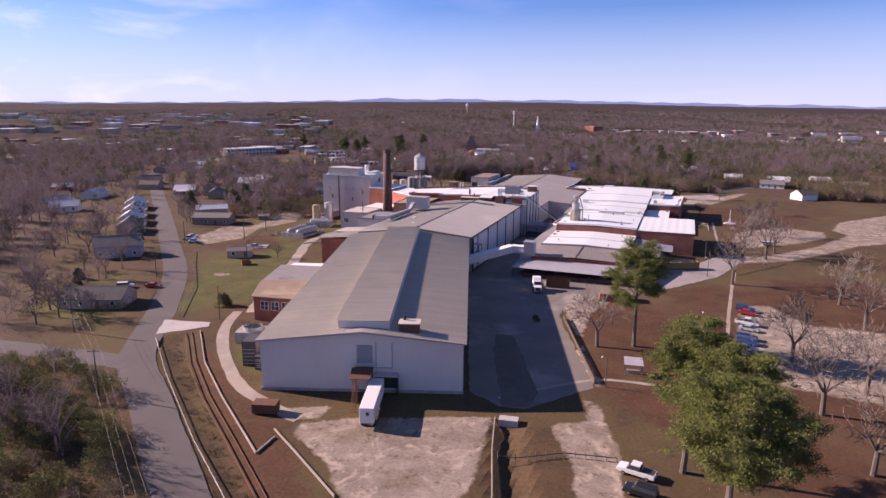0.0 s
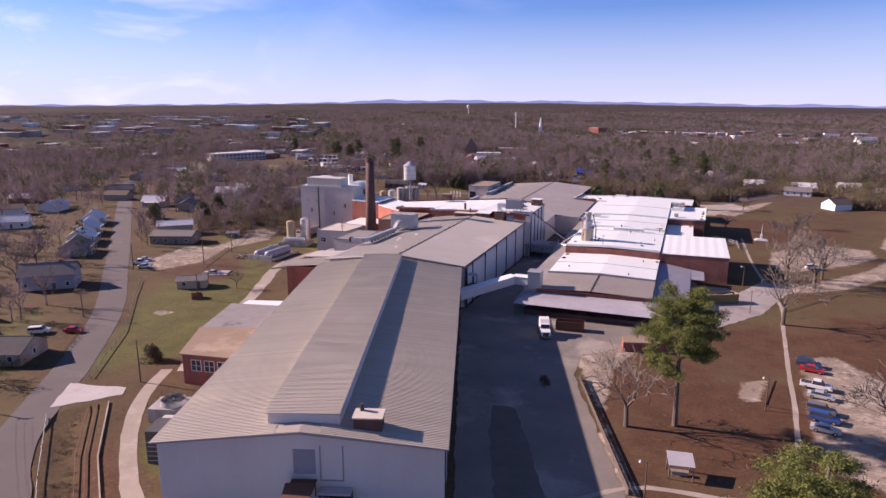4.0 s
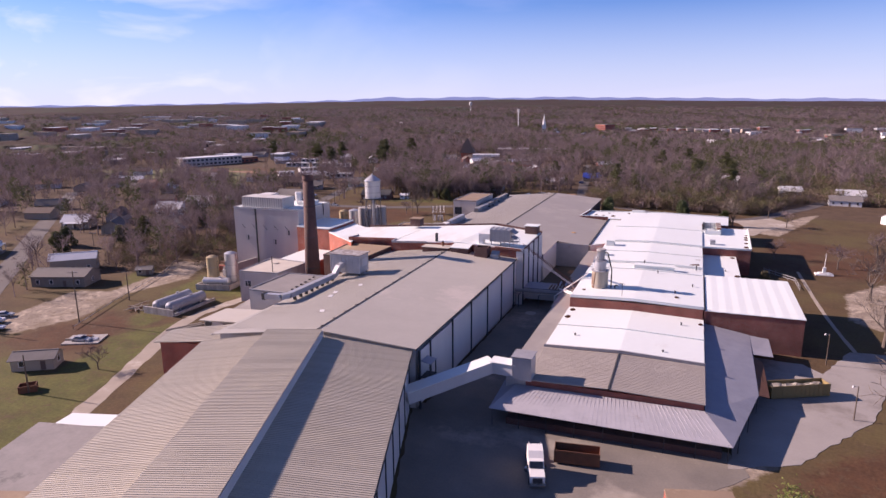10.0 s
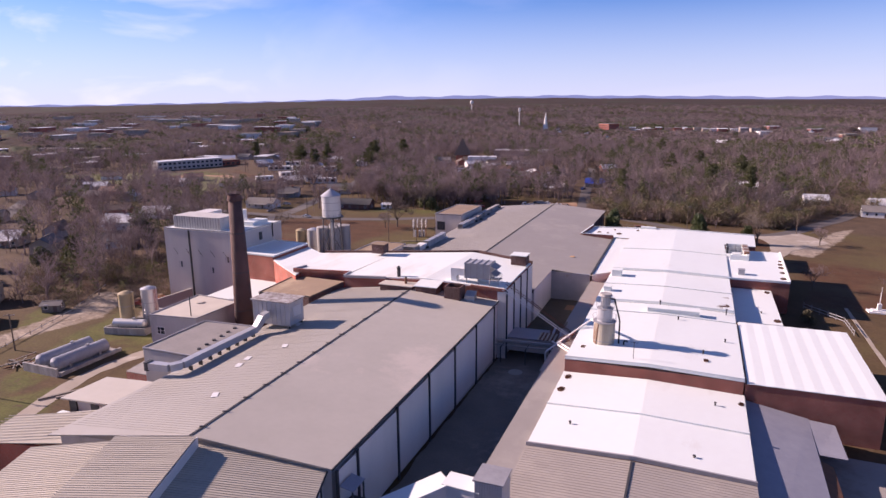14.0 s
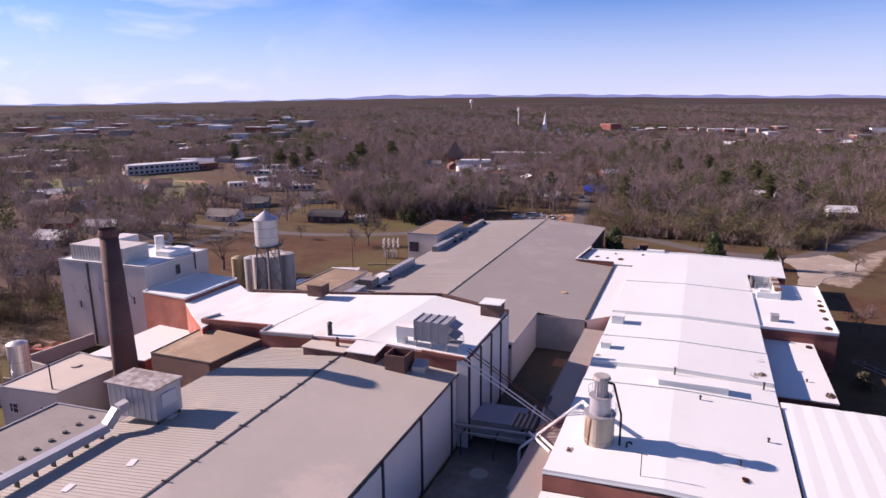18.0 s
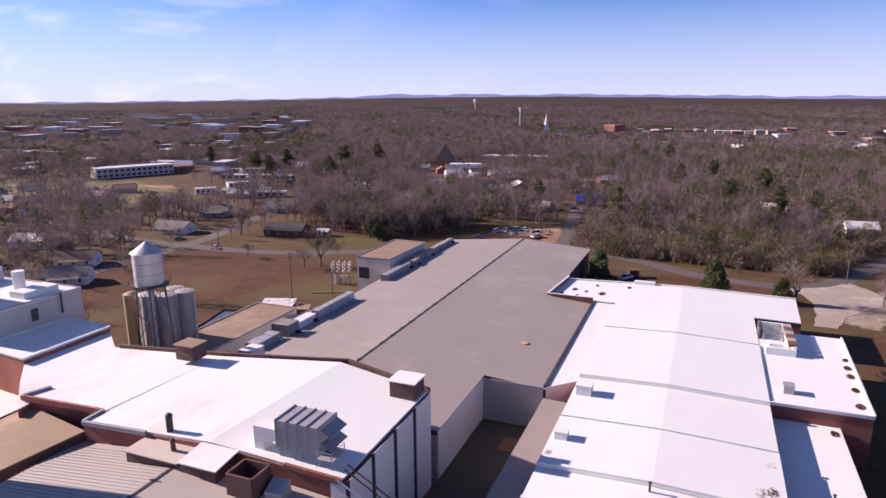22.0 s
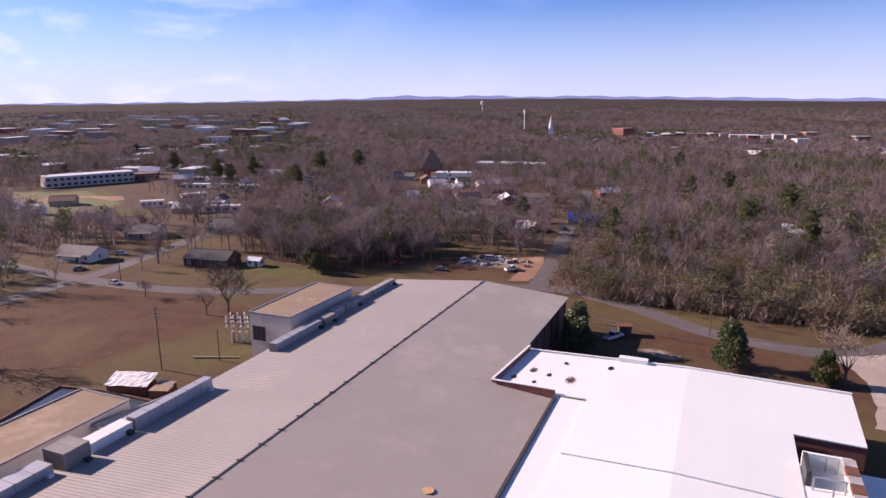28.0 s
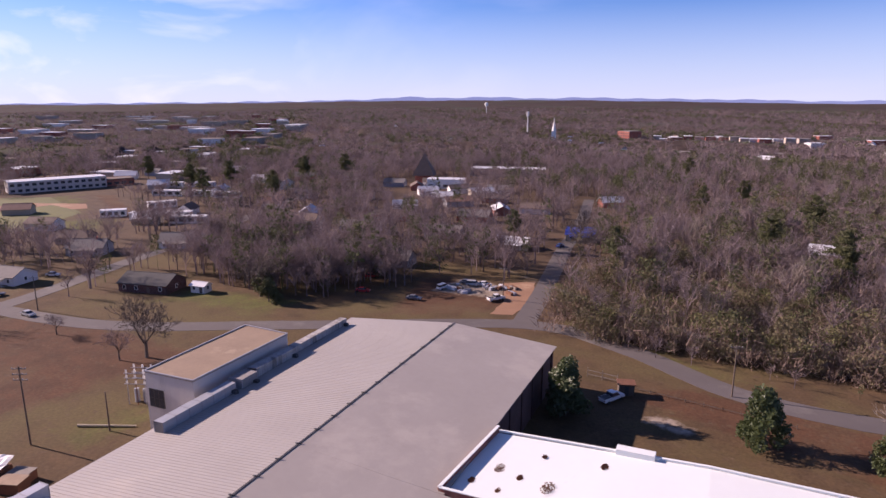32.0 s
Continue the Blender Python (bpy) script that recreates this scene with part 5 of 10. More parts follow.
part("roof_rib", b_, ROOF_TAN, stub)["kind"] = "stuff"
flat_building("small white-roofed shed beside the mill", "shed", [(-57.0, -62.0), (-43.0, -62.4), (-43.0, -59.2), (-57.0, -58.8)], 6.4, PANEL_WHITE, MEMBRANE, name="store_shed", coping=False)

# brick wings on the warehouse's west side
wing = thing("brick_wing", "red brick wing with brown roof on the warehouse", "building")
b_ = BM()
prism(b_, [(-103.1, 127.4), (-85.5, 131.5), (-92.5, 148.4), (-111.2, 140.2)], 0, 6.3)
part("wall", b_, BRICK, wing)
b_ = BM()
prism(b_, [(-103.5, 127.0), (-85.5, 131.2), (-92.5, 148.6), (-111.6, 140.4)], 6.3, 6.55)
part("roof", b_, ROOF_BROWN, wing)
wall_dir = lambda s, d: Vector((-103.1, 127.4)) + Vector((0.974, 0.227)) * s + Vector((-0.227, 0.974)) * d
for i in range(3):
    window_unit(wing, wall_dir, 3.0 + i * 2.9, 0.0, 3.0, 2.2, 2.4, "u", -1, 2, 2)
wing2 = thing("brick_wing", "low wing with flat gray roof on the warehouse", "building")
b_ = BM()
prism(b_, [(-111.4, 140.6), (-92.7, 148.8), (-98.5, 163.4), (-118.2, 157.6)], 0, 6.0)
part("wall", b_, BRICK_DARK, wing2)
b_ = BM()
prism(b_, [(-111.7, 140.5), (-92.6, 148.7), (-98.4, 163.6), (-118.6, 157.7)], 6.0, 6.2)
part("roof", b_, ROOF_DARK, wing2)
wing3 = thing("brick_wing", "small wing with bright white roof", "building")
b_ = BM()
prism(b_, [(-116.0, 158.6), (-105, 162.6), (-106, 166.0), (-116.8, 162.0)], 0, 5.8)
part("wall", b_, PANEL_WHITE, wing3)
b_ = BM()
prism(b_, [(-116.2, 158.4), (-104.9, 162.5), (-105.9, 166.2), (-117.0, 162.2)], 5.8, 6.0)
part("roof", b_, MEMBRANE, wing3)

# cooling tower with fan at the warehouse corner
ct = thing("cooling_tower", "rusty cooling tower with fan beside the warehouse", "cooling tower", -93.8, 116.5, 0, 22)
b_ = BM()
box(b_, -3.6, 3.6, -2.6, 2.6, 0.0, 2.6)
part("basin", b_, CONCRETE_OLD, ct)
b_ = BM()
cyl(b_, 0, 0, 2.6, 3.5, 2.3, 2.15, n=28, cap=False)
cyl(b_, 0, 0, 3.5, 2.62, 2.0, 2.1, n=28, cap=False)
part("fan_ring", b_, STEEL_LT, ct)
for i in range(6):
    b_ = BM()
    a = i * math.tau / 6
    beam(b_, (0.25 * math.cos(a), 0.25 * math.sin(a), 3.1), (1.9 * math.cos(a), 1.9 * math.sin(a), 3.15), 0.4, 0.05)
    part("fan_blade", b_, STEEL_DK, ct)
b_ = BM()
cyl(b_, 0, 0, 2.8, 3.3, 0.3, n=12)
part("hub", b_, STEEL_DK, ct)
for i in range(4):
    b_ = BM()
    tube(b_, ((-3.5, 3.5)[i % 2], (-2.5, 2.5)[i // 2], 2.6), ((-3.5, 3.5)[i % 2], (-2.5, 2.5)[i // 2], 3.7), 0.05, n=6)
    part("rail_post", b_, STEEL_DK, ct)
LOUVRE_DK = mat("dark stained louvre metal", (0.085, 0.078, 0.078), (0.055, 0.050, 0.050), rough=0.6, scale=0.8, fine=4.0, bump=0.03)
ct2 = thing("air_handler", "dark louvred air handling units beside the warehouse wall", "air handler", -80.5, 104.5, 0, 22)
for i, (x, y, w, d, h) in enumerate(((0, 0, 3.2, 2.4, 3.0), (-3.4, 3.0, 3.0, 4.5, 5.5), (-5.2, 8.5, 2.4, 3.0, 3.5))):
    b_ = BM()
    box(b_, x - w / 2, x + w / 2, y - d / 2, y + d / 2, 0, h)
    cab = part("cabinet", b_, PANEL_GRAY if i == 2 else LOUVRE_DK, ct2)
    b_ = BM()
    for j in range(5):
        box(b_, x - w / 2 + 0.2, x + w / 2 - 0.2, y - d / 2 - 0.05, y - d / 2, 0.5 + j * h / 7, 0.62 + j * h / 7)
    part("louvre", b_, STEEL_LT, cab)["kind"] = "stuff"

# ---- chimney ----
ch = thing("chimney", "tall dark brown brick chimney stack", "chimney", -132.0, 247.0)
b_ = BM()
cyl(b_, 0, 0, 0, 34.4, 2.35, 1.45, n=28)
part("shaft", b_, BRICK_DARK, ch, smooth=True)
b_ = BM()
cyl(b_, 0, 0, 34.4, 34.9, 1.62, 1.66, n=28)
cyl(b_, 0, 0, 34.9, 35.7, 1.55, 1.5, n=28, cap=False)
part("crown", b_, BRICK_DARK, ch)
b_ = BM()
tube(b_, (1.5, -0.6, 22), (1.25, -0.55, 36.4), 0.04, n=5)
part("lightning_rod", b_, STEEL_DK, ch)
for i in range(3):
    b_ = BM()
    r = 2.35 - 0.9 * (9 + i * 9) / 34.4
    cyl(b_, 0, 0, 9 + i * 9, 9.18 + i * 9, r + 0.05, n=28)
    part("iron_band", b_, STEEL_DK, ch)

# ---- water tower ----
wt = thing("water_tower", "old silver water tower with conical roof on braced legs", "water tower", -140.0, 294.0)
b_ = BM()
cyl(b_, 0, 0, 22.6, 28.9, 2.75, n=28)
part("tank", b_, ALU, wt, smooth=False)
b_ = BM()
cyl(b_, 0, 0, 28.85, 30.9, 3.05, 0.12, n=28)
cone = part("roof", b_, SHEET, wt, "faceted conical metal roof")
b_ = BM()
cyl(b_, 0, 0, 30.8, 31.3, 0.15, 0.1, n=8)
part("finial", b_, SHEET, cone)
for z in (24.6, 26.8):
    b_ = BM()
    cyl(b_, 0, 0, z, z + 0.12, 2.8, n=28)
    part("hoop", b_, CAP, wt)
b_ = BM()
cyl(b_, 0, 0, 22.3, 22.6, 3.5, n=24)
part("catwalk", b_, STEEL_DK, wt)
legs = []
TOWER_STEEL = mat("weathered tower steel", (0.17, 0.155, 0.15), (0.10, 0.085, 0.08), rough=0.7, scale=0.8, fine=4.0, bump=0.03)
for i in range(4):
    a = math.pi / 4 + i * math.pi / 2
    top, bot = Vector((2.5 * math.cos(a), 2.5 * math.sin(a), 22.4)), Vector((3.6 * math.cos(a), 3.6 * math.sin(a), 0))
    legs.append((top, bot))
    b_ = BM()
    tube(b_, bot, top, 0.2, n=8)
    part("leg", b_, TOWER_STEEL, wt)
for k in range(4):
    t0, t1 = k / 4, (k + 1) / 4
    for i in range(4):
        (ta, ba), (tb, bb) = legs[i], legs[(i + 1) % 4]
        for s0, s1 in ((t0, t1), (t1, t0)):
            b_ = BM()
            tube(b_, ba.lerp(ta, s0), bb.lerp(tb, s1), 0.06, n=5)
            part("brace", b_, TOWER_STEEL, wt)
b_ = BM()
tube(b_, (0, 0, 0), (0, 0, 22.4), 0.35, n=12)
part("riser", b_, STEEL_LT, wt)
for i in range(16):
    b_ = BM()
    a = i * math.tau / 16
    tube(b_, (3.8 * math.cos(a), 3.8 * math.sin(a), 22.6), (3.8 * math.cos(a), 3.8 * math.sin(a), 23.6), 0.035, n=5)
    part("rail_post", b_, STEEL_DK, wt)


def upright_tank(label, x, y, r, z1, material, dome=0.5, group=""):
    t = thing("storage_tank", label, "tank", x, y, group=group)
    b = BM()
    cyl(b, 0, 0, 0, z1, r, n=24)
    part("shell", b, material, t)
    b = BM()
    cyl(b, 0, 0, z1, z1 + dome, r, r * 0.35, n=24)
    part("dome", b, material, t)
    for z in (z1 * 0.33, z1 * 0.66):
        b = BM()
        cyl(b, 0, 0, z, z + 0.1, r + 0.04, n=24)
        part("hoop", b, CAP, t)
    b = BM()
    for s in (-0.2, 0.2):
        tube(b, (r + 0.15, s, 0), (r + 0.15, s, z1 + 0.8), 0.03, n=5)
    for k in range(int(z1 / 0.6)):
        tube(b, (r + 0.15, -0.2, 0.5 + k * 0.6), (r + 0.15, 0.2, 0.5 + k * 0.6), 0.02, n=4)
    part("ladder", b, STEEL_DK, t)
    return t


upright_tank("tall tan storage tank beside the water tower", -159.8, 304.0, 1.7, 15.0, TANK_TAN, group="tanks at the tower")
upright_tank("tall silver storage tank beside the water tower", -154.8, 304.0, 2.0, 15.6, ALU, group="tanks at the tower")
for dx, dy in ((-9.5, 5.5), (-5.5, 7.0), (-4.0, 10.5), (-8.5, 11.0)):
    upright_tank("stained concrete silo under the water tower", -140 + dx * 0.8, 294 + dy, 2.0, 17.8, CONCRETE_OLD, 0.3, group="silos at the tower")
upright_tank("tan upright tank with cap behind the boiler house", *mp(-93.8, -11.6), 1.8, 9.4, TANK_TAN, group="plant tanks")
upright_tank("white streaked upright tank behind the boiler house", *mp(-88.9, -9.0), 1.9, 10.4, ALU, group="plant tanks")


def lying_tank(label, p, q, r, z, material, group=""):
    p, q = Vector(p), Vector(q)
    t = thing("lying_tank", label, "tank", *((p + q) / 2), group=group)
    d = (q - p) / 2
    n_ = d.normalized()
    b = BM()
    tube(b, (-d.x, -d.y, z), (d.x, d.y, z), r, n=20)
    part("shell", b, material, t)
    for s in (-1, 1):
        b = BM()
        tube(b, (s * d.x, s * d.y, z), (s * (d.x + n_.x * r * 0.35), s * (d.y + n_.y * r * 0.35), z), r, r * 0.5, n=20)
        part("dished_end", b, material, t)
        b = BM()
        beam(b, (s * d.x * 0.6 - n_.y * r, s * d.y * 0.6 + n_.x * r, z / 2 - 0.1), (s * d.x * 0.6 + n_.y * r, s * d.y * 0.6 - n_.x * r, z / 2 - 0.1), 0.5, z - 0.2)
        part("saddle", b, CONCRETE_OLD, t)
    b = BM()
    cyl(b, d.x * 0.3, d.y * 0.3, z + r - 0.05, z + r + 0.35, 0.4, n=12)
    part("manway", b, STEEL_LT, t)
    return t


lying_tank("silver lying tank on saddles behind the boiler house", mp(-94.6, -14.9), mp(-87.0, -13.0), 1.15, 2.5, ALU, "lying tanks")
lying_tank("dull gray lying tank on a slab in the grass yard", mp(-91.2, -37.4), mp(-91.0, -25.4), 1.45, 1.7, TANK_GRAY, "lying tanks")
lying_tank("dull gray lying tank on a slab in the grass yard", mp(-86.6, -37.6), mp(-86.2, -25.4), 1.45, 1.7, TANK_GRAY, "lying tanks")
b0 = thing("tank_basin", "concrete spill basin round the lying tank", "basin", *mp(-90, -14.2))
for p, q in (((-96.2, -16.8), (-85.8, -14.4)), ((-85.8, -14.4), (-87.0, -6.6)), ((-87.0, -6.6), (-96.6, -8.6)), ((-96.6, -8.6), (-96.2, -16.8))):
    b_ = BM()
    o = mp(-90, -14.2)
    pp, qq = mp(*p) - o, mp(*q) - o
    beam(b_, (pp.x, pp.y, 0.9), (qq.x, qq.y, 0.9), 0.3, 1.8)
    part("basin_wall", b_, CONCRETE_OLD, b0)

tb = thing("tank_basin", "low gray concrete basin under two lying tanks", "basin")
b_ = BM()
prism(b_, [mp(-93.6, -39.0), mp(-83.6, -39.4), mp(-83.6, -23.8), mp(-93.6, -23.4)], 0.0, 0.25)
part("slab", b_, CONCRETE_OLD, tb)
for p, q, hh in (((-93.8, -39.2), (-83.4, -39.6), 1.9), ((-93.8, -39.0), (-93.8, -23.4), 0.9), ((-88.8, -39.0), (-88.7, -24.0), 1.2), ((-83.4, -39.4), (-83.4, -23.8), 0.8)):
    b_ = BM()
    beam(b_, f3(mp, *p, hh / 2), f3(mp, *q, hh / 2), 0.45, hh)
    part("basin_wall", b_, CONCRETE_OLD, tb)
rub = thing("brick_rubble", "orange brick rubble and broken walls behind the tanks", "rubble", *mp(-104.5, 8.0))
rrng = random.Random(71)
for k in range(26):
    b_ = BM()
    x, y, a, l_ = rrng.uniform(-5.5, 5.5), rrng.uniform(-6, 6), rrng.uniform(0, math.pi), rrng.uniform(0.6, 2.4)
    hh = rrng.uniform(0.3, 1.1 if k % 4 else 2.2)
    beam(b_, (x - l_ * math.cos(a), y - l_ * math.sin(a), hh / 2), (x + l_ * math.cos(a), y + l_ * math.sin(a), hh / 2), rrng.uniform(0.4, 1.4), hh)
    part("broken_wall", b_, BRICK_ORANGE if k % 3 else CLAY, rub)
rw = thing("retaining_wall", "pale concrete retaining wall beside the dye house", "wall")
for p, q, hh in (((-99.2, -0.6), (-97.6, 14.6), 3.0), ((-99.3, -0.8), (-92.8, -1.4), 2.2)):
    b_ = BM()
    beam(b_, f3(mp, *p, hh / 2), f3(mp, *q, hh / 2), 0.5, hh)
    part("wall", b_, CONCRETE, rw)
# ---- roof plant on the grey mill ----
bag = thing("dust_filter", "gray ribbed filter house on the mill roof", "filter unit")
b_ = BM()
fbox(b_, mp, -41.4, -33.0, -29.0, -24.4, 13.6, 18.2)
part("casing", b_, SHEET, bag)
b_ = BM()
for i in range(9):
    fbox(b_, mp, -41.3 + i * 1.02, -41.12 + i * 1.02, -29.12, -29.0, 13.7, 18.1)
part("rib", b_, SHEET, bag)["kind"] = "stuff"
b_ = BM()
fbox(b_, mp, -41.7, -32.7, -29.3, -24.1, 18.2, 18.4)
part("lid", b_, mat("flaking coated sheet", (0.46, 0.44, 0.43), (0.16, 0.12, 0.105), rough=0.8, scale=0.75, fine=3.5, contrast=1.6, third=(0.12, 0.075, 0.055), third_at=0.62), bag, "flaking rusty top")
for u in (-41.0, -33.4):
    for v in (-28.7, -24.7):
        b_ = BM()
        fbox(b_, mp, u - 0.12, u + 0.12, v - 0.12, v + 0.12, 12.3, 13.6)
        part("leg", b_, STEEL_DK, bag)
b_ = BM()
fbox(b_, mp, -32.95, -32.85, -28.0, -25.4, 15.2, 17.2)
part("access_door", b_, PANEL_WHITE, bag)
duct = thing("roof_duct", "long galvanised duct along the mill eave", "duct")
DP = [(-37.6, -29.4, 15.8), (-37.9, -30.8, 15.6), (-38.2, -32.6, 13.75), (-38.8, -50.8, 13.75), (-39.8, -52.4, 13.75), (-44.0, -52.6, 13.65)]
for p, q in zip(DP, DP[1:]):
    b_ = BM()
    beam(b_, f3(mp, *p), f3(mp, *q), 1.25, 1.15)
    part("duct_run", b_, SHEET, duct)
for i in range(8):
    b_ = BM()
    v = -33.5 - i * 2.3
    fbox(b_, mp, -38.6, -37.8, v - 0.06, v + 0.06, 12.4, 13.2)
    part("stand", b_, STEEL_DK, duct)
b_ = BM()
fbox(b_, mp, -44.3, -43.6, -53.3, -51.9, 12.9, 14.4)
part("mouth", b_, STEEL_DK, duct)
debris = [(-28, -38), (-31.2, -44), (-30.6, -47), (-26, -58), (-33, -26.5)]
for u, v in debris:
    z = 14.2 + 0.6 * (v + 69) / 70 - 0.113 * (-20.2 - u) + 0.07
    t = thing("roof_board", "loose white board lying on the mill roof", "board", *mp(u, v), z, 20 + u * 3, group="loose boards")
    b_ = BM()
    box(b_, -0.75, 0.75, -0.45, 0.45, 0.02, 0.07)
    part("board", b_, WHITE_PAINT, t)

# ---- roof plant between the mill halls ----
def brick_box(label, u0, u1, v0, v1, z0, z1, roof=None, slope=0.0, open_top=False):
    t = thing("roof_penthouse", label, "roof structure")
    b = BM()
    if open_top:
        for a, c in (((u0, v0), (u1, v0)), ((u1, v0), (u1, v1)), ((u1, v1), (u0, v1)), ((u0, v1), (u0, v0))):
            p, q = mp(*a), mp(*c)
            beam(b, (p.x, p.y, (z0 + z1) / 2), (q.x, q.y, (z0 + z1) / 2), 0.3, z1 - z0)
    else:
        prism(b, rect(mp, u0, u1, v0, v1), z0, [z1 - slope, z1 - slope, z1, z1])
    part("wall", b, BRICK_DARK, t)
    if roof:
        b = BM()
        fsheet(b, mp, [(u0 - 0.25, v0 - 0.25, z1 - slope + 0.15), (u1 + 0.25, v0 - 0.25, z1 - slope + 0.15), (u1 + 0.25, v1 + 0.2, z1 + 0.15), (u0 - 0.25, v1 + 0.2, z1 + 0.15)], 0.15)
        part("roof", b, roof, t)
    return t


brick_box("low brick roof house with cream roof", -27.4, -19.6, -2.6, 0.7, 13.6, 15.4, ROOF_CREAM)
brick_box("brick roof house with sloped white roof", -18.7, -13.7, -2.8, 0.8, 13.4, 16.3, MEMBRANE, 0.5)
brick_box("open brick shaft on the roof", -11.4, -8.0, -3.6, -0.4, 12.9, 16.6, None, 0, True)
brick_box("brick vent house with white cap", -3.4, 0.3, 20.2, 23.6, 16.3, 18.7, MEMBRANE)
brick_box("brown brick roof shaft", -41.0, -37.6, 19.6, 22.6, 16.6, 19.0, ROOF_BROWN)
sb = thing("air_box", "pale blue-gray metal air box at the roof edge", "air box", *mp(-6.2, -1.6), 13.0, 8)
b_ = BM()
prism(b_, [(-1.1, -1.0), (1.1, -1.0), (1.1, 1.0), (-1.1, 1.0)], 0, [1.7, 1.7, 2.4, 2.4])
part("casing", b_, STEEL_LT, sb)
for u, v, r, h in ((-24.8, 1.9, 0.42, 2.2), (-21.9, -0.6, 0.3, 1.3)):
    t = thing("vent_stack", "dark capped vent stack on the roof", "vent", *mp(u, v), 16.2 if v > 0 else 15.5)
    b_ = BM()
    cyl(b_, 0, 0, 0, h, r, n=14)
    part("pipe", b_, RUST if r < 0.4 else STEEL_DK, t)
    b_ = BM()
    cyl(b_, 0, 0, h, h + 0.35, r * 1.25, r * 0.5, n=14)
    part("cap", b_, STEEL_DK, t)
def ma(u, v):
    return mp(u - 1.2, v + 0.5)


hv = thing("air_handler", "large gray ribbed air handling unit on the white roof", "air handler")
b_ = BM()
fbox(b_, ma, -7.6, -1.8, 1.6, 5.6, 18.2, 21.6)
casing = part("casing", b_, STEEL_LT, hv)
hv.matrix_basis = pose(0, 0, -0.9)
for i in range(5):
    b_ = BM()
    fbox(b_, ma, -7.7 + i * 1.42, -7.55 + i * 1.42, 1.5, 5.7, 18.1, 21.75)
    part("rib", b_, CAP, casing)
for i in range(2):
    b_ = BM()
    fsheet(b_, ma, [(-1.7, 1.8, 21.3 - i * 1.6), (-0.4, 1.8, 20.6 - i * 1.6), (-0.4, 5.4, 20.6 - i * 1.6), (-1.7, 5.4, 21.3 - i * 1.6)], 0.08)
    part("hood", b_, CAP, hv)
b_ = BM()
fbox(b_, ma, -9.6, -7.7, 1.8, 3.4, 18.6, 20.2)
part("inlet_duct", b_, WHITE_PAINT, hv)
b_ = BM()
fbox(b_, ma, -11.0, -9.6, 1.8, 3.4, 17.0, 20.2)
part("riser_duct", b_, WHITE_PAINT, hv)
for u in (-7.3, -4.6, -2.0):
    for v in (1.8, 5.4):
        b_ = BM()
        fbox(b_, ma, u - 0.1, u + 0.1, v - 0.1, v + 0.1, 16.6, 18.2)
        part("leg", b_, CAP, hv)
pl = thing("access_platform", "galvanised railing platform beside the air handler", "platform")
b_ = BM()
fbox(b_, ma, -1.6, 0.4, 0.6, 3.4, 17.4, 17.5)
part("deck", b_, STEEL_LT, pl)
for (ua, va), (ub, vb) in (((-1.6, 0.6), (0.4, 0.6)), ((0.4, 0.6), (0.4, 3.4)), ((0.4, 3.4), (-1.6, 3.4))):
    for z in (18.0, 18.5):
        b_ = BM()
        tube(b_, f3(ma, ua, va, z), f3(ma, ub, vb, z), 0.03, n=5)
        part("rail", b_, STEEL_LT, pl)
for u, v in ((-1.6, 0.6), (0.4, 0.6), (0.4, 3.4), (-1.6, 3.4)):
    b_ = BM()
    tube(b_, f3(ma, u, v, 16.5), f3(ma, u, v, 18.5), 0.04, n=5)
    part("post", b_, STEEL_LT, pl)

# ---- pipes over the alley and the dust collector ----
pb = thing("pipe_bridge", "low pipe bridge with gray roof across the alley", "pipe bridge")
b_ = BM()
fsheet(b_, mp, [(-0.4, 1.5, 4.9), (12.4, 2.5, 4.7), (12.4, 9.0, 4.7), (-0.4, 8.0, 4.9)], 0.2)
part("roof", b_, TIN_BLUE, pb)
b_ = BM()
fbox(b_, mp, -0.4, 12.4, 2.2, 8.0, 1.6, 4.6)
part("passage", b_, PANEL_GRAY, pb)
for i, (v, z, r) in enumerate(((-0.2, 4.4, 0.28), (0.6, 4.0, 0.22), (-1.4, 4.0, 0.12), (-0.9, 5.0, 0.22))):
    b_ = BM()
    tube(b_, f3(mp, -0.6, v, z), f3(mp, 12.8, v + 1.0, z - 0.1), r, n=10)
    part("pipe", b_, STEEL_LT, pb)
for u in (0.5, 6, 11.8):
    b_ = BM()
    fbox(b_, mp, u, u + 0.2, -1.8, 1.2, 3.4, 3.6)
    br_ = part("bracket", b_, STEEL_DK, pb)
    b_ = BM()
    fbox(b_, mp, u, u + 0.2, -1.6, -1.4, 0, 3.4)
    part("post", b_, STEEL_DK, br_)
tp = thing("transfer_pipe", "white and rusty transfer pipes sloping across the alley", "pipe")
for d, mt in ((0.0, WHITE_PAINT), (0.9, WHITE_PAINT), (2.4, RUST), (3.1, RUST)):
    for p, q in (((0.8, -1.4 + d, 16.4 + d * 0.3), (14.4, 0.9 + d, 7.0)), ((14.4, 0.9 + d, 7.0), (15.4, 0.8 + d, 5.9))):
        b_ = BM()
        tube(b_, f3(mp, *p), f3(mp, *q), 0.10 if mt is WHITE_PAINT else 0.08, n=8)
        part("pipe", b_, mt, tp, "rusty pipe" if mt is RUST else "")
tp2 = thing("transfer_pipe", "pair of white pipes rising from the alley to the dust collector", "pipe")
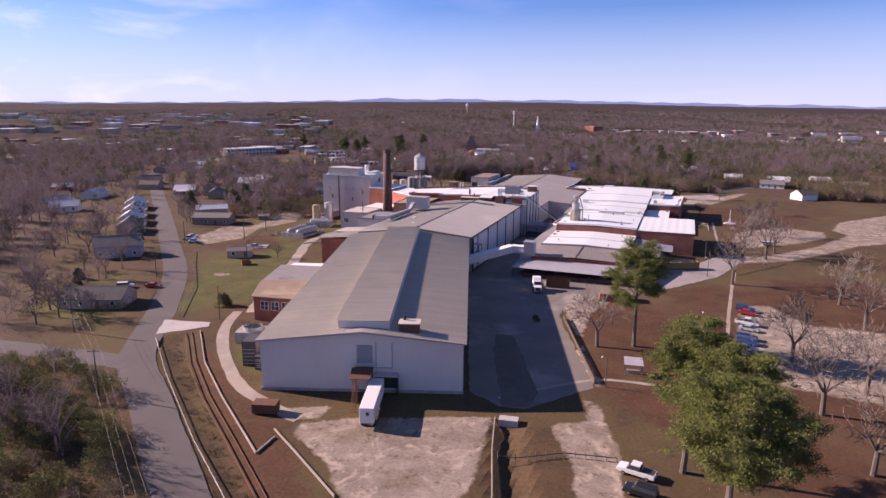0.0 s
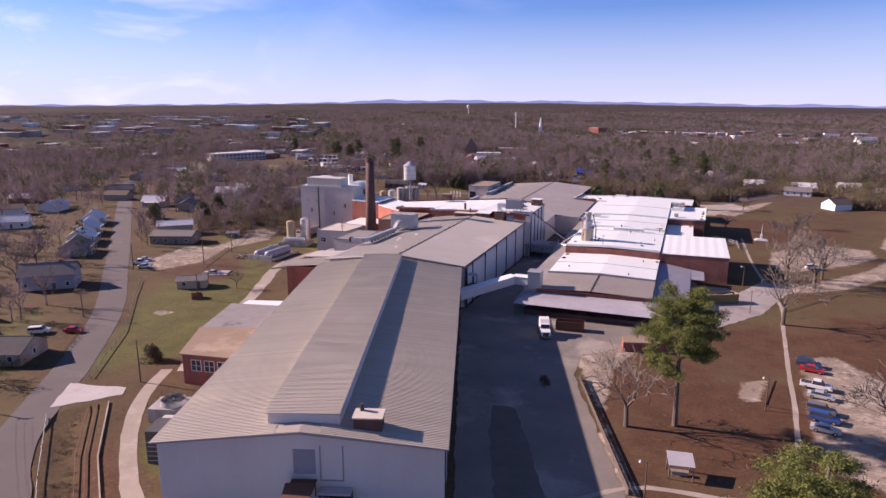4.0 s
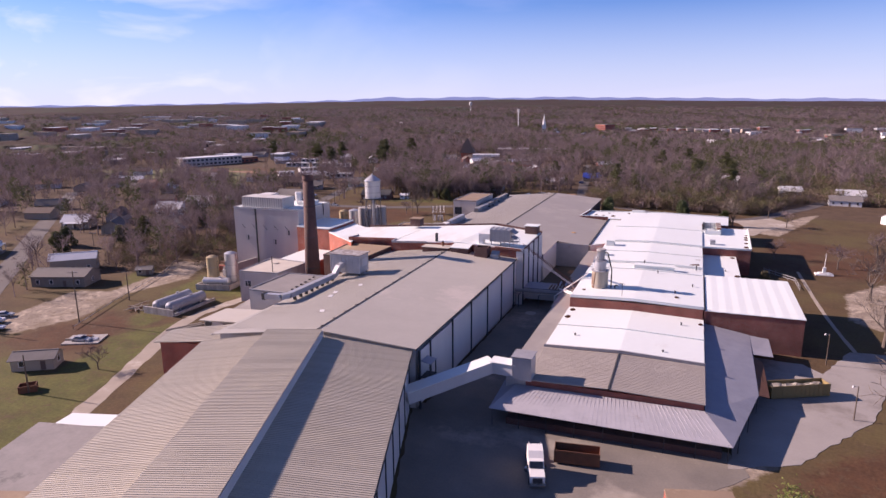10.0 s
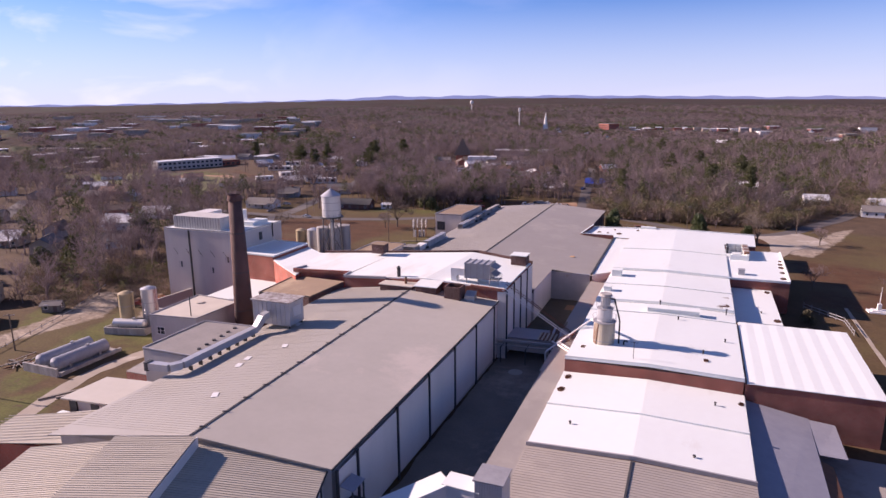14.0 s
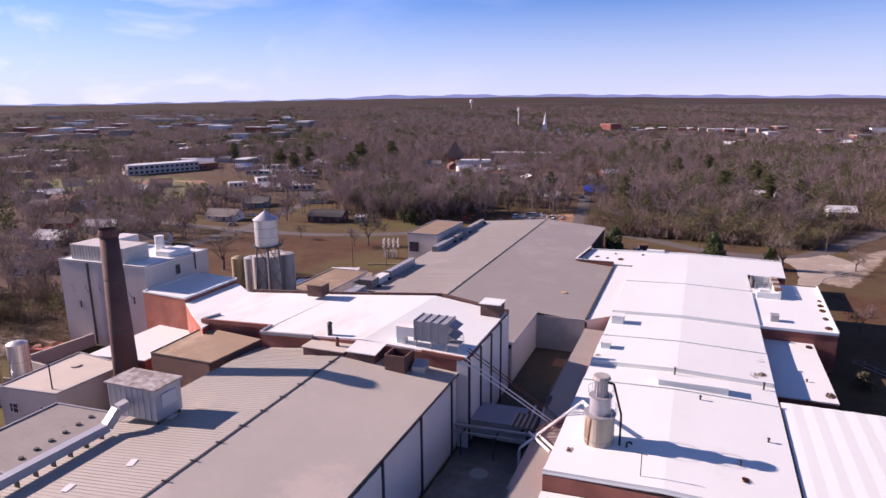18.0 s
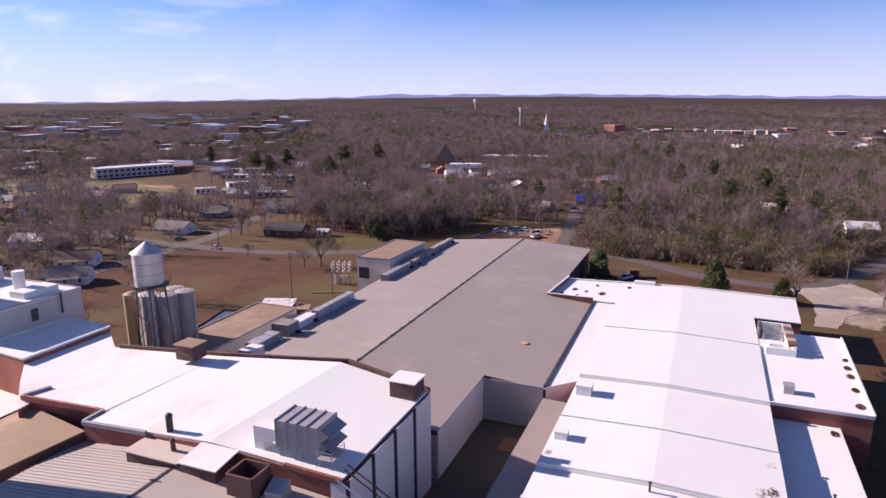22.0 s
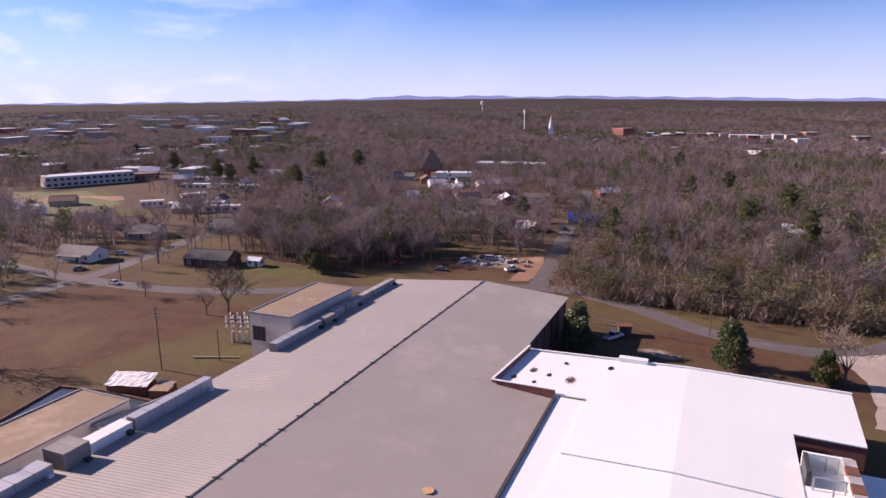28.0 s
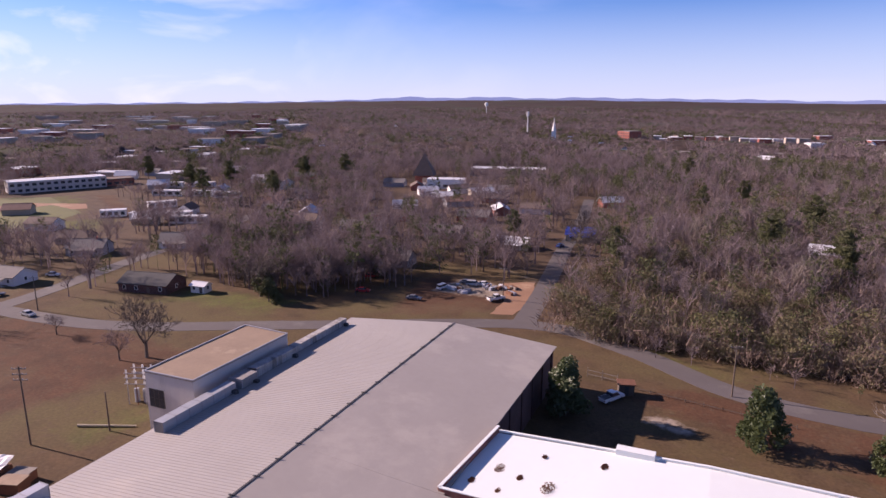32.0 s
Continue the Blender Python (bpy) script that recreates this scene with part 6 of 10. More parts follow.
for d in (0.0, 0.7):
    for p, q in (((11.2, -5.4 + d, 5.2), (19.0, 2.4 + d, 10.5)), ((19.0, 2.4 + d, 10.5), (21.6, -4.4 + d, 12.6)), ((11.2, -5.4 + d, 5.0), (11.2, -5.4 + d, 0.1))):
        b_ = BM()
        tube(b_, f3(mp, *p), f3(mp, *q), 0.14, n=8)
        part("pipe", b_, WHITE_PAINT, tp2)
tp3 = thing("transfer_pipe", "pair of short white ducts lying across the lean-to roof", "pipe")
for d in (0.0, 0.95):
    b_ = BM()
    tube(b_, f3(mp, 11.9 + d, -2.0 + d * 0.4, 6.4), f3(mp, 16.2 + d, -6.8 + d * 0.4, 6.6), 0.22, n=12)
    part("duct", b_, WHITE_PAINT, tp3)
rs_ = thing("roof_sheet", "striped rusty corrugated sheets on the pipe bridge", "roof sheets")
for k in range(10):
    b_ = BM()
    fsheet(b_, mp, [(7.8 + k * 0.42, 1.6, 5.05), (8.2 + k * 0.42, 1.6, 5.05), (8.2 + k * 0.42, 5.8, 5.25), (7.8 + k * 0.42, 5.8, 5.25)], 0.08)
    part("sheet", b_, RUST if k % 2 else DUST_MET, rs_)
pud = thing("concrete_patch", "round pale patch on the alley floor", "patch", *mp(5.1, -5.7), 0.03, kind="structure")
b_ = BM()
cyl(b_, 0, 0, 0, 0.05, 1.5, n=14)
part("slab", b_, CONCRETE, pud)
ant = thing("antenna_mast", "thin antenna mast with crossbar on the white roof", "antenna", *mp(29.1, -13.2), 9.0)
b_ = BM()
tube(b_, (0, 0, -0.3), (0, 0, 3.6), 0.06, n=6)
part("mast", b_, STEEL_DK, ant)
b_ = BM()
beam(b_, (-0.7, 0, 3.5), (0.7, 0, 3.5), 0.07, 0.07)
part("crossbar", b_, STEEL_DK, ant)
tr = thing("walkway_truss", "rusty walkway truss on the lean-to roof", "walkway")
for v in (-2.0, -0.8):
    for z in (5.6, 6.6):
        b_ = BM()
        beam(b_, f3(mp, 12.6, v, z), f3(mp, 17.4, v + 4.0, z + 1.4), 0.1, 0.1)
        part("chord", b_, RUST, tr)
    for k in range(6):
        b_ = BM()
        s0, s1 = k / 6, (k + 1) / 6
        za, zb = (5.6, 6.6) if k % 2 else (6.6, 5.6)
        tube(b_, f3(mp, 12.6 + 4.8 * s0, v + 4 * s0, za + 1.4 * s0), f3(mp, 12.6 + 4.8 * s1, v + 4 * s1, zb + 1.4 * s1), 0.05, n=5)
        part("web", b_, RUST, tr)
dc = thing("dust_collector", "stained cream dust collector with stepped drums on the white roof", "dust collector", *mp(22.8, -5.9), 8.9)
for name_, r0, r1, z0, z1 in (("base_drum", 2.05, 2.05, 0, 4.6), ("middle_drum", 1.45, 1.45, 4.7, 7.2), ("top_drum", 0.85, 0.85, 7.3, 9.6)):
    b_ = BM()
    cyl(b_, 0, 0, z0, z1, r0, r1, n=28)
    drum = part(name_, b_, DUST_MET if name_ == "base_drum" else SHEET, dc)
    if name_ == "top_drum":
        b_ = BM()
        for k in range(16):
            a = k * math.tau / 16
            beam(b_, (r0 * math.cos(a), r0 * math.sin(a), z0), (r0 * math.cos(a), r0 * math.sin(a), z1), 0.14, 0.14)
        part("flute", b_, STEEL_LT, drum)["kind"] = "stuff"
for z, r in ((0.9, 2.1), (4.6, 2.2), (7.2, 1.6)):
    b_ = BM()
    cyl(b_, 0, 0, z, z + 0.12, r, n=28)
    part("flange", b_, CAP, dc)
b_ = BM()
cyl(b_, 0, 0, 9.5, 9.8, 0.9, 1.3, n=12)
cyl(b_, 0, 0, 9.8, 10.2, 1.3, 1.1, n=12)
part("cap", b_, CONCRETE_OLD, dc, "stained flared cap")
for p, q in (((0.9, 0, 9.3), (1.7, -0.1, 9.3)), ((1.7, -0.1, 9.3), (2.9, -0.1, 5.0)), ((2.9, -0.1, 5.0), (2.9, -0.1, 0.0))):
    b_ = BM()
    tube(b_, p, q, 0.15, n=10)
    part("black_pipe", b_, BLACK, dc)
for p, q in (((3.9, -0.3, 0), (3.9, -0.3, 1.1)), ((3.9, -0.3, 1.1), (4.4, -0.3, 1.3)), ((4.4, -0.3, 1.3), (4.6, -0.3, 1.0))):
    b_ = BM()
    tube(b_, p, q, 0.14, n=8)
    part("vent_pipe", b_, BLACK, dc)
for z, r in ((4.75, 2.3), (7.4, 1.75)):
    for i in range(10):
        b_ = BM()
        a = i * math.tau / 10
        tube(b_, (r * math.cos(a), r * math.sin(a), z), (r * math.cos(a), r * math.sin(a), z + 1.0), 0.03, n=5)
        part("rail_post", b_, STEEL_LT, dc)
    b_ = BM()
    for i in range(20):
        a0, a1 = i * math.tau / 20, (i + 1) * math.tau / 20
        tube(b_, (r * math.cos(a0), r * math.sin(a0), z + 1.0), (r * math.cos(a1), r * math.sin(a1), z + 1.0), 0.03, n=4)
    part("handrail", b_, STEEL_LT, dc)
b_ = BM()
tube(b_, (-1.2, -1.75, 0.1), (-0.8, -1.9, 4.4), 0.07, n=6)
part("sampling_pipe", b_, RUST, dc)

# ---- things on the white roofs ----
def roof_box(label, u0, u1, v0, v1, z0, z1, material, name="roof_curb_box"):
    t = thing(name, label, "roof structure")
    b = BM()
    fbox(b, mp, u0, u1, v0, v1, z0, z1)
    part("casing", b, material, t)
    b = BM()
    fbox(b, mp, u0 - 0.08, u1 + 0.08, v0 - 0.08, v1 + 0.08, z1, z1 + 0.1)
    part("lid", b, material, t)
    return t


roof_box("white box skylight at the hall's edge", 17.9, 20.4, 45.4, 47.8, 8.7, 10.5, MEMBRANE)
roof_box("white box skylight at the hall's edge", 17.9, 19.7, 29.6, 31.4, 8.8, 10.2, MEMBRANE)
roof_box("long low white roof curb between halls", 29.4, 40.2, 15.4, 18.0, 9.0, 10.3, MEMBRANE)
roof_box("small gray roof unit on white parapet roof", 50.0, 51.6, 58.6, 60.4, 8.5, 9.9, STEEL_LT, "roof_unit")
un = thing("roof_screen", "white framed equipment screen on the east roof", "equipment screen")
for u0, u1, v0, v1, z1 in ((47.8, 53.6, 90.0, 90.5, 10.6), (53.2, 53.8, 77.0, 90.4, 10.4), (48.5, 53.7, 76.4, 77.0, 10.0), (47.8, 48.4, 85.0, 90.2, 10.6), (49.2, 51.6, 79.0, 81.2, 9.9)):
    b_ = BM()
    fbox(b_, mp, u0, u1, v0, v1, 8.5, z1)
    part("screen_wall", b_, MEMBRANE if u0 != 47.8 or v0 > 89 else STEEL_DK, un)
for k in range(6):
    b_ = BM()
    fbox(b_, mp, 52.4, 53.9, 77.4 + 2.15 * k, 79.3 + 2.15 * k, 10.2, 10.75)
    part("fan_casing", b_, CONCRETE_OLD if k % 2 else RUST, un, "weathered fan casing")
for u, v in ((48.6, 84.4), (50.6, 89.6), (52.0, 89.6), (52.2, 84.4), (50.4, 81.6)):
    b_ = BM()
    fbox(b_, mp, u - 0.1, u + 0.1, v - 0.1, v + 0.1, 8.5, 10.5)
    part("post", b_, STEEL_LT, un)
b_ = BM()
fbox(b_, mp, 48.5, 52.2, 84.3, 84.5, 10.3, 10.5)
part("rail", b_, STEEL_LT, un)
for u, v, z, h in ((31.8, 21.0, 9.6, 0.8), (36.0, 12.0, 9.4, 0.5), (45.8, 20.6, 9.0, 0.9), (41, -6, 9.2, 0.5), (22, 5.5, 9.2, 0.4), (45, 2, 9.0, 0.5), (54, 33, 6.0, 0.4), (43, -22, 6.5, 0.5), (22, -36, 6.5, 0.4), (40, -40, 6.6, 0.3)):
    t = thing("roof_vent", "small dark vent pipe on the white roof", "vent", *mp(u, v), z - 0.15, group="roof vents")
    b_ = BM()
    cyl(b_, 0, 0, -0.4, h + 0.15, 0.14, n=10)
    part("pipe", b_, STEEL_DK, t)
    b_ = BM()
    cyl(b_, 0, 0, h + 0.15, h + 0.3, 0.24, 0.2, n=10)
    part("cap", b_, STEEL_DK, t)

rng = random.Random(5)


def weed(u, v, z, size, material):
    """A tuft of dry weeds grown on the roof."""
    t = thing("roof_weeds", "tuft of dry brown weeds on the white roof", "weeds", *mp(u, v), z, group="roof weeds")
    b = BM()
    for _ in range(190):
        a, r = rng.uniform(0, math.tau), size * rng.random() ** 0.7
        x, y = r * math.cos(a), r * math.sin(a) * 1.6
        h = rng.uniform(0.05, 0.26)
        p = [b.verts.new(q) for q in ((x - 0.1, y, 0), (x + 0.1, y + 0.05, 0), (x + rng.uniform(-0.15, 0.15), y + rng.uniform(-0.15, 0.15), h))]
        b.faces.new(p)
    part("stems", b, material, t)


for u, v, z, s in ((46.2, 33, 8.8, 0.7), (46.0, 26.5, 8.9, 0.7), (44.8, 25.6, 8.9, 0.8), (18.0, 25.8, 8.9, 0.5), (56.8, 51.5, 6.05, 0.6), (57.0, 28.0, 6.05, 0.8), (61.0, 57.5, 8.55, 0.7), (61.4, 64, 8.55, 0.6), (61.7, 70, 8.55, 0.7), (61.9, 74, 8.55, 0.7), (62.2, 78, 8.55, 0.5), (18.4, -18.5, 6.4, 0.6), (18.2, -24, 6.4, 0.6), (19.5, -9.5, 9.0, 0.5), (47.0, -20, 6.4, 0.4), (12.9, 105.6, 8.5, 0.9), (5.6, 108.1, 8.2, 0.7), (18.7, 113.5, 8.5, 0.5), (8.8, 106.8, 8.3, 0.4), (3.0, 104, 8.2, 0.4), (10.5, 113, 8.4, 0.3), (7, 103, 8.2, 0.35), (41.5, -9.5, 9.2, 0.4)):
    weed(u, v, z, s, WEED)
st_ = mat("rusty roof stain", (0.55, 0.36, 0.20), (0.42, 0.24, 0.12), rough=0.9, scale=1.5, fine=6)
for u, v, z in ((3.5, 66.0, 8.47),):
    t = thing("roof_stain", "rusty stain on the gray roof", "stain", *mp(u, v), z)
    b_ = BM()
    cyl(b_, 0, 0, -0.1, 0.03, 0.8, n=9)
    part("stain", b_, st_, t)

# ---- rusty lean-to in the court ----
lt = thing("lean_to", "collapsing lean-to with rusty corrugated roof strips", "lean-to")
b_ = BM()
fbox(b_, mp, 10.4, 16.9, 2.0, 8.0, 0.07, 4.0)
part("wall", b_, BRICK_DARK, lt)
for k in range(14):
    b_ = BM()
    u0 = 9.6 + 0.53 * k
    fsheet(b_, mp, [(u0, 1.6, 4.2), (u0 + 0.46, 1.6, 4.2), (u0 + 0.46, 8.6, 5.6), (u0, 8.6, 5.6)], 0.08)
    part("roof_sheet", b_, SHEET if k % 3 == 1 else RUST, lt)

# ---- along the long shed ----
ph = flat_building("pale block with brown roof at the shed's west eave", "building", [(-59.0, 107.5), (-48.2, 107.6), (-47.8, 132.2), (-59.0, 133.0)], 11.8, PANEL_GRAY, ROOF_BROWN, name="motor_house")
window_unit(ph, mp, -56.6, 107.48, 5.4, 3.4, 3.4, "u", -1, 3, 2, STEEL_DK)
lb = flat_building("low pale building with brown roof beside the shed", "building", [(-67.5, 42.0), (-55.8, 42.5), (-56.0, 72.6), (-67.5, 72.6)], 7.0, PANEL_WHITE, ROOF_BROWN, name="store_building")
flat_building("small cream-roofed lean-to beside the shed", "building", [(-55.6, 64.8), (-47.2, 64.8), (-47.4, 79.5), (-52.5, 79.5)], 6.0, PANEL_GRAY, ROOF_CREAM, name="store_building")
for label, u0, u1, v0, v1, z0, z1, mt in (
        ("long gray roof duct along the shed eave", -45.0, -43.4, 63.0, 79.0, 8.5, 10.7, SHEET),
        ("white roof duct along the shed eave", -46.2, -43.7, 55.8, 62.8, 8.5, 10.2, WHITE_PAINT),
        ("pale roof duct along the shed eave", -47.0, -44.2, 43.0, 50.5, 8.4, 10.0, SHEET),
        ("dark fan unit at the shed eave", -47.0, -43.0, 51.3, 55.2, 8.4, 11.2, ROOF_DARK),
        ("gray roof duct beside the brown roofed block", -45.4, -43.6, 96.8, 112.5, 8.5, 10.3, STEEL_LT),
        ("dark fan unit beside the brown roofed block", -46.0, -43.2, 113.5, 117.5, 8.4, 10.4, ROOF_DARK),
        ("weathered roof duct at the shed's far end", -46.2, -44.2, 118.5, 130.0, 8.4, 10.3, CONCRETE_OLD),
        ("weathered roof duct at the shed's far end", -46.6, -45.0, 131.0, 149.5, 8.4, 10.0, CONCRETE_OLD),
        ("pale roof duct behind the white roofed mill", -45.0, -41.0, 31.0, 36.0, 8.6, 10.4, SHEET),
        ("white fan unit behind the white roofed mill", -44.0, -41.0, 37.2, 41.0, 8.6, 11.0, WHITE_PAINT)):
    t = thing("roof_duct", label, "duct")
    b_ = BM()
    fbox(b_, mp, u0, u1, v0, v1, z0, z1)
    cas = part("casing", b_, mt, t)
    k = max(2, int((v1 - v0) / 2.4))
    for i in range(k + 1):
        b_ = BM()
        v = v0 + (v1 - v0 - 0.1) * i / k
        fbox(b_, mp, u0 - 0.05, u1 + 0.05, v, v + 0.1, z0, z1 + 0.05)
        part("flange", b_, CAP if mt is not WHITE_PAINT else WHITE_PAINT, cas)
    b_ = BM()
    fbox(b_, mp, u1, u1 + 0.9, v1 - 1.2, v1 - 0.5, z0, z0 + 0.8)
    part("outlet", b_, WHITE_PAINT if mt is SHEET else STEEL_DK, t)

# ---- warehouse dock side ----
tl = thing("box_trailer", "white box trailer backed to the warehouse dock", "trailer", -49.6, 97.2, 0, 22 + 90)
b_ = BM()
box(b_, -6.2, 6.2, -1.27, 1.27, 1.15, 3.95)
bmesh.ops.bevel(b_, geom=b_.edges[:], offset=0.05, segments=1, affect="EDGES")
tb = part("body", b_, WHITE_PAINT, tl)
b_ = BM()
box(b_, -6.24, -6.2, -0.45, 0.1, 2.6, 3.2)
part("rear_sign", b_, STEEL_DK, tb)
for s in (-1, 1):
    b_ = BM()
    box(b_, -6.23, -6.2, 0.04 if s > 0 else -1.2, 1.2 if s > 0 else -0.04, 1.25, 2.5)
    part("rear_door", b_, WHITE_PAINT, tl)
    for x in (-4.6, -3.4):
        b_ = BM()
        tube(b_, (x, s * 0.85, 0.5), (x, s * 1.2, 0.5), 0.5, n=18)
        part("wheel", b_, BLACK, tl)
b_ = BM()
box(b_, -6.0, 6.0, -0.5, 0.5, 0.95, 1.15)
part("chassis", b_, STEEL_DK, tl)
for y in (-0.7, 0.7):
    b_ = BM()
    box(b_, 4.4, 4.6, y - 0.1, y + 0.1, 0.0, 0.95)
    part("landing_leg", b_, STEEL_DK, tl)
dk = thing("loading_stair", "rusty steel landing and stair at the warehouse door", "stair")
b_ = BM()
fbox(b_, wp, -20.9, -17.4, -3.4, 0.0, 5.1, 5.3)
part("landing", b_, RUST, dk)
b_ = BM()
fsheet(b_, wp, [(-21.2, -4.9, 4.9), (-17.4, -4.9, 4.9), (-17.4, -1.9, 5.9), (-21.2, -1.9, 5.9)], 0.08)
part("awning", b_, RUST, dk, "rusty tin awning")
for a in (-20.8, -17.6):
    for bq in (-3.3, -0.4):
        b_ = BM()
        tube(b_, f3(wp, a, bq, 0), f3(wp, a, bq, 5.1), 0.09, n=6)
        part("post", b_, RUST, dk)
for i in range(18):
    b_ = BM()
    fbox(b_, wp, -20.6 - 0.0, -19.4, -3.7 - i * 0.27, -3.45 - i * 0.27, 5.0 - i * 0.28, 5.06 - i * 0.28)
    part("step", b_, RUST, dk)
dc2 = thing("dock_shelter", "gray dock shelter on the warehouse front", "dock")
b_ = BM()
fbox(b_, wp, -17.0, -12.6, -1.6, 0.0, 3.9, 4.2)
part("hood", b_, PANEL_GRAY, dc2)
for a in (-17.0, -12.8):
    b_ = BM()
    fbox(b_, wp, a, a + 0.2, -1.5, 0.0, 0.0, 3.9)
    part("jamb", b_, STEEL_DK, dc2)
b_ = BM()
fbox(b_, wp, -16.7, -12.9, -0.06, 0.0, 1.0, 3.8)
part("dock_door", b_, STEEL_DK, dc2)
rb = thing("roof_fan", "brown brick fan housing on the warehouse roof", "fan housing")
b_ = BM()
fbox(b_, wp, -12.6, -8.8, 2.0, 4.6, 11.0, 13.3)
part("housing", b_, BRICK_DARK, rb)
b_ = BM()
fbox(b_, wp, -12.8, -8.6, 1.8, 4.8, 13.3, 13.5)
part("cap", b_, ROOF_CREAM, rb)
b_ = BM()
cyl(b_, *wp(-11.8, 4.2), 13.5, 14.5, 0.3, n=12)
part("stack", b_, STEEL_DK, rb)
hood = thing("window_hood", "gray wall hood on the mill's alley wall", "hood")
b_ = BM()
fsheet(b_, mp, [(-0.5, -66.5, 9.6), (1.4, -66.5, 9.2), (1.4, -63.5, 9.2), (-0.5, -63.5, 9.6)], 0.12)
part("roof", b_, TIN_BLUE, hood)
for v in (-66.4, -63.7):
    b_ = BM()
    fbox(b_, mp, 1.1, 1.3, v, v + 0.15, 6.5, 9.1)
    part("post", b_, STEEL_DK, hood)
b_ = BM()
fbox(b_, mp, -0.6, 1.4, -66.5, -63.5, 6.3, 6.5)
part("deck", b_, STEEL_DK, hood)

# ---- yard things ----
def dumpster(label, x, y, turn, L, W, H, material, open_top=True, t=0.08):
    d = thing("dumpster", label, "container", x, y, 0.04, turn)
    for name_, a in (("side", (-L / 2, L / 2, -W / 2, -W / 2 + t)), ("side", (-L / 2, L / 2, W / 2 - t, W / 2)), ("end", (-L / 2, -L / 2 + t, -W / 2 + t, W / 2 - t)), ("end", (L / 2 - t, L / 2, -W / 2 + t, W / 2 - t))):
        b = BM()
        box(b, a[0], a[1], a[2], a[3], 0.25, H)
        pn = part(name_, b, material, d)
        if name_ == "side":
            b = BM()
            for i in range(int(L / 0.9)):
                x0 = -L / 2 + 0.4 + i * 0.9
                yy = a[2] - 0.06 if a[2] < 0 else a[3]
                box(b, x0, x0 + 0.12, yy, yy + 0.06, 0.3, H - 0.05)
            part("rib", b, material, pn)["kind"] = "stuff"
    b = BM()
    box(b, -L / 2 + t, L / 2 - t, -W / 2 + t, W / 2 - t, 0.25, 0.4)
    part("floor", b, material, d)
    for s in (-1, 1):
        b = BM()
        box(b, -L / 2, L / 2, s * W * 0.3 - 0.1, s * W * 0.3 + 0.1, 0, 0.25)
        part("skid", b, STEEL_DK, d)
    b = BM()
    for q in ((-L / 2, -W / 2), (-L / 2, W / 2 - 0.1)):
        box(b, -L / 2, L / 2, q[1], q[1] + 0.1, H, H + 0.1)
    part("rim", b, material, d)
    if not open_top:
        b = BM()
        sheet(b, [(-L / 2, -W / 2, H + 0.12), (L / 2, -W / 2, H + 0.12), (L / 2, W / 2, H + 0.3), (-L / 2, W / 2, H + 0.3)], 0.06)
        part("lid", b, material, d)
    return d


dumpster("brown rusty open dumpster with scrap in the yard", -40.6, 192.2, 12, 7.0, 2.6, 2.3, RUST)
dumpster("mustard yellow open roll-off container by the loading hall", -8.2, 232.8, 31, 11.8, 2.8, 2.6, RUST_OLIVE)
ld_ = thing("rubble_load", "gray rubble filling the mustard container", "rubble", -8.2, 232.8, 1.9, 31)
b_ = BM()
k_ = random.Random(5)
grid = [[b_.verts.new((-5.6 + 11.2 * i / 14, -1.2 + 2.4 * j / 4, 0.45 + k_.uniform(-0.18, 0.22) if 0 < i < 14 and 0 < j < 4 else 0.0)) for j in range(5)] for i in range(15)]
for i in range(14):
    for j in range(4):
        b_.faces.new((grid[i][j], grid[i + 1][j], grid[i + 1][j + 1], grid[i][j + 1]))
bmesh.ops.solidify(b_, geom=b_.faces[:], thickness=0.2)
part("heap", b_, ROOF_CREAM, ld_)
dumpster("small brown closed trash container beside the driveway", -67.0, 89.0, 20, 4.4, 2.3, 1.8, RUST, open_top=False)

# ---- vehicles ----
PAINTS = {}


def paint(c):
    if c not in PAINTS:
        PAINTS[c] = mat("car paint", c, tuple(x * 0.85 for x in c), rough=0.3, scale=0.8, fine=6, bump=0.0, spec=0.5)
    return PAINTS[c]


CHROME = mat("bright trim", (0.6, 0.6, 0.6), (0.5, 0.5, 0.5), rough=0.25, metal=0.8, bump=0)
RED_LAMP = mat("red lamp glass", (0.35, 0.02, 0.02), (0.25, 0.015, 0.015), rough=0.2, bump=0)
LAMP_GL = mat("clear lamp glass", (0.7, 0.7, 0.68), (0.6, 0.6, 0.58), rough=0.15, bump=0)


def hull(bm, prof, w, taper=0.0):
    """A body from a side profile of (x, z) points, w wide; points above the waist pull in by taper."""
    zs = [p[1] for p in prof]
    waist = (max(zs) + min(zs)) / 2
    sides = []
    for s in (-1, 1):
        sides.append([bm.verts.new((x, s * (w / 2 - (taper if z > waist else 0)), z)) for x, z in prof])
    bm.faces.new(sides[0][::-1])
    bm.faces.new(sides[1])
    k = len(prof)
    for i in range(k):
        j = (i + 1) % k
        bm.faces.new((sides[0][i], sides[0][j], sides[1][j], sides[1][i]))


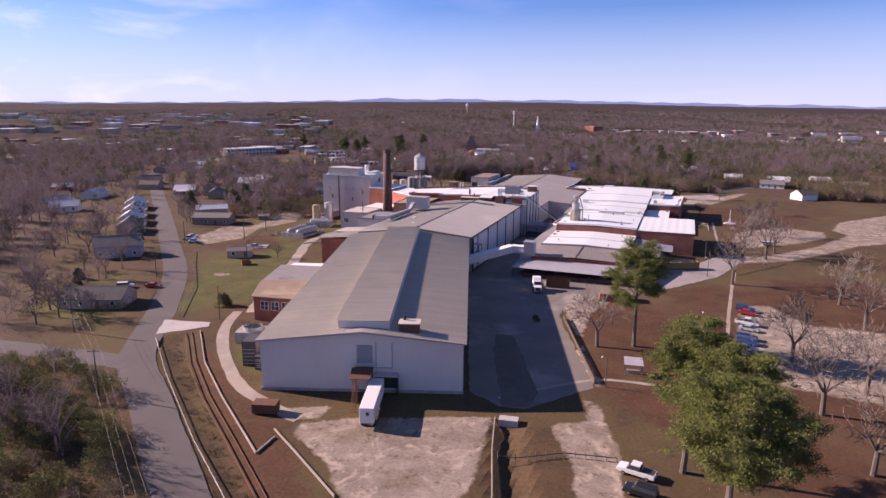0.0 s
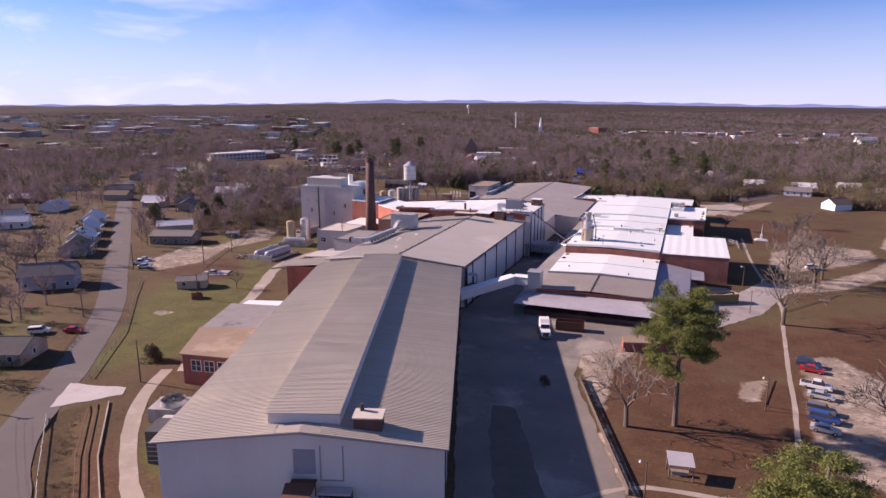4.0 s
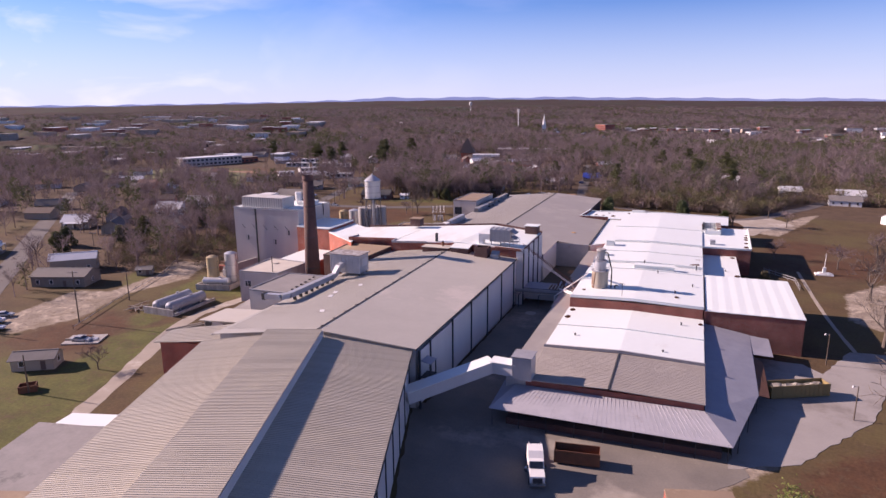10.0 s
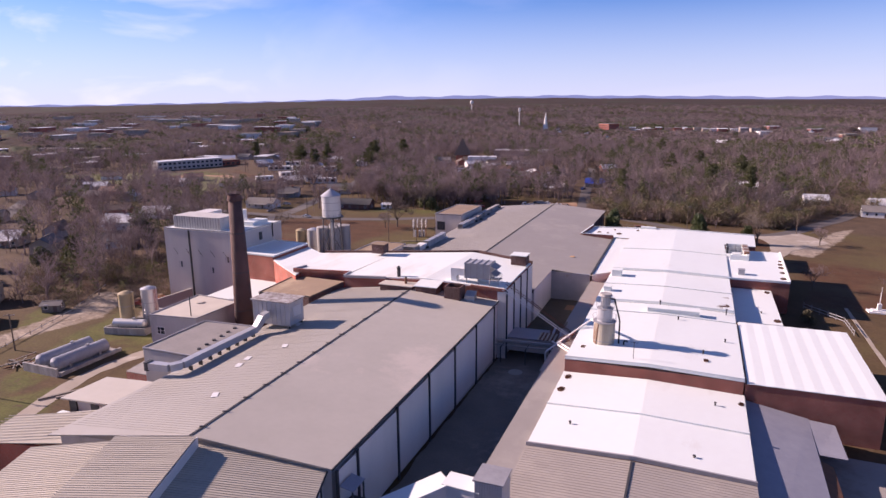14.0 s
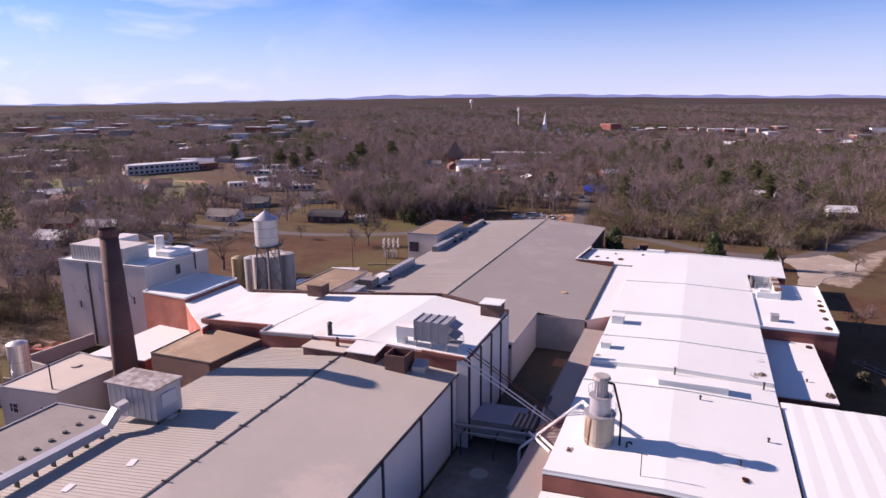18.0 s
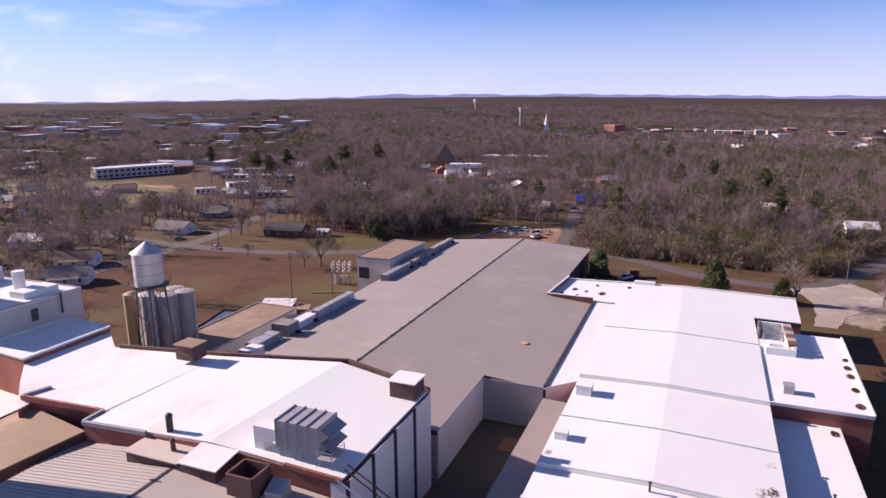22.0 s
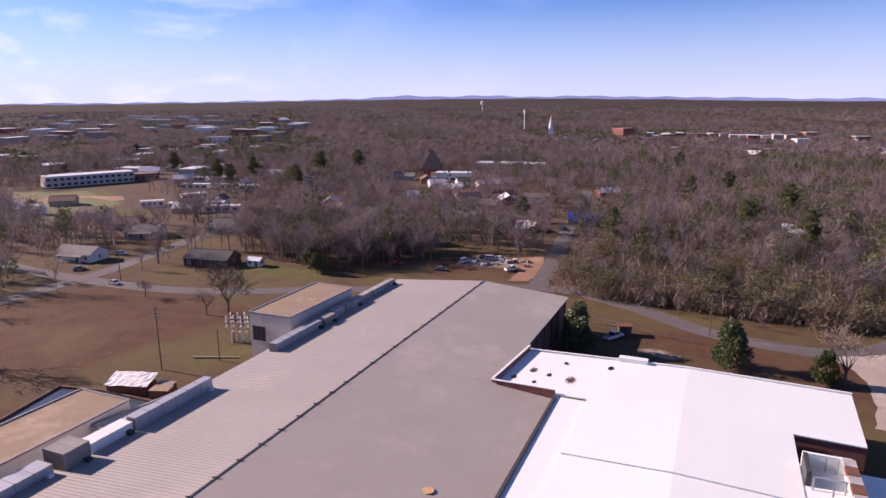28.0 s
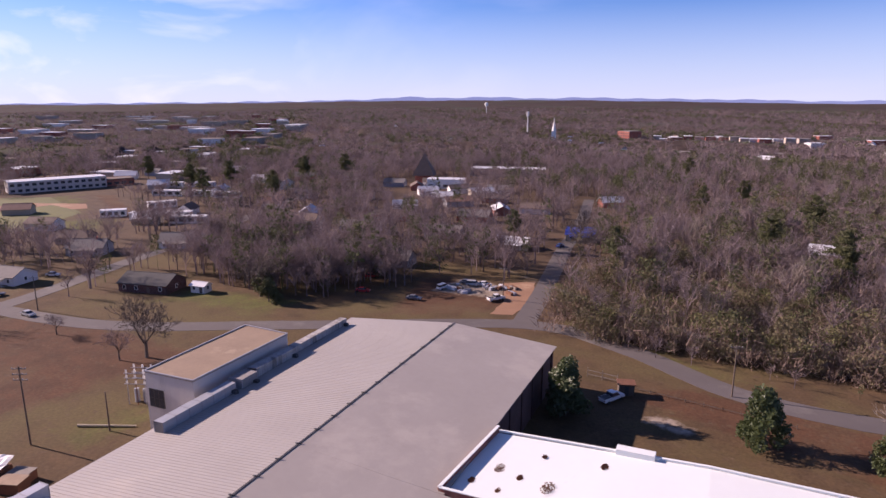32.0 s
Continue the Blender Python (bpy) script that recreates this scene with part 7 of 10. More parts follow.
SHAPES = {
    "car": (4.6, 1.78, [(-2.3, 0.3), (2.3, 0.3), (2.3, 0.62), (2.1, 0.80), (0.95, 0.95), (-1.7, 0.98), (-2.3, 0.90)],
            [(-1.75, 0.93), (1.1, 0.92), (0.35, 1.40), (-1.05, 1.42)]),
    "suv": (4.8, 1.9, [(-2.4, 0.35), (2.4, 0.35), (2.4, 0.75), (2.25, 0.95), (1.2, 1.08), (-2.35, 1.10)],
            [(-2.35, 1.06), (1.25, 1.05), (0.6, 1.72), (-2.2, 1.76)]),
    "pickup_truck": (5.7, 1.95, [(-2.85, 0.42), (2.85, 0.42), (2.85, 0.85), (2.7, 1.05), (1.4, 1.15), (-2.85, 1.15)],
                     [(-0.75, 1.12), (1.45, 1.12), (0.75, 1.85), (-0.6, 1.88)]),
}


def vehicle(kind, colour, x, y, turn, label, group=""):
    L, W, body, cabin = SHAPES[kind]
    t = thing(kind, label, kind.replace("_", " ") if kind != "suv" else "car", x, y, 0.05, turn, group=group)
    b = BM()
    hull(b, body, W)
    bmesh.ops.bevel(b, geom=b.edges[:], offset=0.06, segments=2, affect="EDGES")
    bd = part("body", b, paint(colour), t)
    b = BM()
    hull(b, cabin, W - 0.16, 0.14)
    cb = part("window_glass", b, GLASS_DK, t)
    top = [p for p in cabin if p[1] > 1.2]
    xs = [p[0] for p in top]
    b = BM()
    box(b, min(xs) - 0.02, max(xs) + 0.02, -W / 2 + 0.2, W / 2 - 0.2, max(p[1] for p in top) - 0.04, max(p[1] for p in top) + 0.05)
    part("roof", b, paint(colour), t)
    for xx in (-L * 0.31, L * 0.31):
        for s in (-1, 1):
            b = BM()
            tube(b, (xx, s * (W / 2 - 0.2), 0.33), (xx, s * (W / 2 + 0.02), 0.33), 0.34, n=16)
            wh_ = part("wheel", b, BLACK, t)
            b = BM()
            tube(b, (xx, s * (W / 2 + 0.0), 0.33), (xx, s * (W / 2 + 0.035), 0.33), 0.19, n=10)
            part("rim", b, CHROME, wh_)
    for s in (-1, 1):
        b = BM()
        box(b, L / 2 - 0.03, L / 2 + 0.02, s * W * 0.36 - 0.2, s * W * 0.36 + 0.2, 0.62, 0.78)
        part("headlight", b, LAMP_GL, t)
        b = BM()
        box(b, -L / 2 - 0.02, -L / 2 + 0.03, s * W * 0.4 - 0.12, s * W * 0.4 + 0.12, 0.7, 0.9)
        part("tail_light", b, RED_LAMP, t)
    for xx in (-L / 2 - 0.05, L / 2 - 0.05):
        b = BM()
        box(b, xx, xx + 0.12, -W / 2 + 0.08, W / 2 - 0.08, 0.38, 0.55)
        part("bumper", b, CHROME if kind == "pickup_truck" else paint(colour), t)
    if kind == "pickup_truck":
        b = BM()
        box(b, -2.7, -0.85, -W / 2 + 0.14, W / 2 - 0.14, 1.12, 1.17)
        part("cargo_bed", b, STEEL_DK, t)
    return t


WHT, BLK, RED_, SIL, BLU, NAV, GRY = (0.75, 0.75, 0.74), (0.02, 0.02, 0.022), (0.42, 0.02, 0.025), (0.42, 0.43, 0.44), (0.03, 0.08, 0.28), (0.03, 0.05, 0.12), (0.16, 0.16, 0.17)
vehicle("pickup_truck", WHT, -3.3, 97.2, 172, "white pickup truck parked on the sandy drive")
vehicle("suv", BLK, -2.0, 92.2, 172, "black car parked on the sandy drive")
LOT = [("suv", NAV, 11.8, 191.6), ("car", RED_, 12.3, 188.6), ("pickup_truck", WHT, 12.2, 179.4), ("car", SIL, 12.6, 174.8), ("suv", GRY, 12.0, 168.0), ("suv", BLU, 12.2, 164.6), ("car", SIL, 12.0, 160.2)]
for k, c, x, y in LOT:
    nm = {WHT: "white", NAV: "navy", RED_: "bright red", SIL: "silver", GRY: "dark gray", BLU: "blue"}[c]
    vehicle(k, c, x, y, -8, "%s %s parked in the gravel lot" % (nm, k.replace("_", " ")), "cars in the gravel lot")
for i, (k, c, x, y, a) in enumerate((("pickup_truck", WHT, -72.2, 417.0, 62), ("suv", WHT, 20.6, 288.5, 10), ("car", SIL, -197.4, 197.7, 40), ("car", WHT, -189, 190.5, 30), ("pickup_truck", WHT, -195, 193.5, 30), ("car", SIL, -161, 194.2, 20),
                                     ("car", RED_, -151, 137.5, 20), ("suv", WHT, -158.0, 133.5, 40), ("pickup_truck", WHT, -118.5, 466.2, 60), ("suv", WHT, -138.2, 469.4, 80), ("car", RED_, -158.5, 454.5, 20), ("car", GRY, -140.4, 455.2, 10),
                                     ("car", SIL, -226.5, 392.0, 0), ("car", WHT, -262.0, 420.0, 20), ("car", BLU, -124.5, 545.0, 80), ("suv", SIL, -131, 477.0, 15), ("car", GRY, -134, 478.0, 15), ("car", WHT, -128, 478.5, 10), ("car", RED_, -166, 470, 40), ("car", BLK, -240, 205, 30), ("car", SIL, -208, 176, 30), ("car", WHT, -286, 452, 30), ("car", GRY, -254, 398, 60))):
    nm = {WHT: "white", RED_: "red", SIL: "silver", GRY: "gray", BLU: "blue", BLK: "black"}[c]
    vehicle(k, c, x, y, a, "%s %s parked on open ground" % (nm, k.replace("_", " ")), "scattered parked cars")

semi = thing("semi_tractor", "white semi truck tractor parked in the yard", "truck", -45.4, 186.0, 0.04, -68)
b_ = BM()
hull(b_, [(0.2, 0.9), (3.6, 0.9), (3.6, 1.5), (3.4, 1.85), (1.6, 2.1), (1.6, 2.1), (1.1, 3.0), (0.2, 3.1)][:5] + [(1.1, 3.0), (0.2, 3.1)], 2.2)
part("hood", b_, WHITE_PAINT, semi)
b_ = BM()
hull(b_, [(-2.4, 0.95), (0.5, 0.95), (0.5, 3.0), (-0.6, 3.75), (-2.4, 3.9)], 2.45, 0.08)
part("sleeper_cab", b_, WHITE_PAINT, semi)
b_ = BM()
hull(b_, [(1.62, 2.12), (1.68, 2.16), (1.2, 2.98), (1.14, 2.94)], 1.95)
part("windshield", b_, GLASS_DK, semi)
b_ = BM()
box(b_, 3.6, 3.66, -0.7, 0.7, 0.95, 1.75)
part("grille", b_, STEEL_DK, semi)
b_ = BM()
box(b_, -5.0, 3.4, -0.45, 0.45, 0.65, 0.95)
part("chassis", b_, STEEL_DK, semi)
for s in (-1, 1):
    for xx in (2.6, -3.1, -4.3):
        b_ = BM()
        tube(b_, (xx, s * 0.75, 0.52), (xx, s * 1.22, 0.52), 0.52, n=18)
        part("wheel", b_, BLACK, semi)
    b_ = BM()
    tube(b_, (-0.9, s * 1.35, 0.6), (-0.3, s * 1.35, 0.6), 0.33, n=14)
    part("fuel_tank", b_, CHROME, semi)
    b_ = BM()
    tube(b_, (-2.5, s * 0.9, 1.0), (-2.5, s * 0.9, 4.1), 0.08, n=8)
    part("exhaust_stack", b_, CHROME, semi)
    b_ = BM()
    box(b_, 1.1, 1.3, s * 1.35 - 0.1, s * 1.35 + 0.1, 1.9, 2.5)
    part("mirror", b_, STEEL_DK, semi)
    b_ = BM()
    box(b_, 3.6, 3.68, s * 0.9 - 0.14, s * 0.9 + 0.14, 1.0, 1.3)
    part("headlight", b_, LAMP_GL, semi)
b_ = BM()
box(b_, 3.6, 3.8, -1.15, 1.15, 0.45, 0.85)
part("bumper", b_, CHROME, semi)

# ---- houses ----
SHINGLE_G = mat("gray shingles", (0.21, 0.19, 0.175), (0.155, 0.14, 0.13), rough=0.9, scale=0.4, fine=3)
SHINGLE_D = mat("dark shingles", (0.085, 0.082, 0.080), (0.06, 0.058, 0.057), rough=0.9, scale=0.4, fine=3)
SHINGLE_B = mat("brown shingles", (0.17, 0.125, 0.10), (0.125, 0.09, 0.075), rough=0.9, scale=0.4, fine=3)
SHINGLE_W = mat("pale metal roof", (0.66, 0.66, 0.67), (0.56, 0.56, 0.57), rough=0.5, scale=0.4, fine=2, bump=0.03)
SHINGLE_R = mat("rusty tin roof", (0.34, 0.20, 0.14), (0.25, 0.14, 0.10), rough=0.8, scale=0.5, fine=2)
TARP = mat("blue tarpaulin", (0.05, 0.09, 0.42), (0.04, 0.07, 0.33), rough=0.4, scale=0.8, fine=2)
SIDING_T = mat("tan siding", (0.42, 0.36, 0.28), (0.36, 0.30, 0.24), rough=0.7, scale=0.4, fine=3)
SIDING_G = mat("gray siding", (0.33, 0.33, 0.345), (0.27, 0.27, 0.285), rough=0.7, scale=0.4, fine=3)
HOUSES = []


def house(x, y, turn, L, W, h, rise, roof, wall, label, porch=False, chimney=False, detail=True, group=""):
    """A gabled house: walls, gables, two roof slopes, windows, door, porch, chimney."""
    HOUSES.append((x, y, max(L, W) / 2 + 3))
    z0 = float(land(np.array(x), np.array(y)))
    t = thing("house", label, "house", x, y, z0, turn, group=group)
    b = BM()
    box(b, -L / 2, L / 2, -W / 2, W / 2, -0.2, h)
    for s in (-1, 1):
        v = [b.verts.new(q) for q in ((s * L / 2, -W / 2, h), (s * L / 2, W / 2, h), (s * L / 2, 0, h + rise), (s * (L / 2 - 0.15), -W / 2, h), (s * (L / 2 - 0.15), W / 2, h), (s * (L / 2 - 0.15), 0, h + rise))]
        b.faces.new(v[:3])
        b.faces.new(v[3:][::-1])
        b.faces.new((v[0], v[3], v[5], v[2]))
        b.faces.new((v[1], v[2], v[5], v[4]))
    part("wall", b, wall, t)
    ov, k = 0.45, rise / (W / 2)
    for s in (-1, 1):
        b = BM()
        sheet(b, [(-L / 2 - ov, s * (W / 2 + ov), h - ov * k + 0.12), (L / 2 + ov, s * (W / 2 + ov), h - ov * k + 0.12), (L / 2 + ov, 0, h + rise + 0.12), (-L / 2 - ov, 0, h + rise + 0.12)], 0.14)
        part("roof_slope", b, roof, t)
    b = BM()
    beam(b, (-L / 2 - ov, 0, h + rise + 0.14), (L / 2 + ov, 0, h + rise + 0.14), 0.3, 0.08)
    part("ridge_cap", b, roof, t)
    if detail:
        fh = lambda u, v: Vector((u, v))
        n_ = max(2, int(L / 3.6))
        for s in (-1, 1):
            for i in range(n_):
                u = -L / 2 + L * (i + 0.5) / n_
                if s < 0 and i == n_ // 2:
                    b = BM()
                    box(b, u - 0.5, u + 0.5, -W / 2 - 0.06, -W / 2, 0.1, 2.1)
                    part("door", b, SHINGLE_B, t)
                else:
                    window_unit(t, fh, u, s * W / 2, 0.95, 1.15, 1.35, "u", s, 1, 1)
        for s in (-1, 1):
            window_unit(t, fh, s * L / 2, 0, 0.95, 1.1, 1.35, "v", s, 1, 1)
    if porch:
        b = BM()
        sheet(b, [(-L * 0.35, -W / 2 - 2.2, h - 0.55), (L * 0.35, -W / 2 - 2.2, h - 0.55), (L * 0.35, -W / 2, h - 0.05), (-L * 0.35, -W / 2, h - 0.05)], 0.12)
        part("porch_roof", b, roof, t)
        for u in (-L * 0.33, 0, L * 0.33):
            b = BM()
            box(b, u - 0.07, u + 0.07, -W / 2 - 2.1, -W / 2 - 1.96, 0, h - 0.6)
            part("porch_post", b, WHITE_PAINT, t)
        b = BM()
        box(b, -L * 0.35, L * 0.35, -W / 2 - 2.2, -W / 2, -0.1, 0.25)
        part("porch_floor", b, WOOD_GRAY, t)
    if chimney:
        b = BM()
        box(b, L * 0.2, L * 0.2 + 0.7, -0.35, 0.35, h, h + rise + 0.9)
        part("chimney", b, BRICK, t)
    return t


ST = 42   # the street's bearing, for the houses along it
NEAR = [
    (-282, 240, ST + 90, 12, 8, 3.6, 2.6, SHINGLE_W, WHITE_PAINT, "white two-tone cottage with pale metal roof", True, True),
    (-263, 223, ST + 90, 12, 8, 3.6, 2.6, SHINGLE_W, WHITE_PAINT, "white cottage with pale metal roof beside the street", True, False),
    (-247, 209, ST + 90, 12, 8, 3.6, 2.6, SHINGLE_W, WHITE_PAINT, "white cottage with pale roof beside the street", True, True),
    (-231, 195, ST + 90, 12, 8.5, 3.6, 2.6, SHINGLE_G, SIDING_G, "gray cottage with gray shingle roof beside the street", True, False),
    (-196, 162, ST, 15, 9, 4.6, 3.0, SHINGLE_G, SIDING_G, "large gray house with shingle roof", False, True),
    (-151.5, 119.5, 26, 17, 10, 2.8, 2.2, SHINGLE_D, BRICK_TAN, "low ranch house with dark gray roof", False, False),
    (-306, 218, ST, 13, 8, 3.2, 2.4, SHINGLE_W, WHITE_PAINT, "white house with pale roof among trees", False, False),
    (-213.5, 226.5, 24, 17, 9, 3.4, 1.6, SHINGLE_G, WOOD_GRAY, "old gray plank building with patched roof", False, False),
    (-226.5, 238.5, 46, 14, 7, 4.6, 1.6, SHINGLE_W, SIDING_T, "long low building with white metal roof", False, False),
    (-300, 292, 30, 12, 9, 3.4, 2.6, SHINGLE_W, SIDING_T, "tan house with pale roof and red gable", True, False),
    (-287, 334, 20, 13, 9, 4.0, 3.0, SHINGLE_W, WHITE_PAINT, "white two storey house with pale roof", False, True),
    (-256, 306, 35, 11, 8, 3.4, 2.6, SHINGLE_G, WHITE_PAINT, "small white house behind evergreens", False, False),
    (-199.4, 244.5, 35, 4.6, 3.6, 2.1, 0.7, SHINGLE_G, WOOD_GRAY, "little gray shed with tin roof in the grass", False, False),
    (-156, 180.5, 35, 8.5, 5.0, 2.6, 1.0, SHINGLE_G, SIDING_T, "small pale storage shed on the lawn", False, False),
    (-269, 409, 12, 16, 9, 3.0, 2.2, SHINGLE_G, WHITE_PAINT, "white house with gray roof at the street corner", True, False),
    (-283, 447, 30, 14, 9, 3.2, 2.6, SHINGLE_G, SIDING_G, "gray house with dark roof along the street", True, True),
    (-262, 472, 30, 14, 9, 3.2, 2.8, SHINGLE_G, WHITE_PAINT, "white house with dark gable roof", True, False),
    (-219, 426, 15, 17, 10, 2.9, 2.4, SHINGLE_D, BRICK_DARK, "dark ranch house with gray roof at the corner", False, False),
    (-203, 431, 10, 5, 3.5, 2.4, 0.8, SHINGLE_W, WHITE_PAINT, "small white shed with bright roof", False, False),
    (-216, 534, 15, 18, 9, 3.0, 2.2, SHINGLE_G, SIDING_G, "gray ranch house under bare trees", False, False),
    (-220, 566, 15, 17, 9, 3.0, 2.2, SHINGLE_B, BRICK, "brick ranch house under bare trees", False, False),
    (-176, 541, 12, 16, 9, 3.0, 2.4, SHINGLE_G, SIDING_G, "gray roofed house under bare trees", False, True),
    (-169, 489, 10, 14, 9, 3.0, 2.6, SHINGLE_G, SIDING_G, "gray house behind bare bushes", False, False),
    (-141, 535, 8, 13, 7.5, 2.8, 1.8, SHINGLE_W, SIDING_T, "small house with white porch roof", True, False),
    (-121, 563, 10, 12, 9, 3.0, 2.6, TARP, SIDING_T, "tan house with blue tarpaulin on its roof", True, False),
    (-200, 492, 15, 13, 8, 3.0, 2.2, SHINGLE_B, WHITE_PAINT, "white house with brown roof among trees", False, False),
    (-233, 336, 40, 13, 8.5, 3.2, 2.4, SHINGLE_G, WHITE_PAINT, "white house with dark roof beside the field", True, False),
    (-252, 352, 35, 13, 8.5, 3.2, 2.4, SHINGLE_B, WHITE_PAINT, "white house with brown roof beside the field", True, False),
    (-306, 456, 30, 13, 8.5, 3.2, 2.4, SHINGLE_B, SIDING_T, "tan house with brown roof along the street", False, False),
    (34, 524, 5, 14, 8.5, 3.4, 2.6, SHINGLE_W, WHITE_PAINT, "white house in the woods", False, False),
    (4, 532, 10, 12, 8, 3.2, 2.4, SHINGLE_W, WHITE_PAINT, "white house in the woods", False, False),
    (29, 502, 0, 15, 8, 3.0, 2.2, SHINGLE_G, WHITE_PAINT, "white house with gray roof in the woods", False, False),
    (62, 540, 5, 14, 8.5, 3.2, 2.4, SHINGLE_W, WHITE_PAINT, "white house with pale roof past the woods", False, False),
    (80, 515, -5, 14, 8, 3.2, 2.4, SHINGLE_G, SIDING_T, "tan house past the woods", False, False),
    (-30, 560, 0, 12, 8, 5.2, 2.4, SHINGLE_W, WHITE_PAINT, "tall white house deep in the woods", False, False),
]
for x, y, a, L, W, h, r, rf, wl_, lab, po, chm in NEAR:
    house(x, y, a, L, W, h, r, rf, wl_, lab, po, chm)

rng = random.Random(11)
ROOFS = [(SHINGLE_G, "gray"), (SHINGLE_B, "brown"), (SHINGLE_W, "pale"), (SHINGLE_W, "pale"), (SHINGLE_R, "rusty")]
WALLS = [(WHITE_PAINT, "white"), (SIDING_T, "tan"), (SIDING_G, "gray"), (WHITE_PAINT, "white"), (BRICK, "brick")]
for cx, cy, sx, sy, cnt in ((-330, 250, 60, 60, 7), (-350, 350, 70, 60, 8), (-360, 470, 60, 70, 6), (-300, 590, 90, 60, 9), (-170, 620, 60, 50, 7), (-420, 420, 60, 60, 6), (70, 470, 40, 40, 2), (-400, 640, 110, 60, 9), (-240, 640, 60, 60, 6)):
    for _ in range(cnt):
        for _try in range(20):
            x, y = cx + rng.uniform(-sx, sx), cy + rng.uniform(-sy, sy)
            if all(math.hypot(x - hx, y - hy) > 19 for hx, hy, _r in HOUSES):
                break
        rf, rn = rng.choice(ROOFS)
        wl_, wn_ = rng.choice(WALLS)
        house(x, y, rng.choice((30, 120, 42, 15)) + rng.uniform(-6, 6), rng.uniform(11, 16), rng.uniform(7.5, 9.5), rng.uniform(2.9, 3.6), rng.uniform(2.0, 2.8), rf, wl_, "%s house with %s roof among bare trees" % (wn_, rn), detail=False, group="neighbourhood houses")

# ---- church, school, town ----
TOWN = []


def flat_block(x, y, turn, L, W, H, wall, roof, label, category="building", windows=0, name="commercial_building", group=""):
    TOWN.append((x, y, max(L, W) / 2 + 6))
    z0 = float(land(np.array(x), np.array(y)))
    t = thing(name, label, category, x, y, z0, turn, group=group)
    b = BM()
    box(b, -L / 2, L / 2, -W / 2, W / 2, -1, H)
    part("wall", b, wall, t)
    b = BM()
    box(b, -L / 2 - 0.2, L / 2 + 0.2, -W / 2 - 0.2, W / 2 + 0.2, H, H + 0.4)
    part("roof", b, roof, t)
    if windows:
        floors = max(1, int(H / 3.6))
        for j in range(floors):
            for i in range(windows):
                b = BM()
                u = -L / 2 + L * (i + 0.5) / windows
                box(b, u - L / windows * 0.3, u + L / windows * 0.3, -W / 2 - 0.08, -W / 2, 1.0 + j * 3.6, 2.7 + j * 3.6)
                part("window", b, GLASS_DK, t)
    return t


flat_block(-484, 555, 70, 58, 16, 7.4, PANEL_GRAY, SHINGLE_W, "long gray two storey school with rows of windows", "school", 14, "school")
flat_block(-474, 590, 70, 24, 14, 4.5, BRICK, SHINGLE_B, "low brick school wing", "school", 5, "school")
for x, y, a, L in ((-330, 509, 35, 17), (-318, 517, 35, 14), (-303, 511, 30, 18), (-355, 537, 60, 15), (-392, 571, 20, 20), (-372, 580, 20, 16), (-352, 583, 20, 16), (-352, 505, 50, 12), (-428, 600, 20, 22), (-408, 612, 20, 18)):
    flat_block(x, y, a, L, 5.5, 3.2, WHITE_PAINT, SHINGLE_W, "long white trailer home with pale roof", "trailer home", 4, "trailer_home", "trailer homes")
church = flat_block(-254, 690, 20, 26, 12, 6, WHITE_PAINT, SHINGLE_W, "white church hall with pale roof", "church", 5, "church_hall")
flat_block(-245, 780, 15, 60, 18, 6, BRICK_TAN, SHINGLE_W, "long church annex with pale roof", "church", 0, "church_hall")
sp = thing("church", "brown pyramid roofed church tower among trees", "church", -281, 706, 0, 20)
b_ = BM()
box(b_, -6, 6, -6, 6, -0.5, 6)
part("wall", b_, BRICK, sp)
b_ = BM()
vs = [b_.verts.new(q) for q in ((-8, -8, 6), (8, -8, 6), (8, 8, 6), (-8, 8, 6), (0, 0, 22))]
b_.faces.new(vs[:4][::-1])
for i in range(4):
    b_.faces.new((vs[i], vs[(i + 1) % 4], vs[4]))
part("spire_roof", b_, SHINGLE_B, sp)
flat_block(-266, 1320, -35, 26, 24, 16, BRICK, SHINGLE_G, "tall brick building in the town centre", "building", 7, "town_block")
for i in range(14):
    flat_block(-225 + i * 15 + rng.uniform(-3, 3), 1325 + rng.uniform(-25, 40), 8, rng.uniform(11, 16), rng.uniform(14, 24), rng.uniform(7, 12), rng.choice((BRICK, BRICK_TAN, WHITE_PAINT)), rng.choice((SHINGLE_W, SHINGLE_G, MEMBRANE)), "flat roofed shop building in the town centre", "building", 0, "town_block", "town centre")
for i in range(22):
    x, y = rng.uniform(-20, 420), rng.uniform(1150, 1500)
    flat_block(x, y, rng.uniform(0, 40), rng.uniform(14, 40), rng.uniform(10, 20), rng.uniform(6, 11), rng.choice((WHITE_PAINT, BRICK, SIDING_T)), rng.choice((SHINGLE_W, SHINGLE_G)), "distant building with flat roof among trees", "building", 0, "town_block", "distant town")
stp = thing("church", "white church steeple far over the trees", "church", -345, 1190, float(land(np.array(-345.0), np.array(1190.0))), 10)
b_ = BM()
box(b_, -3, 3, -3, 3, 0, 19)
part("tower", b_, WHITE_PAINT, stp)
b_ = BM()
cyl(b_, 0, 0, 19, 38, 3.0, 0.1, n=8)
part("steeple", b_, WHITE_PAINT, stp)
PALES = (WHITE_PAINT, BRICK_TAN, SIDING_T, BRICK)
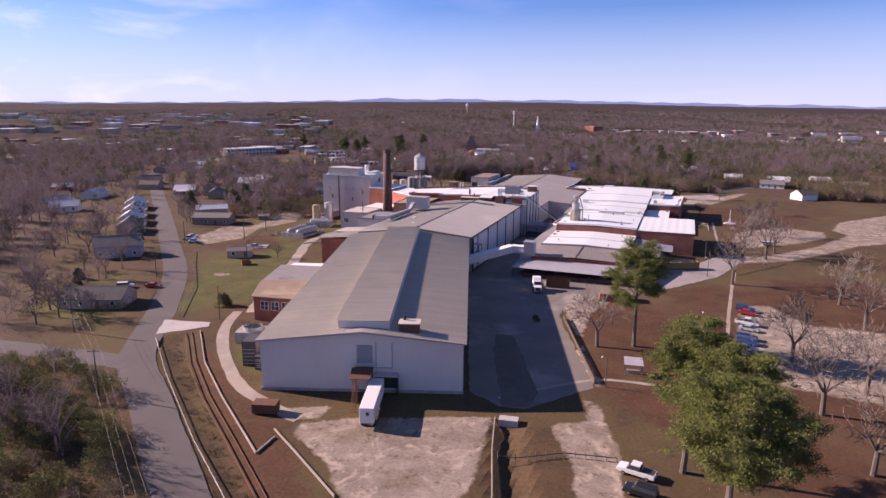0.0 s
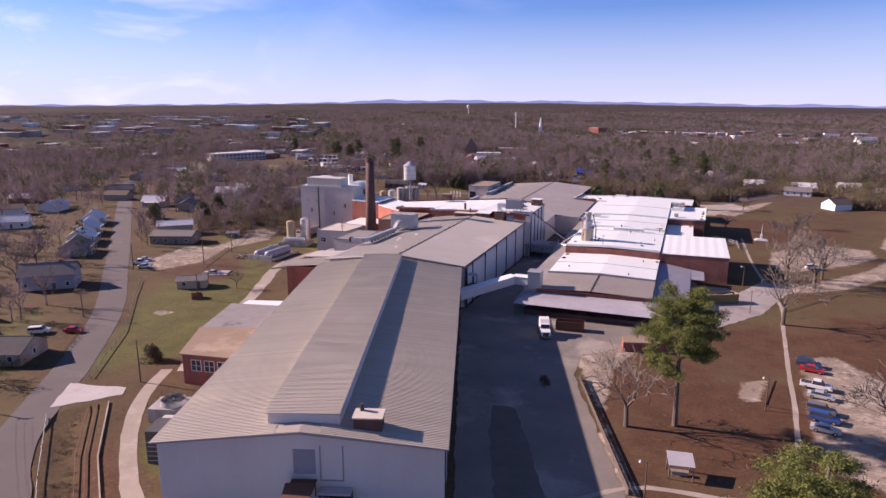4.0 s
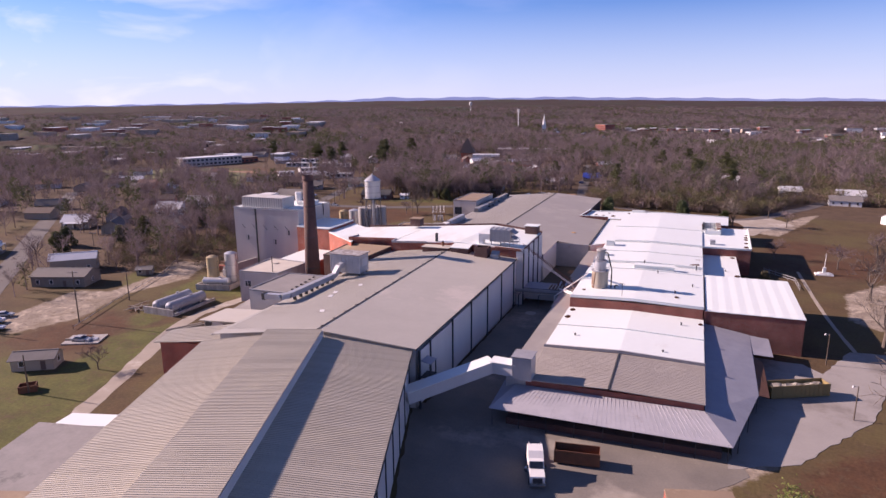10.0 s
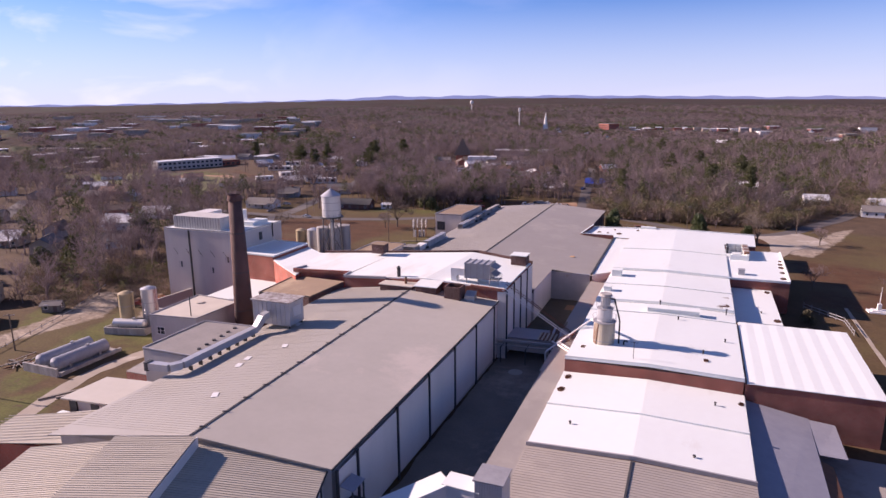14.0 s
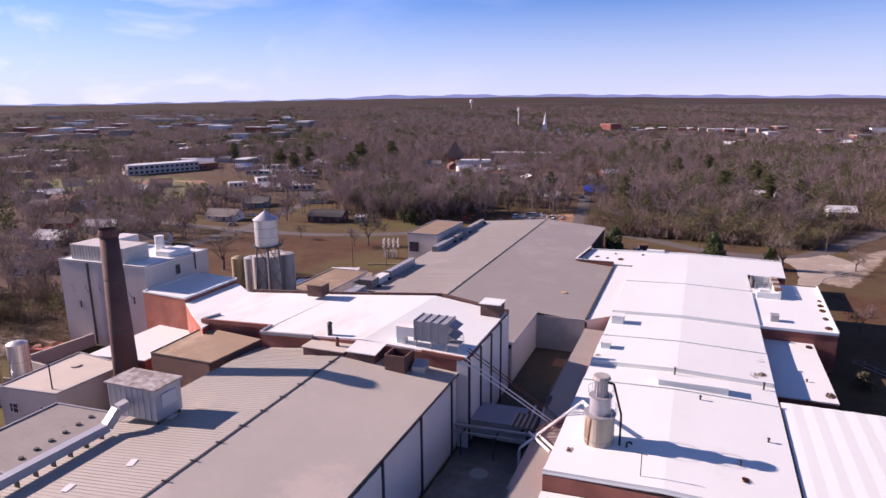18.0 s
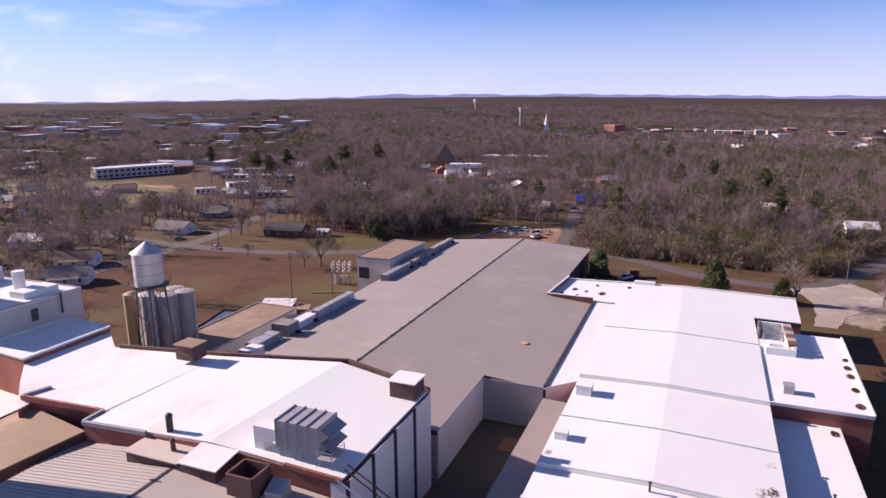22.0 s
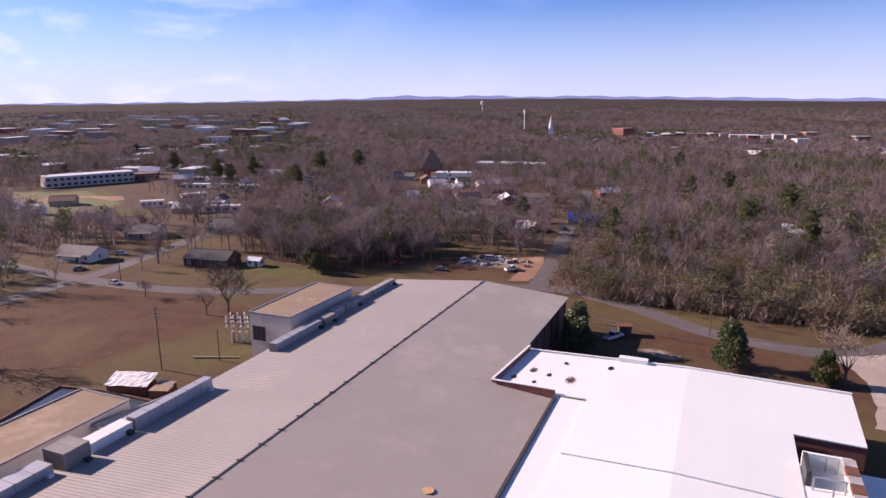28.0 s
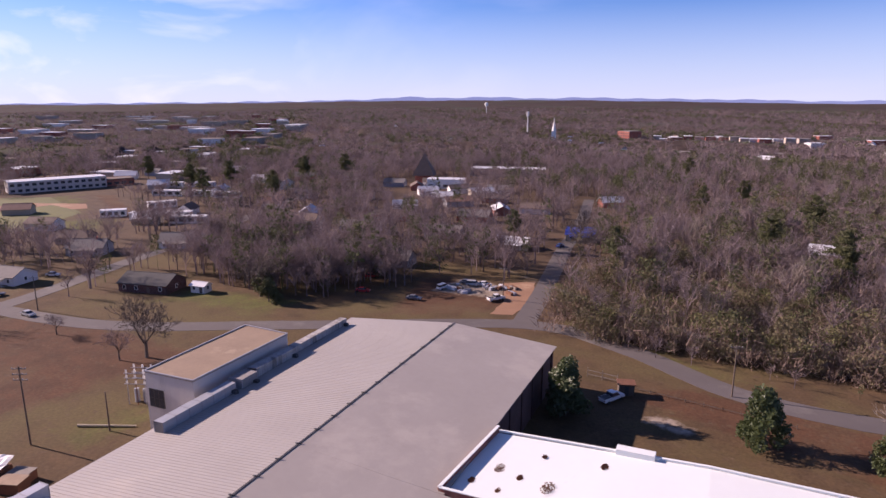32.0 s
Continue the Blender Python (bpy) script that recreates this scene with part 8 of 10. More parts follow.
for i in range(46):
    az, r = radians(rng.uniform(36, 66)), rng.uniform(620, 980)
    x, y = -40 - r * math.sin(az), 120 + r * math.cos(az)
    if any(math.hypot(x - a, y - c) < d + 12 for a, c, d in TOWN):
        continue
    flat_block(x, y, rng.choice((20, 32, 110, 122)), rng.uniform(12, 36), rng.uniform(10, 16), rng.uniform(4, 6), rng.choice(PALES), rng.choice((SHINGLE_W, SHINGLE_W, SHINGLE_G, SHINGLE_B)), "low commercial building with pale flat roof", "building", 0, "commercial_building", "commercial strip")
for i in range(64):
    az, r = radians(rng.uniform(36, 66)), rng.uniform(1050, 2100)
    x, y = -40 - r * math.sin(az), 120 + r * math.cos(az)
    flat_block(x, y, rng.choice((20, 32, 110, 122)), rng.uniform(18, 62) * r / 1500, rng.uniform(14, 30), rng.uniform(8, 13), rng.choice(PALES), rng.choice((SHINGLE_W, SHINGLE_W, SHINGLE_G, SHINGLE_B)), "distant flat roofed building among trees", "building", 0, "commercial_building", "distant commercial strip")
for i in range(46):
    az, r = radians(rng.uniform(-12, 40)), rng.uniform(800, 1500)
    x, y = -40 - r * math.sin(az), 120 + r * math.cos(az)
    if any(math.hypot(x - a, y - c) < d + 12 for a, c, d in TOWN):
        continue
    house(x, y, rng.uniform(0, 180), rng.uniform(12, 17), rng.uniform(8, 10), rng.uniform(3.4, 5.5), rng.uniform(2.2, 3.2), rng.choice((SHINGLE_W, SHINGLE_G, SHINGLE_B)), rng.choice((WHITE_PAINT, WHITE_PAINT, SIDING_T)), "pale house far off among bare trees", detail=False, group="distant houses")
dt = thing("water_tank", "distant pale water tank over the woods", "water tank", -950, 2285, float(land(np.array(-950.0), np.array(2285.0))))
b_ = BM()
cyl(b_, 0, 0, 0, 30, 1.2, n=10)
part("stem", b_, WHITE_PAINT, dt)
b_ = BM()
cyl(b_, 0, 0, 28, 36, 5, 6, n=18)
cyl(b_, 0, 0, 36, 40, 6, 2, n=18)
part("bowl", b_, WHITE_PAINT, dt)
ms = thing("radio_mast", "distant pale radio mast", "mast", -450, 1360, float(land(np.array(-450.0), np.array(1360.0))))
b_ = BM()
cyl(b_, 0, 0, 0, 42, 1.4, 0.7, n=8)
part("mast", b_, WHITE_PAINT, ms)
b_ = BM()
cyl(b_, 0, 0, 34, 41, 2.2, n=10)
part("antenna_drum", b_, WHITE_PAINT, ms)

# ---- poles and wires ----
def utility_pole(x, y, h, label="weathered wooden utility pole with crossarm", arms=1, turn=30.0):
    t = thing("utility_pole", label, "utility pole", x, y, 0, turn, group="utility poles")
    b = BM()
    cyl(b, 0, 0, -0.2, h, 0.17, 0.11, n=10)
    part("pole", b, WOOD_POLE, t)
    for i in range(arms):
        b = BM()
        box(b, -1.2, 1.2, -0.06, 0.06, h - 0.55 - i * 1.0, h - 0.4 - i * 1.0)
        arm = part("crossarm", b, WOOD_GRAY, t)
        for u in (-1.1, -0.4, 0.4, 1.1):
            b = BM()
            cyl(b, u, 0, h - 0.4 - i, h - 0.2 - i, 0.05, n=6)
            part("insulator", b, STEEL_LT, arm)
    return t


for x, y, h, n_ in ((-111.7, 124.1, 9, 0), (-174.2, 202.9, 14, 1), (-144.5, 171.3, 8, 0), (-159.5, 146.2, 8, 1), (-190.6, 187.3, 9, 0), (-179.2, 222.0, 9, 1), (-155.8, 353.0, 14.5, 3), (-148.3, 362.5, 7.5, 0), (-51.4, 430, 11, 1), (-117, 468, 10, 1),
                    (-136.5, 101.5, 9.5, 1), (-100, 80.5, 9.5, 1), (-48, 48, 9.5, 1), (-226, 246, 12, 1), (-98, 520, 10, 1), (-255, 436, 10, 1), (-229, 396, 10, 1), (-9, 441, 11, 1), (-24, 485, 11, 0)):
    utility_pole(x, y, h, arms=n_)


def wire(p, q, sag, label, r=0.035):
    t = thing("power_line", label, "wire")
    b = BM()
    p, q = Vector(p), Vector(q)
    k = 14
    pts = [p.lerp(q, i / k) - Vector((0, 0, sag * 4 * (i / k) * (1 - i / k))) for i in range(k + 1)]
    side = Vector((-(q - p).y, (q - p).x, 0)).normalized()
    rings = [[b.verts.new(c + side * (r * math.cos(k_)) + Vector((0, 0, r * math.sin(k_)))) for k_ in (0, math.pi / 2, math.pi, 1.5 * math.pi)] for c in pts]
    for u, v in zip(rings, rings[1:]):
        for i in range(4):
            b.faces.new((u[i], u[(i + 1) % 4], v[(i + 1) % 4], v[i]))
    b.faces.new(rings[0][::-1])
    b.faces.new(rings[-1])
    part("cable", b, STEEL_LT if r > 0.03 else STEEL_DK, t)


for d in (-1.1, 0.0, 1.1):
    wire((-136.5 + d * 0.55, 101.5 + d * 0.9, 9.1), (-100 + d * 0.55, 80.5 + d * 0.9, 9.1), 0.4, "thin pale power line over the street corner", 0.018)
    wire((-100 + d * 0.55, 80.5 + d * 0.9, 9.1), (-48 + d * 0.55, 48 + d * 0.9, 9.1), 0.6, "thin pale power line beside the street", 0.018)
for d in (-0.5, 0.5):
    wire((-51.4, 430 + d, 10.5), (-117, 468 + d, 9.5), 0.6, "thin power line along the road", 0.018)
    wire((-51.4, 430 + d, 10.5), (-9, 441 + d, 10.5), 0.6, "thin power line along the road", 0.018)


def lamp_post(x, y, h, label):
    t = thing("lamp_post", label, "lamp post", x, y, 0, 30)
    b = BM()
    cyl(b, 0, 0, -0.1, h, 0.12, 0.08, n=8)
    part("post", b, WOOD_POLE, t)
    b = BM()
    tube(b, (0, 0, h - 0.2), (-0.9, 0, h + 0.1), 0.04, n=6)
    part("arm", b, STEEL_LT, t)
    b = BM()
    cyl(b, -1.0, 0, h - 0.15, h + 0.15, 0.22, 0.12, n=10)
    part("lamp_head", b, LAMP_GL, t)


lamp_post(2.8, 164.8, 6.5, "dark wooden lamp post on the lawn")
lamp_post(-13.5, 126.3, 6.5, "dark wooden lamp post at the yard path")
lamp_post(0.5, 226, 6.5, "pale lamp post at the concrete yard")
lamp_post(-1.5, 252, 7, "pale lamp post beside the brick annex")

# ---- small yard structures ----
sh = thing("picnic_shelter", "open shelter with gray tin roof on timber posts", "shelter", -9.6, 135.6, 0, 12)
b_ = BM()
sheet(b_, [(-1.9, -1.7, 2.5), (1.9, -1.7, 2.5), (1.9, 1.7, 3.0), (-1.9, 1.7, 3.0)], 0.1)
part("roof", b_, TIN, sh)
for u in (-1.7, 1.7):
    for v in (-1.45, 1.45):
        b_ = BM()
        box(b_, u - 0.08, u + 0.08, v - 0.08, v + 0.08, 0, 2.45 + (0.5 if v > 0 else 0))
        part("post", b_, WOOD_GRAY, sh)
b_ = BM()
box(b_, -1.3, 1.3, -0.4, 0.4, 0.68, 0.76)
part("table_top", b_, WOOD_GRAY, sh)
b_ = BM()
box(b_, -1.1, 1.1, -0.1, 0.1, 0.0, 0.68)
part("table_base", b_, CONCRETE, sh)
flat_building("low red brick shelter with brown roof on the lawn", "shed", [(-26.0, 183.0), (-17.2, 186.2), (-18.4, 190.2), (-27.0, 187.0)], 2.3, BRICK, ROOF_BROWN, f=lambda x, y: Vector((x, y)), coping=False, name="brick_shelter")
mo = thing("monument", "white stepped monument with slim post on the lawn", "monument", 5.2, 335.2, 0, 5)
for s, z0, z1 in ((2.6, 0, 0.35), (1.7, 0.35, 0.7)):
    b_ = BM()
    box(b_, -s, s, -s * 0.6, s * 0.6, z0, z1)
    part("step", b_, WHITE_PAINT, mo)
b_ = BM()
prism(b_, [(-0.45, -0.45), (0.45, -0.45), (0.45, 0.45), (-0.45, 0.45)], 0.7, 2.4)
part("plinth", b_, WHITE_PAINT, mo)
b_ = BM()
cyl(b_, 0, 0, 2.4, 7.0, 0.12, 0.06, n=8)
part("post", b_, WHITE_PAINT, mo)


def fence(label, pts, h, step, post_mat, boards=0, rail_mat=None, name="fence"):
    """Posts at even steps along a line, with rails or boards between."""
    t = thing(name, label, "fence")
    for p, q in zip(pts, pts[1:]):
        p, q = Vector(p), Vector(q)
        k = max(1, int((q - p).length / step))
        for i in range(k + 1):
            c = p.lerp(q, i / k)
            b = BM()
            cyl(b, c.x, c.y, 0, h, 0.06, n=6)
            part("post", b, post_mat, t)
            if i < k:
                d = p.lerp(q, (i + 1) / k)
                for j in range(boards):
                    b = BM()
                    z = h * (j + 0.7) / (boards + 0.4)
                    beam(b, (c.x, c.y, z), (d.x, d.y, z), 0.05, 0.16 if boards < 3 else 0.3)
                    part("rail", b, rail_mat or post_mat, t)


fence("low dark timber fence along the truck yard", [(-31.5, 163.5), (-24, 146), (-15.8, 127.0)], 1.2, 2.6, WOOD_POLE, 3, WOOD_POLE)
fence("white painted guard rail beside the street", [(-114.2, 106.2), (-96.4, 93.0), (-83.0, 83.9), (-71.2, 75.9), (-56.1, 66.6), (-40, 56)], 0.75, 3.0, WHITE_PAINT, 1)
fence("wire fence with thin posts along the lawn", [(-122.5, 121), (-140, 143), (-163, 165), (-176, 178)], 1.1, 4.0, WOOD_POLE, 1, STEEL_LT)
fence("wire fence with thin posts along the sandy lane", [(-171, 199), (-181, 218.1), (-193.5, 245.9), (-207.7, 266.6)], 1.3, 4.0, WOOD_POLE, 1, STEEL_LT)
fence("low dark rail fence at the far drive", [(-69.4, 424.1), (-52.4, 422.5), (-40, 421.5)], 0.9, 3.0, WOOD_POLE, 1)
fence("gate posts with pale rails at the far drive", [(-79.5, 425.8), (-73.0, 425.4)], 2.2, 2.2, WOOD_GRAY, 2)
gh = thing("gate_hut", "small brown wooden gate hut beside the drive", "hut", -70.4, 421.4, 0, 20)
b_ = BM()
box(b_, -1.5, 1.5, -1.1, 1.1, 0, 2.4)
part("wall", b_, WOOD_POLE, gh)
b_ = BM()
box(b_, -1.8, 1.8, -1.4, 1.4, 2.4, 2.55)
part("roof", b_, RUST, gh)
b_ = BM()
box(b_, -0.4, 0.4, -1.14, -1.1, 0.1, 2.0)
part("door", b_, STEEL_DK, gh)
fence("chain fence with pale posts beside the brick wing", [(-12.5, 331), (-4, 322), (-3, 312)], 1.8, 2.2, STEEL_LT, 2)
fence("low dark rail across the lawn", [(9.6, 231.7), (25.1, 256.6)], 0.5, 6.0, WOOD_POLE, 1)
fence("low dark timber edging beside the lawn path", [(4.7, 179.9), (2.7, 166.6), (7.3, 166.6)], 0.4, 4.0, WOOD_POLE, 1)
fence("thin wire fence with dead vines across the drain", [(-23.8, 92.4), (-21, 92.9), (-14.4, 97.7), (-6.6, 99.7)], 1.3, 1.6, WOOD_GRAY, 1, WOOD_POLE)
wl2 = thing("retaining_wall", "pale low concrete wall along the old siding", "wall")
for p, q in (((-109.4, 115.1), (-94.0, 101.2)), ((-94.0, 101.2), (-78.8, 90.3)), ((-78.8, 90.3), (-59.1, 77.2)), ((-59.1, 77.2), (-59.7, 82.5)), ((-61.5, 84.6), (-54.9, 80.9)), ((-54.9, 80.9), (-41.3, 73.0)), ((-28.8, 104.6), (-25.6, 94.6)), ((-25.6, 94.6), (-21.2, 82.9)), ((-21.2, 82.9), (-18.6, 75))):
    b_ = BM()
    beam(b_, (*p, 0.16), (*q, 0.16), 0.22, 0.36)
    part("wall_run", b_, GRAVEL, wl2)
for off in (0.0, 1.5):
    t = thing("rail_track", "rusty disused railway rail in the soil", "rail", group="disused rails")
    b_ = BM()
    rp = [(x + off * 0.55, y + off * 0.75) for x, y in ((-111.6, 112.6), (-98, 100.2), (-82.8, 88.9), (-66.8, 78.4), (-53, 69.2), (-30, 53))]
    for p, q in zip(rp, rp[1:]):
        beam(b_, (*p, 0.1), (*q, 0.1), 0.12, 0.16)
    part("rail", b_, RUST, t)
cv = thing("drain_cover", "concrete drain headwall beside the yard", "drain", -26.2, 104.6, 0, 12)
b_ = BM()
box(b_, -1.7, 1.7, -0.9, 0.9, -1.6, 0.7)
part("headwall", b_, CONCRETE, cv)
lm = thing("scrap_pile", "pile of scrap timber in the grass", "scrap pile", -168, 218.5, 0, 10)
for i in range(22):
    b_ = BM()
    a = rng.uniform(0, math.pi)
    x, y, l_ = rng.uniform(-5, 5), rng.uniform(-2, 2), rng.uniform(1.2, 2.8)
    beam(b_, (x - l_ * math.cos(a), y - l_ * math.sin(a), rng.uniform(0.1, 0.5)), (x + l_ * math.cos(a), y + l_ * math.sin(a), rng.uniform(0.2, 0.9)), 0.22, 0.14)
    part("plank", b_, WOOD_GRAY if i % 3 else RUST, lm)
shk = thing("yard_shack", "low brown shack under a crumpled white tarpaulin", "shack", -152.6, 343.4, 0, 22)
b_ = BM()
box(b_, -4.2, 4.2, -2.0, 2.0, 0, 1.7)
part("wall", b_, RUST, shk)
hrng = random.Random(17)
nx, ny = 15, 8
tv = [(-4.6 + 9.2 * i_ / (nx - 1) + hrng.uniform(-0.12, 0.12), -2.3 + 4.6 * j_ / (ny - 1) + hrng.uniform(-0.1, 0.1), 1.78 + 1.1 * j_ / (ny - 1) + hrng.uniform(0, 0.22)) for j_ in range(ny) for i_ in range(nx)]
tf = [(j_ * nx + i_, j_ * nx + i_ + 1, (j_ + 1) * nx + i_ + 1, (j_ + 1) * nx + i_) for j_ in range(ny - 1) for i_ in range(nx - 1)]
cover = new("tarpaulin", mesh_of("tarpaulin", tv, tf, WHITE_PAINT))
cover.parent = shk
solid = cover.modifiers.new("thickness", "SOLIDIFY")
solid.thickness = 0.05
for x, y, w, d_, h_, tilt in ((-146.2, 346.4, 3.4, 2.2, 1.5, 20), (-144.8, 344.2, 3.8, 2.6, 1.7, 24)):
    t = thing("wooden_crate", "brown wooden crate beside the shack", "crate", x, y, 0, tilt, group="crates by the shack")
    b_ = BM()
    box(b_, -w / 2, w / 2, -d_ / 2, d_ / 2, 0, h_)
    part("body", b_, RUST, t)
    b_ = BM()
    box(b_, -w / 2 - 0.1, w / 2 + 0.1, -d_ / 2 - 0.1, d_ / 2 + 0.1, h_, h_ + 0.1)
    part("lid", b_, WOOD_GRAY if w < 3.5 else ROOF_BROWN, t)
WATER = mat("still reservoir water", (0.075, 0.085, 0.085), (0.055, 0.065, 0.065), rough=0.07, scale=0.2, fine=1.0, bump=0.01, spec=0.6)
pf = thing("reservoir", "shallow water basin with dark brick rim beside the low building", "reservoir")
RIM = [(-82.6, 65.0), (-86.6, 81.6), (-76.5, 83.6), (-62.0, 83.6), (-62.0, 73.4), (-68.0, 73.2), (-68.0, 65.0)]
for p, q in zip(RIM, RIM[1:] + RIM[:1]):
    b_ = BM()
    beam(b_, f3(mp, *p, 0.25), f3(mp, *q, 0.25), 0.45, 0.5)
    part("rim", b_, BRICK_DARK, pf)
b_ = BM()
prism(b_, [mp(*p) for p in RIM], 0.02, 0.1)
part("water", b_, WATER, pf, "still blue-gray water")
ss = thing("substation", "cluster of steel frames with white insulators beside the motor house", "substation", -152.6, 373.2, 0, 24)
for i in range(4):
    for j in range(2):
        b_ = BM()
        tube(b_, (-2.6 + i * 1.75, -1.4 + j * 2.8, 0), (-2.6 + i * 1.75, -1.4 + j * 2.8, 6.6), 0.09, n=6)
        col = part("column", b_, RUST if i % 2 else STEEL_LT, ss)
        for z in (4.4, 5.6, 6.6):
            b_ = BM()
            cyl(b_, -2.6 + i * 1.75, -1.4 + j * 2.8, z, z + 0.6, 0.24, 0.14, n=8)
            part("insulator", b_, WHITE_PAINT, col)
for z in (4.3, 5.5, 6.5):
    for j in range(2):
        b_ = BM()
        tube(b_, (-3.2, -1.4 + j * 2.8, z), (3.2, -1.4 + j * 2.8, z), 0.07, n=5)
        part("bus_bar", b_, STEEL_LT, ss)
for i in range(3):
    b_ = BM()
    cyl(b_, -1.7 + i * 1.75, 0, 0, 2.8, 0.45, n=10)
    part("transformer", b_, TANK_GRAY, ss)
pad("ground_patch", [(-338, 428), (-376, 503), (-450, 530), (-538, 472), (-474, 428), (-420, 458), (-372, 440)], 0.03, mat("sports field lawn", (0.135, 0.135, 0.040), (0.100, 0.098, 0.034), rough=0.95, scale=0.05, fine=0.5, third=(0.15, 0.115, 0.055), third_at=0.6), "green winter lawn of the school sports field", "sports field")
pad("ground_patch", [(-438, 490), (-444, 507), (-405, 524), (-388, 514), (-392, 508), (-418, 512), (-420, 484)], 0.05, CLAY, "orange clay infield of the school sports field", "sports field")
pad("ground_patch", [(-124, 484), (-115, 491), (-108.5, 466), (-109, 456), (-115, 454), (-116, 466)], 0.05, CLAY, "bare orange clay beside the street", "clay")
for k in range(9):
    t = thing("junk_pile", "rusty junk and planks heaped on the clay lot", "junk", -137 + k * 2.6 + rng.uniform(-1, 1), 471 + k * 0.8 + rng.uniform(-4, 4), 0, rng.uniform(0, 180), group="junk on the lot")
    for m_ in range(6):
        b_ = BM()
        x, y, z = rng.uniform(-1.6, 1.6), rng.uniform(-1.0, 1.0), rng.uniform(0, 0.7)
        box(b_, x - rng.uniform(0.4, 1.5), x + rng.uniform(0.4, 1.5), y - 0.4, y + rng.uniform(0.1, 0.5), 0.0, z + 0.4)
        part("scrap", b_, rng.choice((RUST, WOOD_GRAY, SHINGLE_W, TIN_BLUE)), t)
fs_ = thing("concrete_foundation", "old bare foundation slab with debris in the grass", "foundation", -161.2, 195.2, 0, 30)
b_ = BM()
box(b_, -4.2, 4.2, -3.0, 3.0, 0, 0.3)
part("slab", b_, CONCRETE_OLD, fs_)
for k in range(8):
    b_ = BM()
    x, y = rng.uniform(-3.6, 3.6), rng.uniform(-2.4, 2.4)
    box(b_, x - rng.uniform(0.2, 1.0), x + rng.uniform(0.2, 1.0), y - 0.3, y + 0.3, 0.3, 0.3 + rng.uniform(0.1, 0.5))
    part("debris", b_, rng.choice((WOOD_GRAY, SHEET, RUST)), fs_)
bx_ = thing("wooden_bin", "weathered brown wooden bin on the lawn", "bin", -145.6, 171.9, 0, 50)
for p, q in (((-1.5, -1.1), (1.5, -1.1)), ((1.5, -1.1), (1.5, 1.1)), ((1.5, 1.1), (-1.5, 1.1)), ((-1.5, 1.1), (-1.5, -1.1))):
    b_ = BM()
    beam(b_, (*p, 0.7), (*q, 0.7), 0.12, 1.4)
    part("side", b_, RUST, bx_)
for k, (x, y, a) in enumerate(((-144.0, 214.0, 62), (-146.5, 212.0, 62))):
    t = thing("timber_baulk", "long gray timber baulk lying in the grass", "timber", x, y, 0, a, group="loose timbers")
    b_ = BM()
    box(b_, -4.5, 4.5, -0.25, 0.25, 0, 0.35)
    part("baulk", b_, WOOD_GRAY, t)
lg = thing("log", "long pale log lying on the grass", "log", -150.4, 363.2, 0, 18)
b_ = BM()
tube(b_, (-5, -1, 0.25), (5.5, 0.8, 0.22), 0.25, 0.18, n=8)
part("trunk", b_, mat("bleached log wood", (0.46, 0.40, 0.29), (0.36, 0.30, 0.21), rough=0.9, scale=0.6, fine=4.0), lg)

# ---- trees ----
def limb(verts, faces, p, q, r0, r1, n):
    """Adds a tapered stick to vertex and face lists."""
    d = (q - p).normalized()
    s = d.orthogonal().normalized()
    t = d.cross(s)
    o = len(verts)
    for c, r in ((p, r0), (q, r1)):
        for i in range(n):
            w = s * math.cos(i * math.tau / n) + t * math.sin(i * math.tau / n)
            verts.append(tuple(c + w * r))
    for i in range(n):
        j = (i + 1) % n
        faces.append((o + i, o + j, o + n + j, o + n + i))


def grow(rng, base, way, length, radius, depth, wood, twigs, spread=0.75, kids=4, up=0.12):
    """A branch that bends, tapers and forks."""
    p, d = base.copy(), way.normalized()
    segs = 3 if depth > 1 else 2
    lists = wood if depth > 1 else twigs
    sides = 6 if depth > 3 else (4 if depth > 1 else 3)
    forks = []
    for i in range(segs):
        r0, r1 = radius * (1 - 0.28 * i), radius * (1 - 0.28 * (i + 1))
        d = (d + Vector((rng.uniform(-0.22, 0.22), rng.uniform(-0.22, 0.22), rng.uniform(-0.08, 0.16) + up * 0.3))).normalized()
        q = p + d * length / segs
        limb(*lists, p, q, max(r0, 0.042), max(r1, 0.03), sides)
        forks.append((q.copy(), d.copy(), r1))
        p = q
    if depth == 0:
        return
    for k in range(kids):
        q, dd, r = forks[rng.choice((0, 1, 1, 2, 2)) % len(forks)] if k else forks[-1]
        side = dd.orthogonal().normalized()
        side.rotate(Matrix.Rotation(rng.uniform(0, math.tau), 3, dd))
        nd = (dd * rng.uniform(0.55, 1.0) + side * spread * rng.uniform(0.6, 1.25) + Vector((0, 0, up))).normalized()
        grow(rng, q, nd, length * rng.uniform(0.55, 0.78), max(r * 0.66, 0.04), depth - 1, wood, twigs, spread, kids, up)


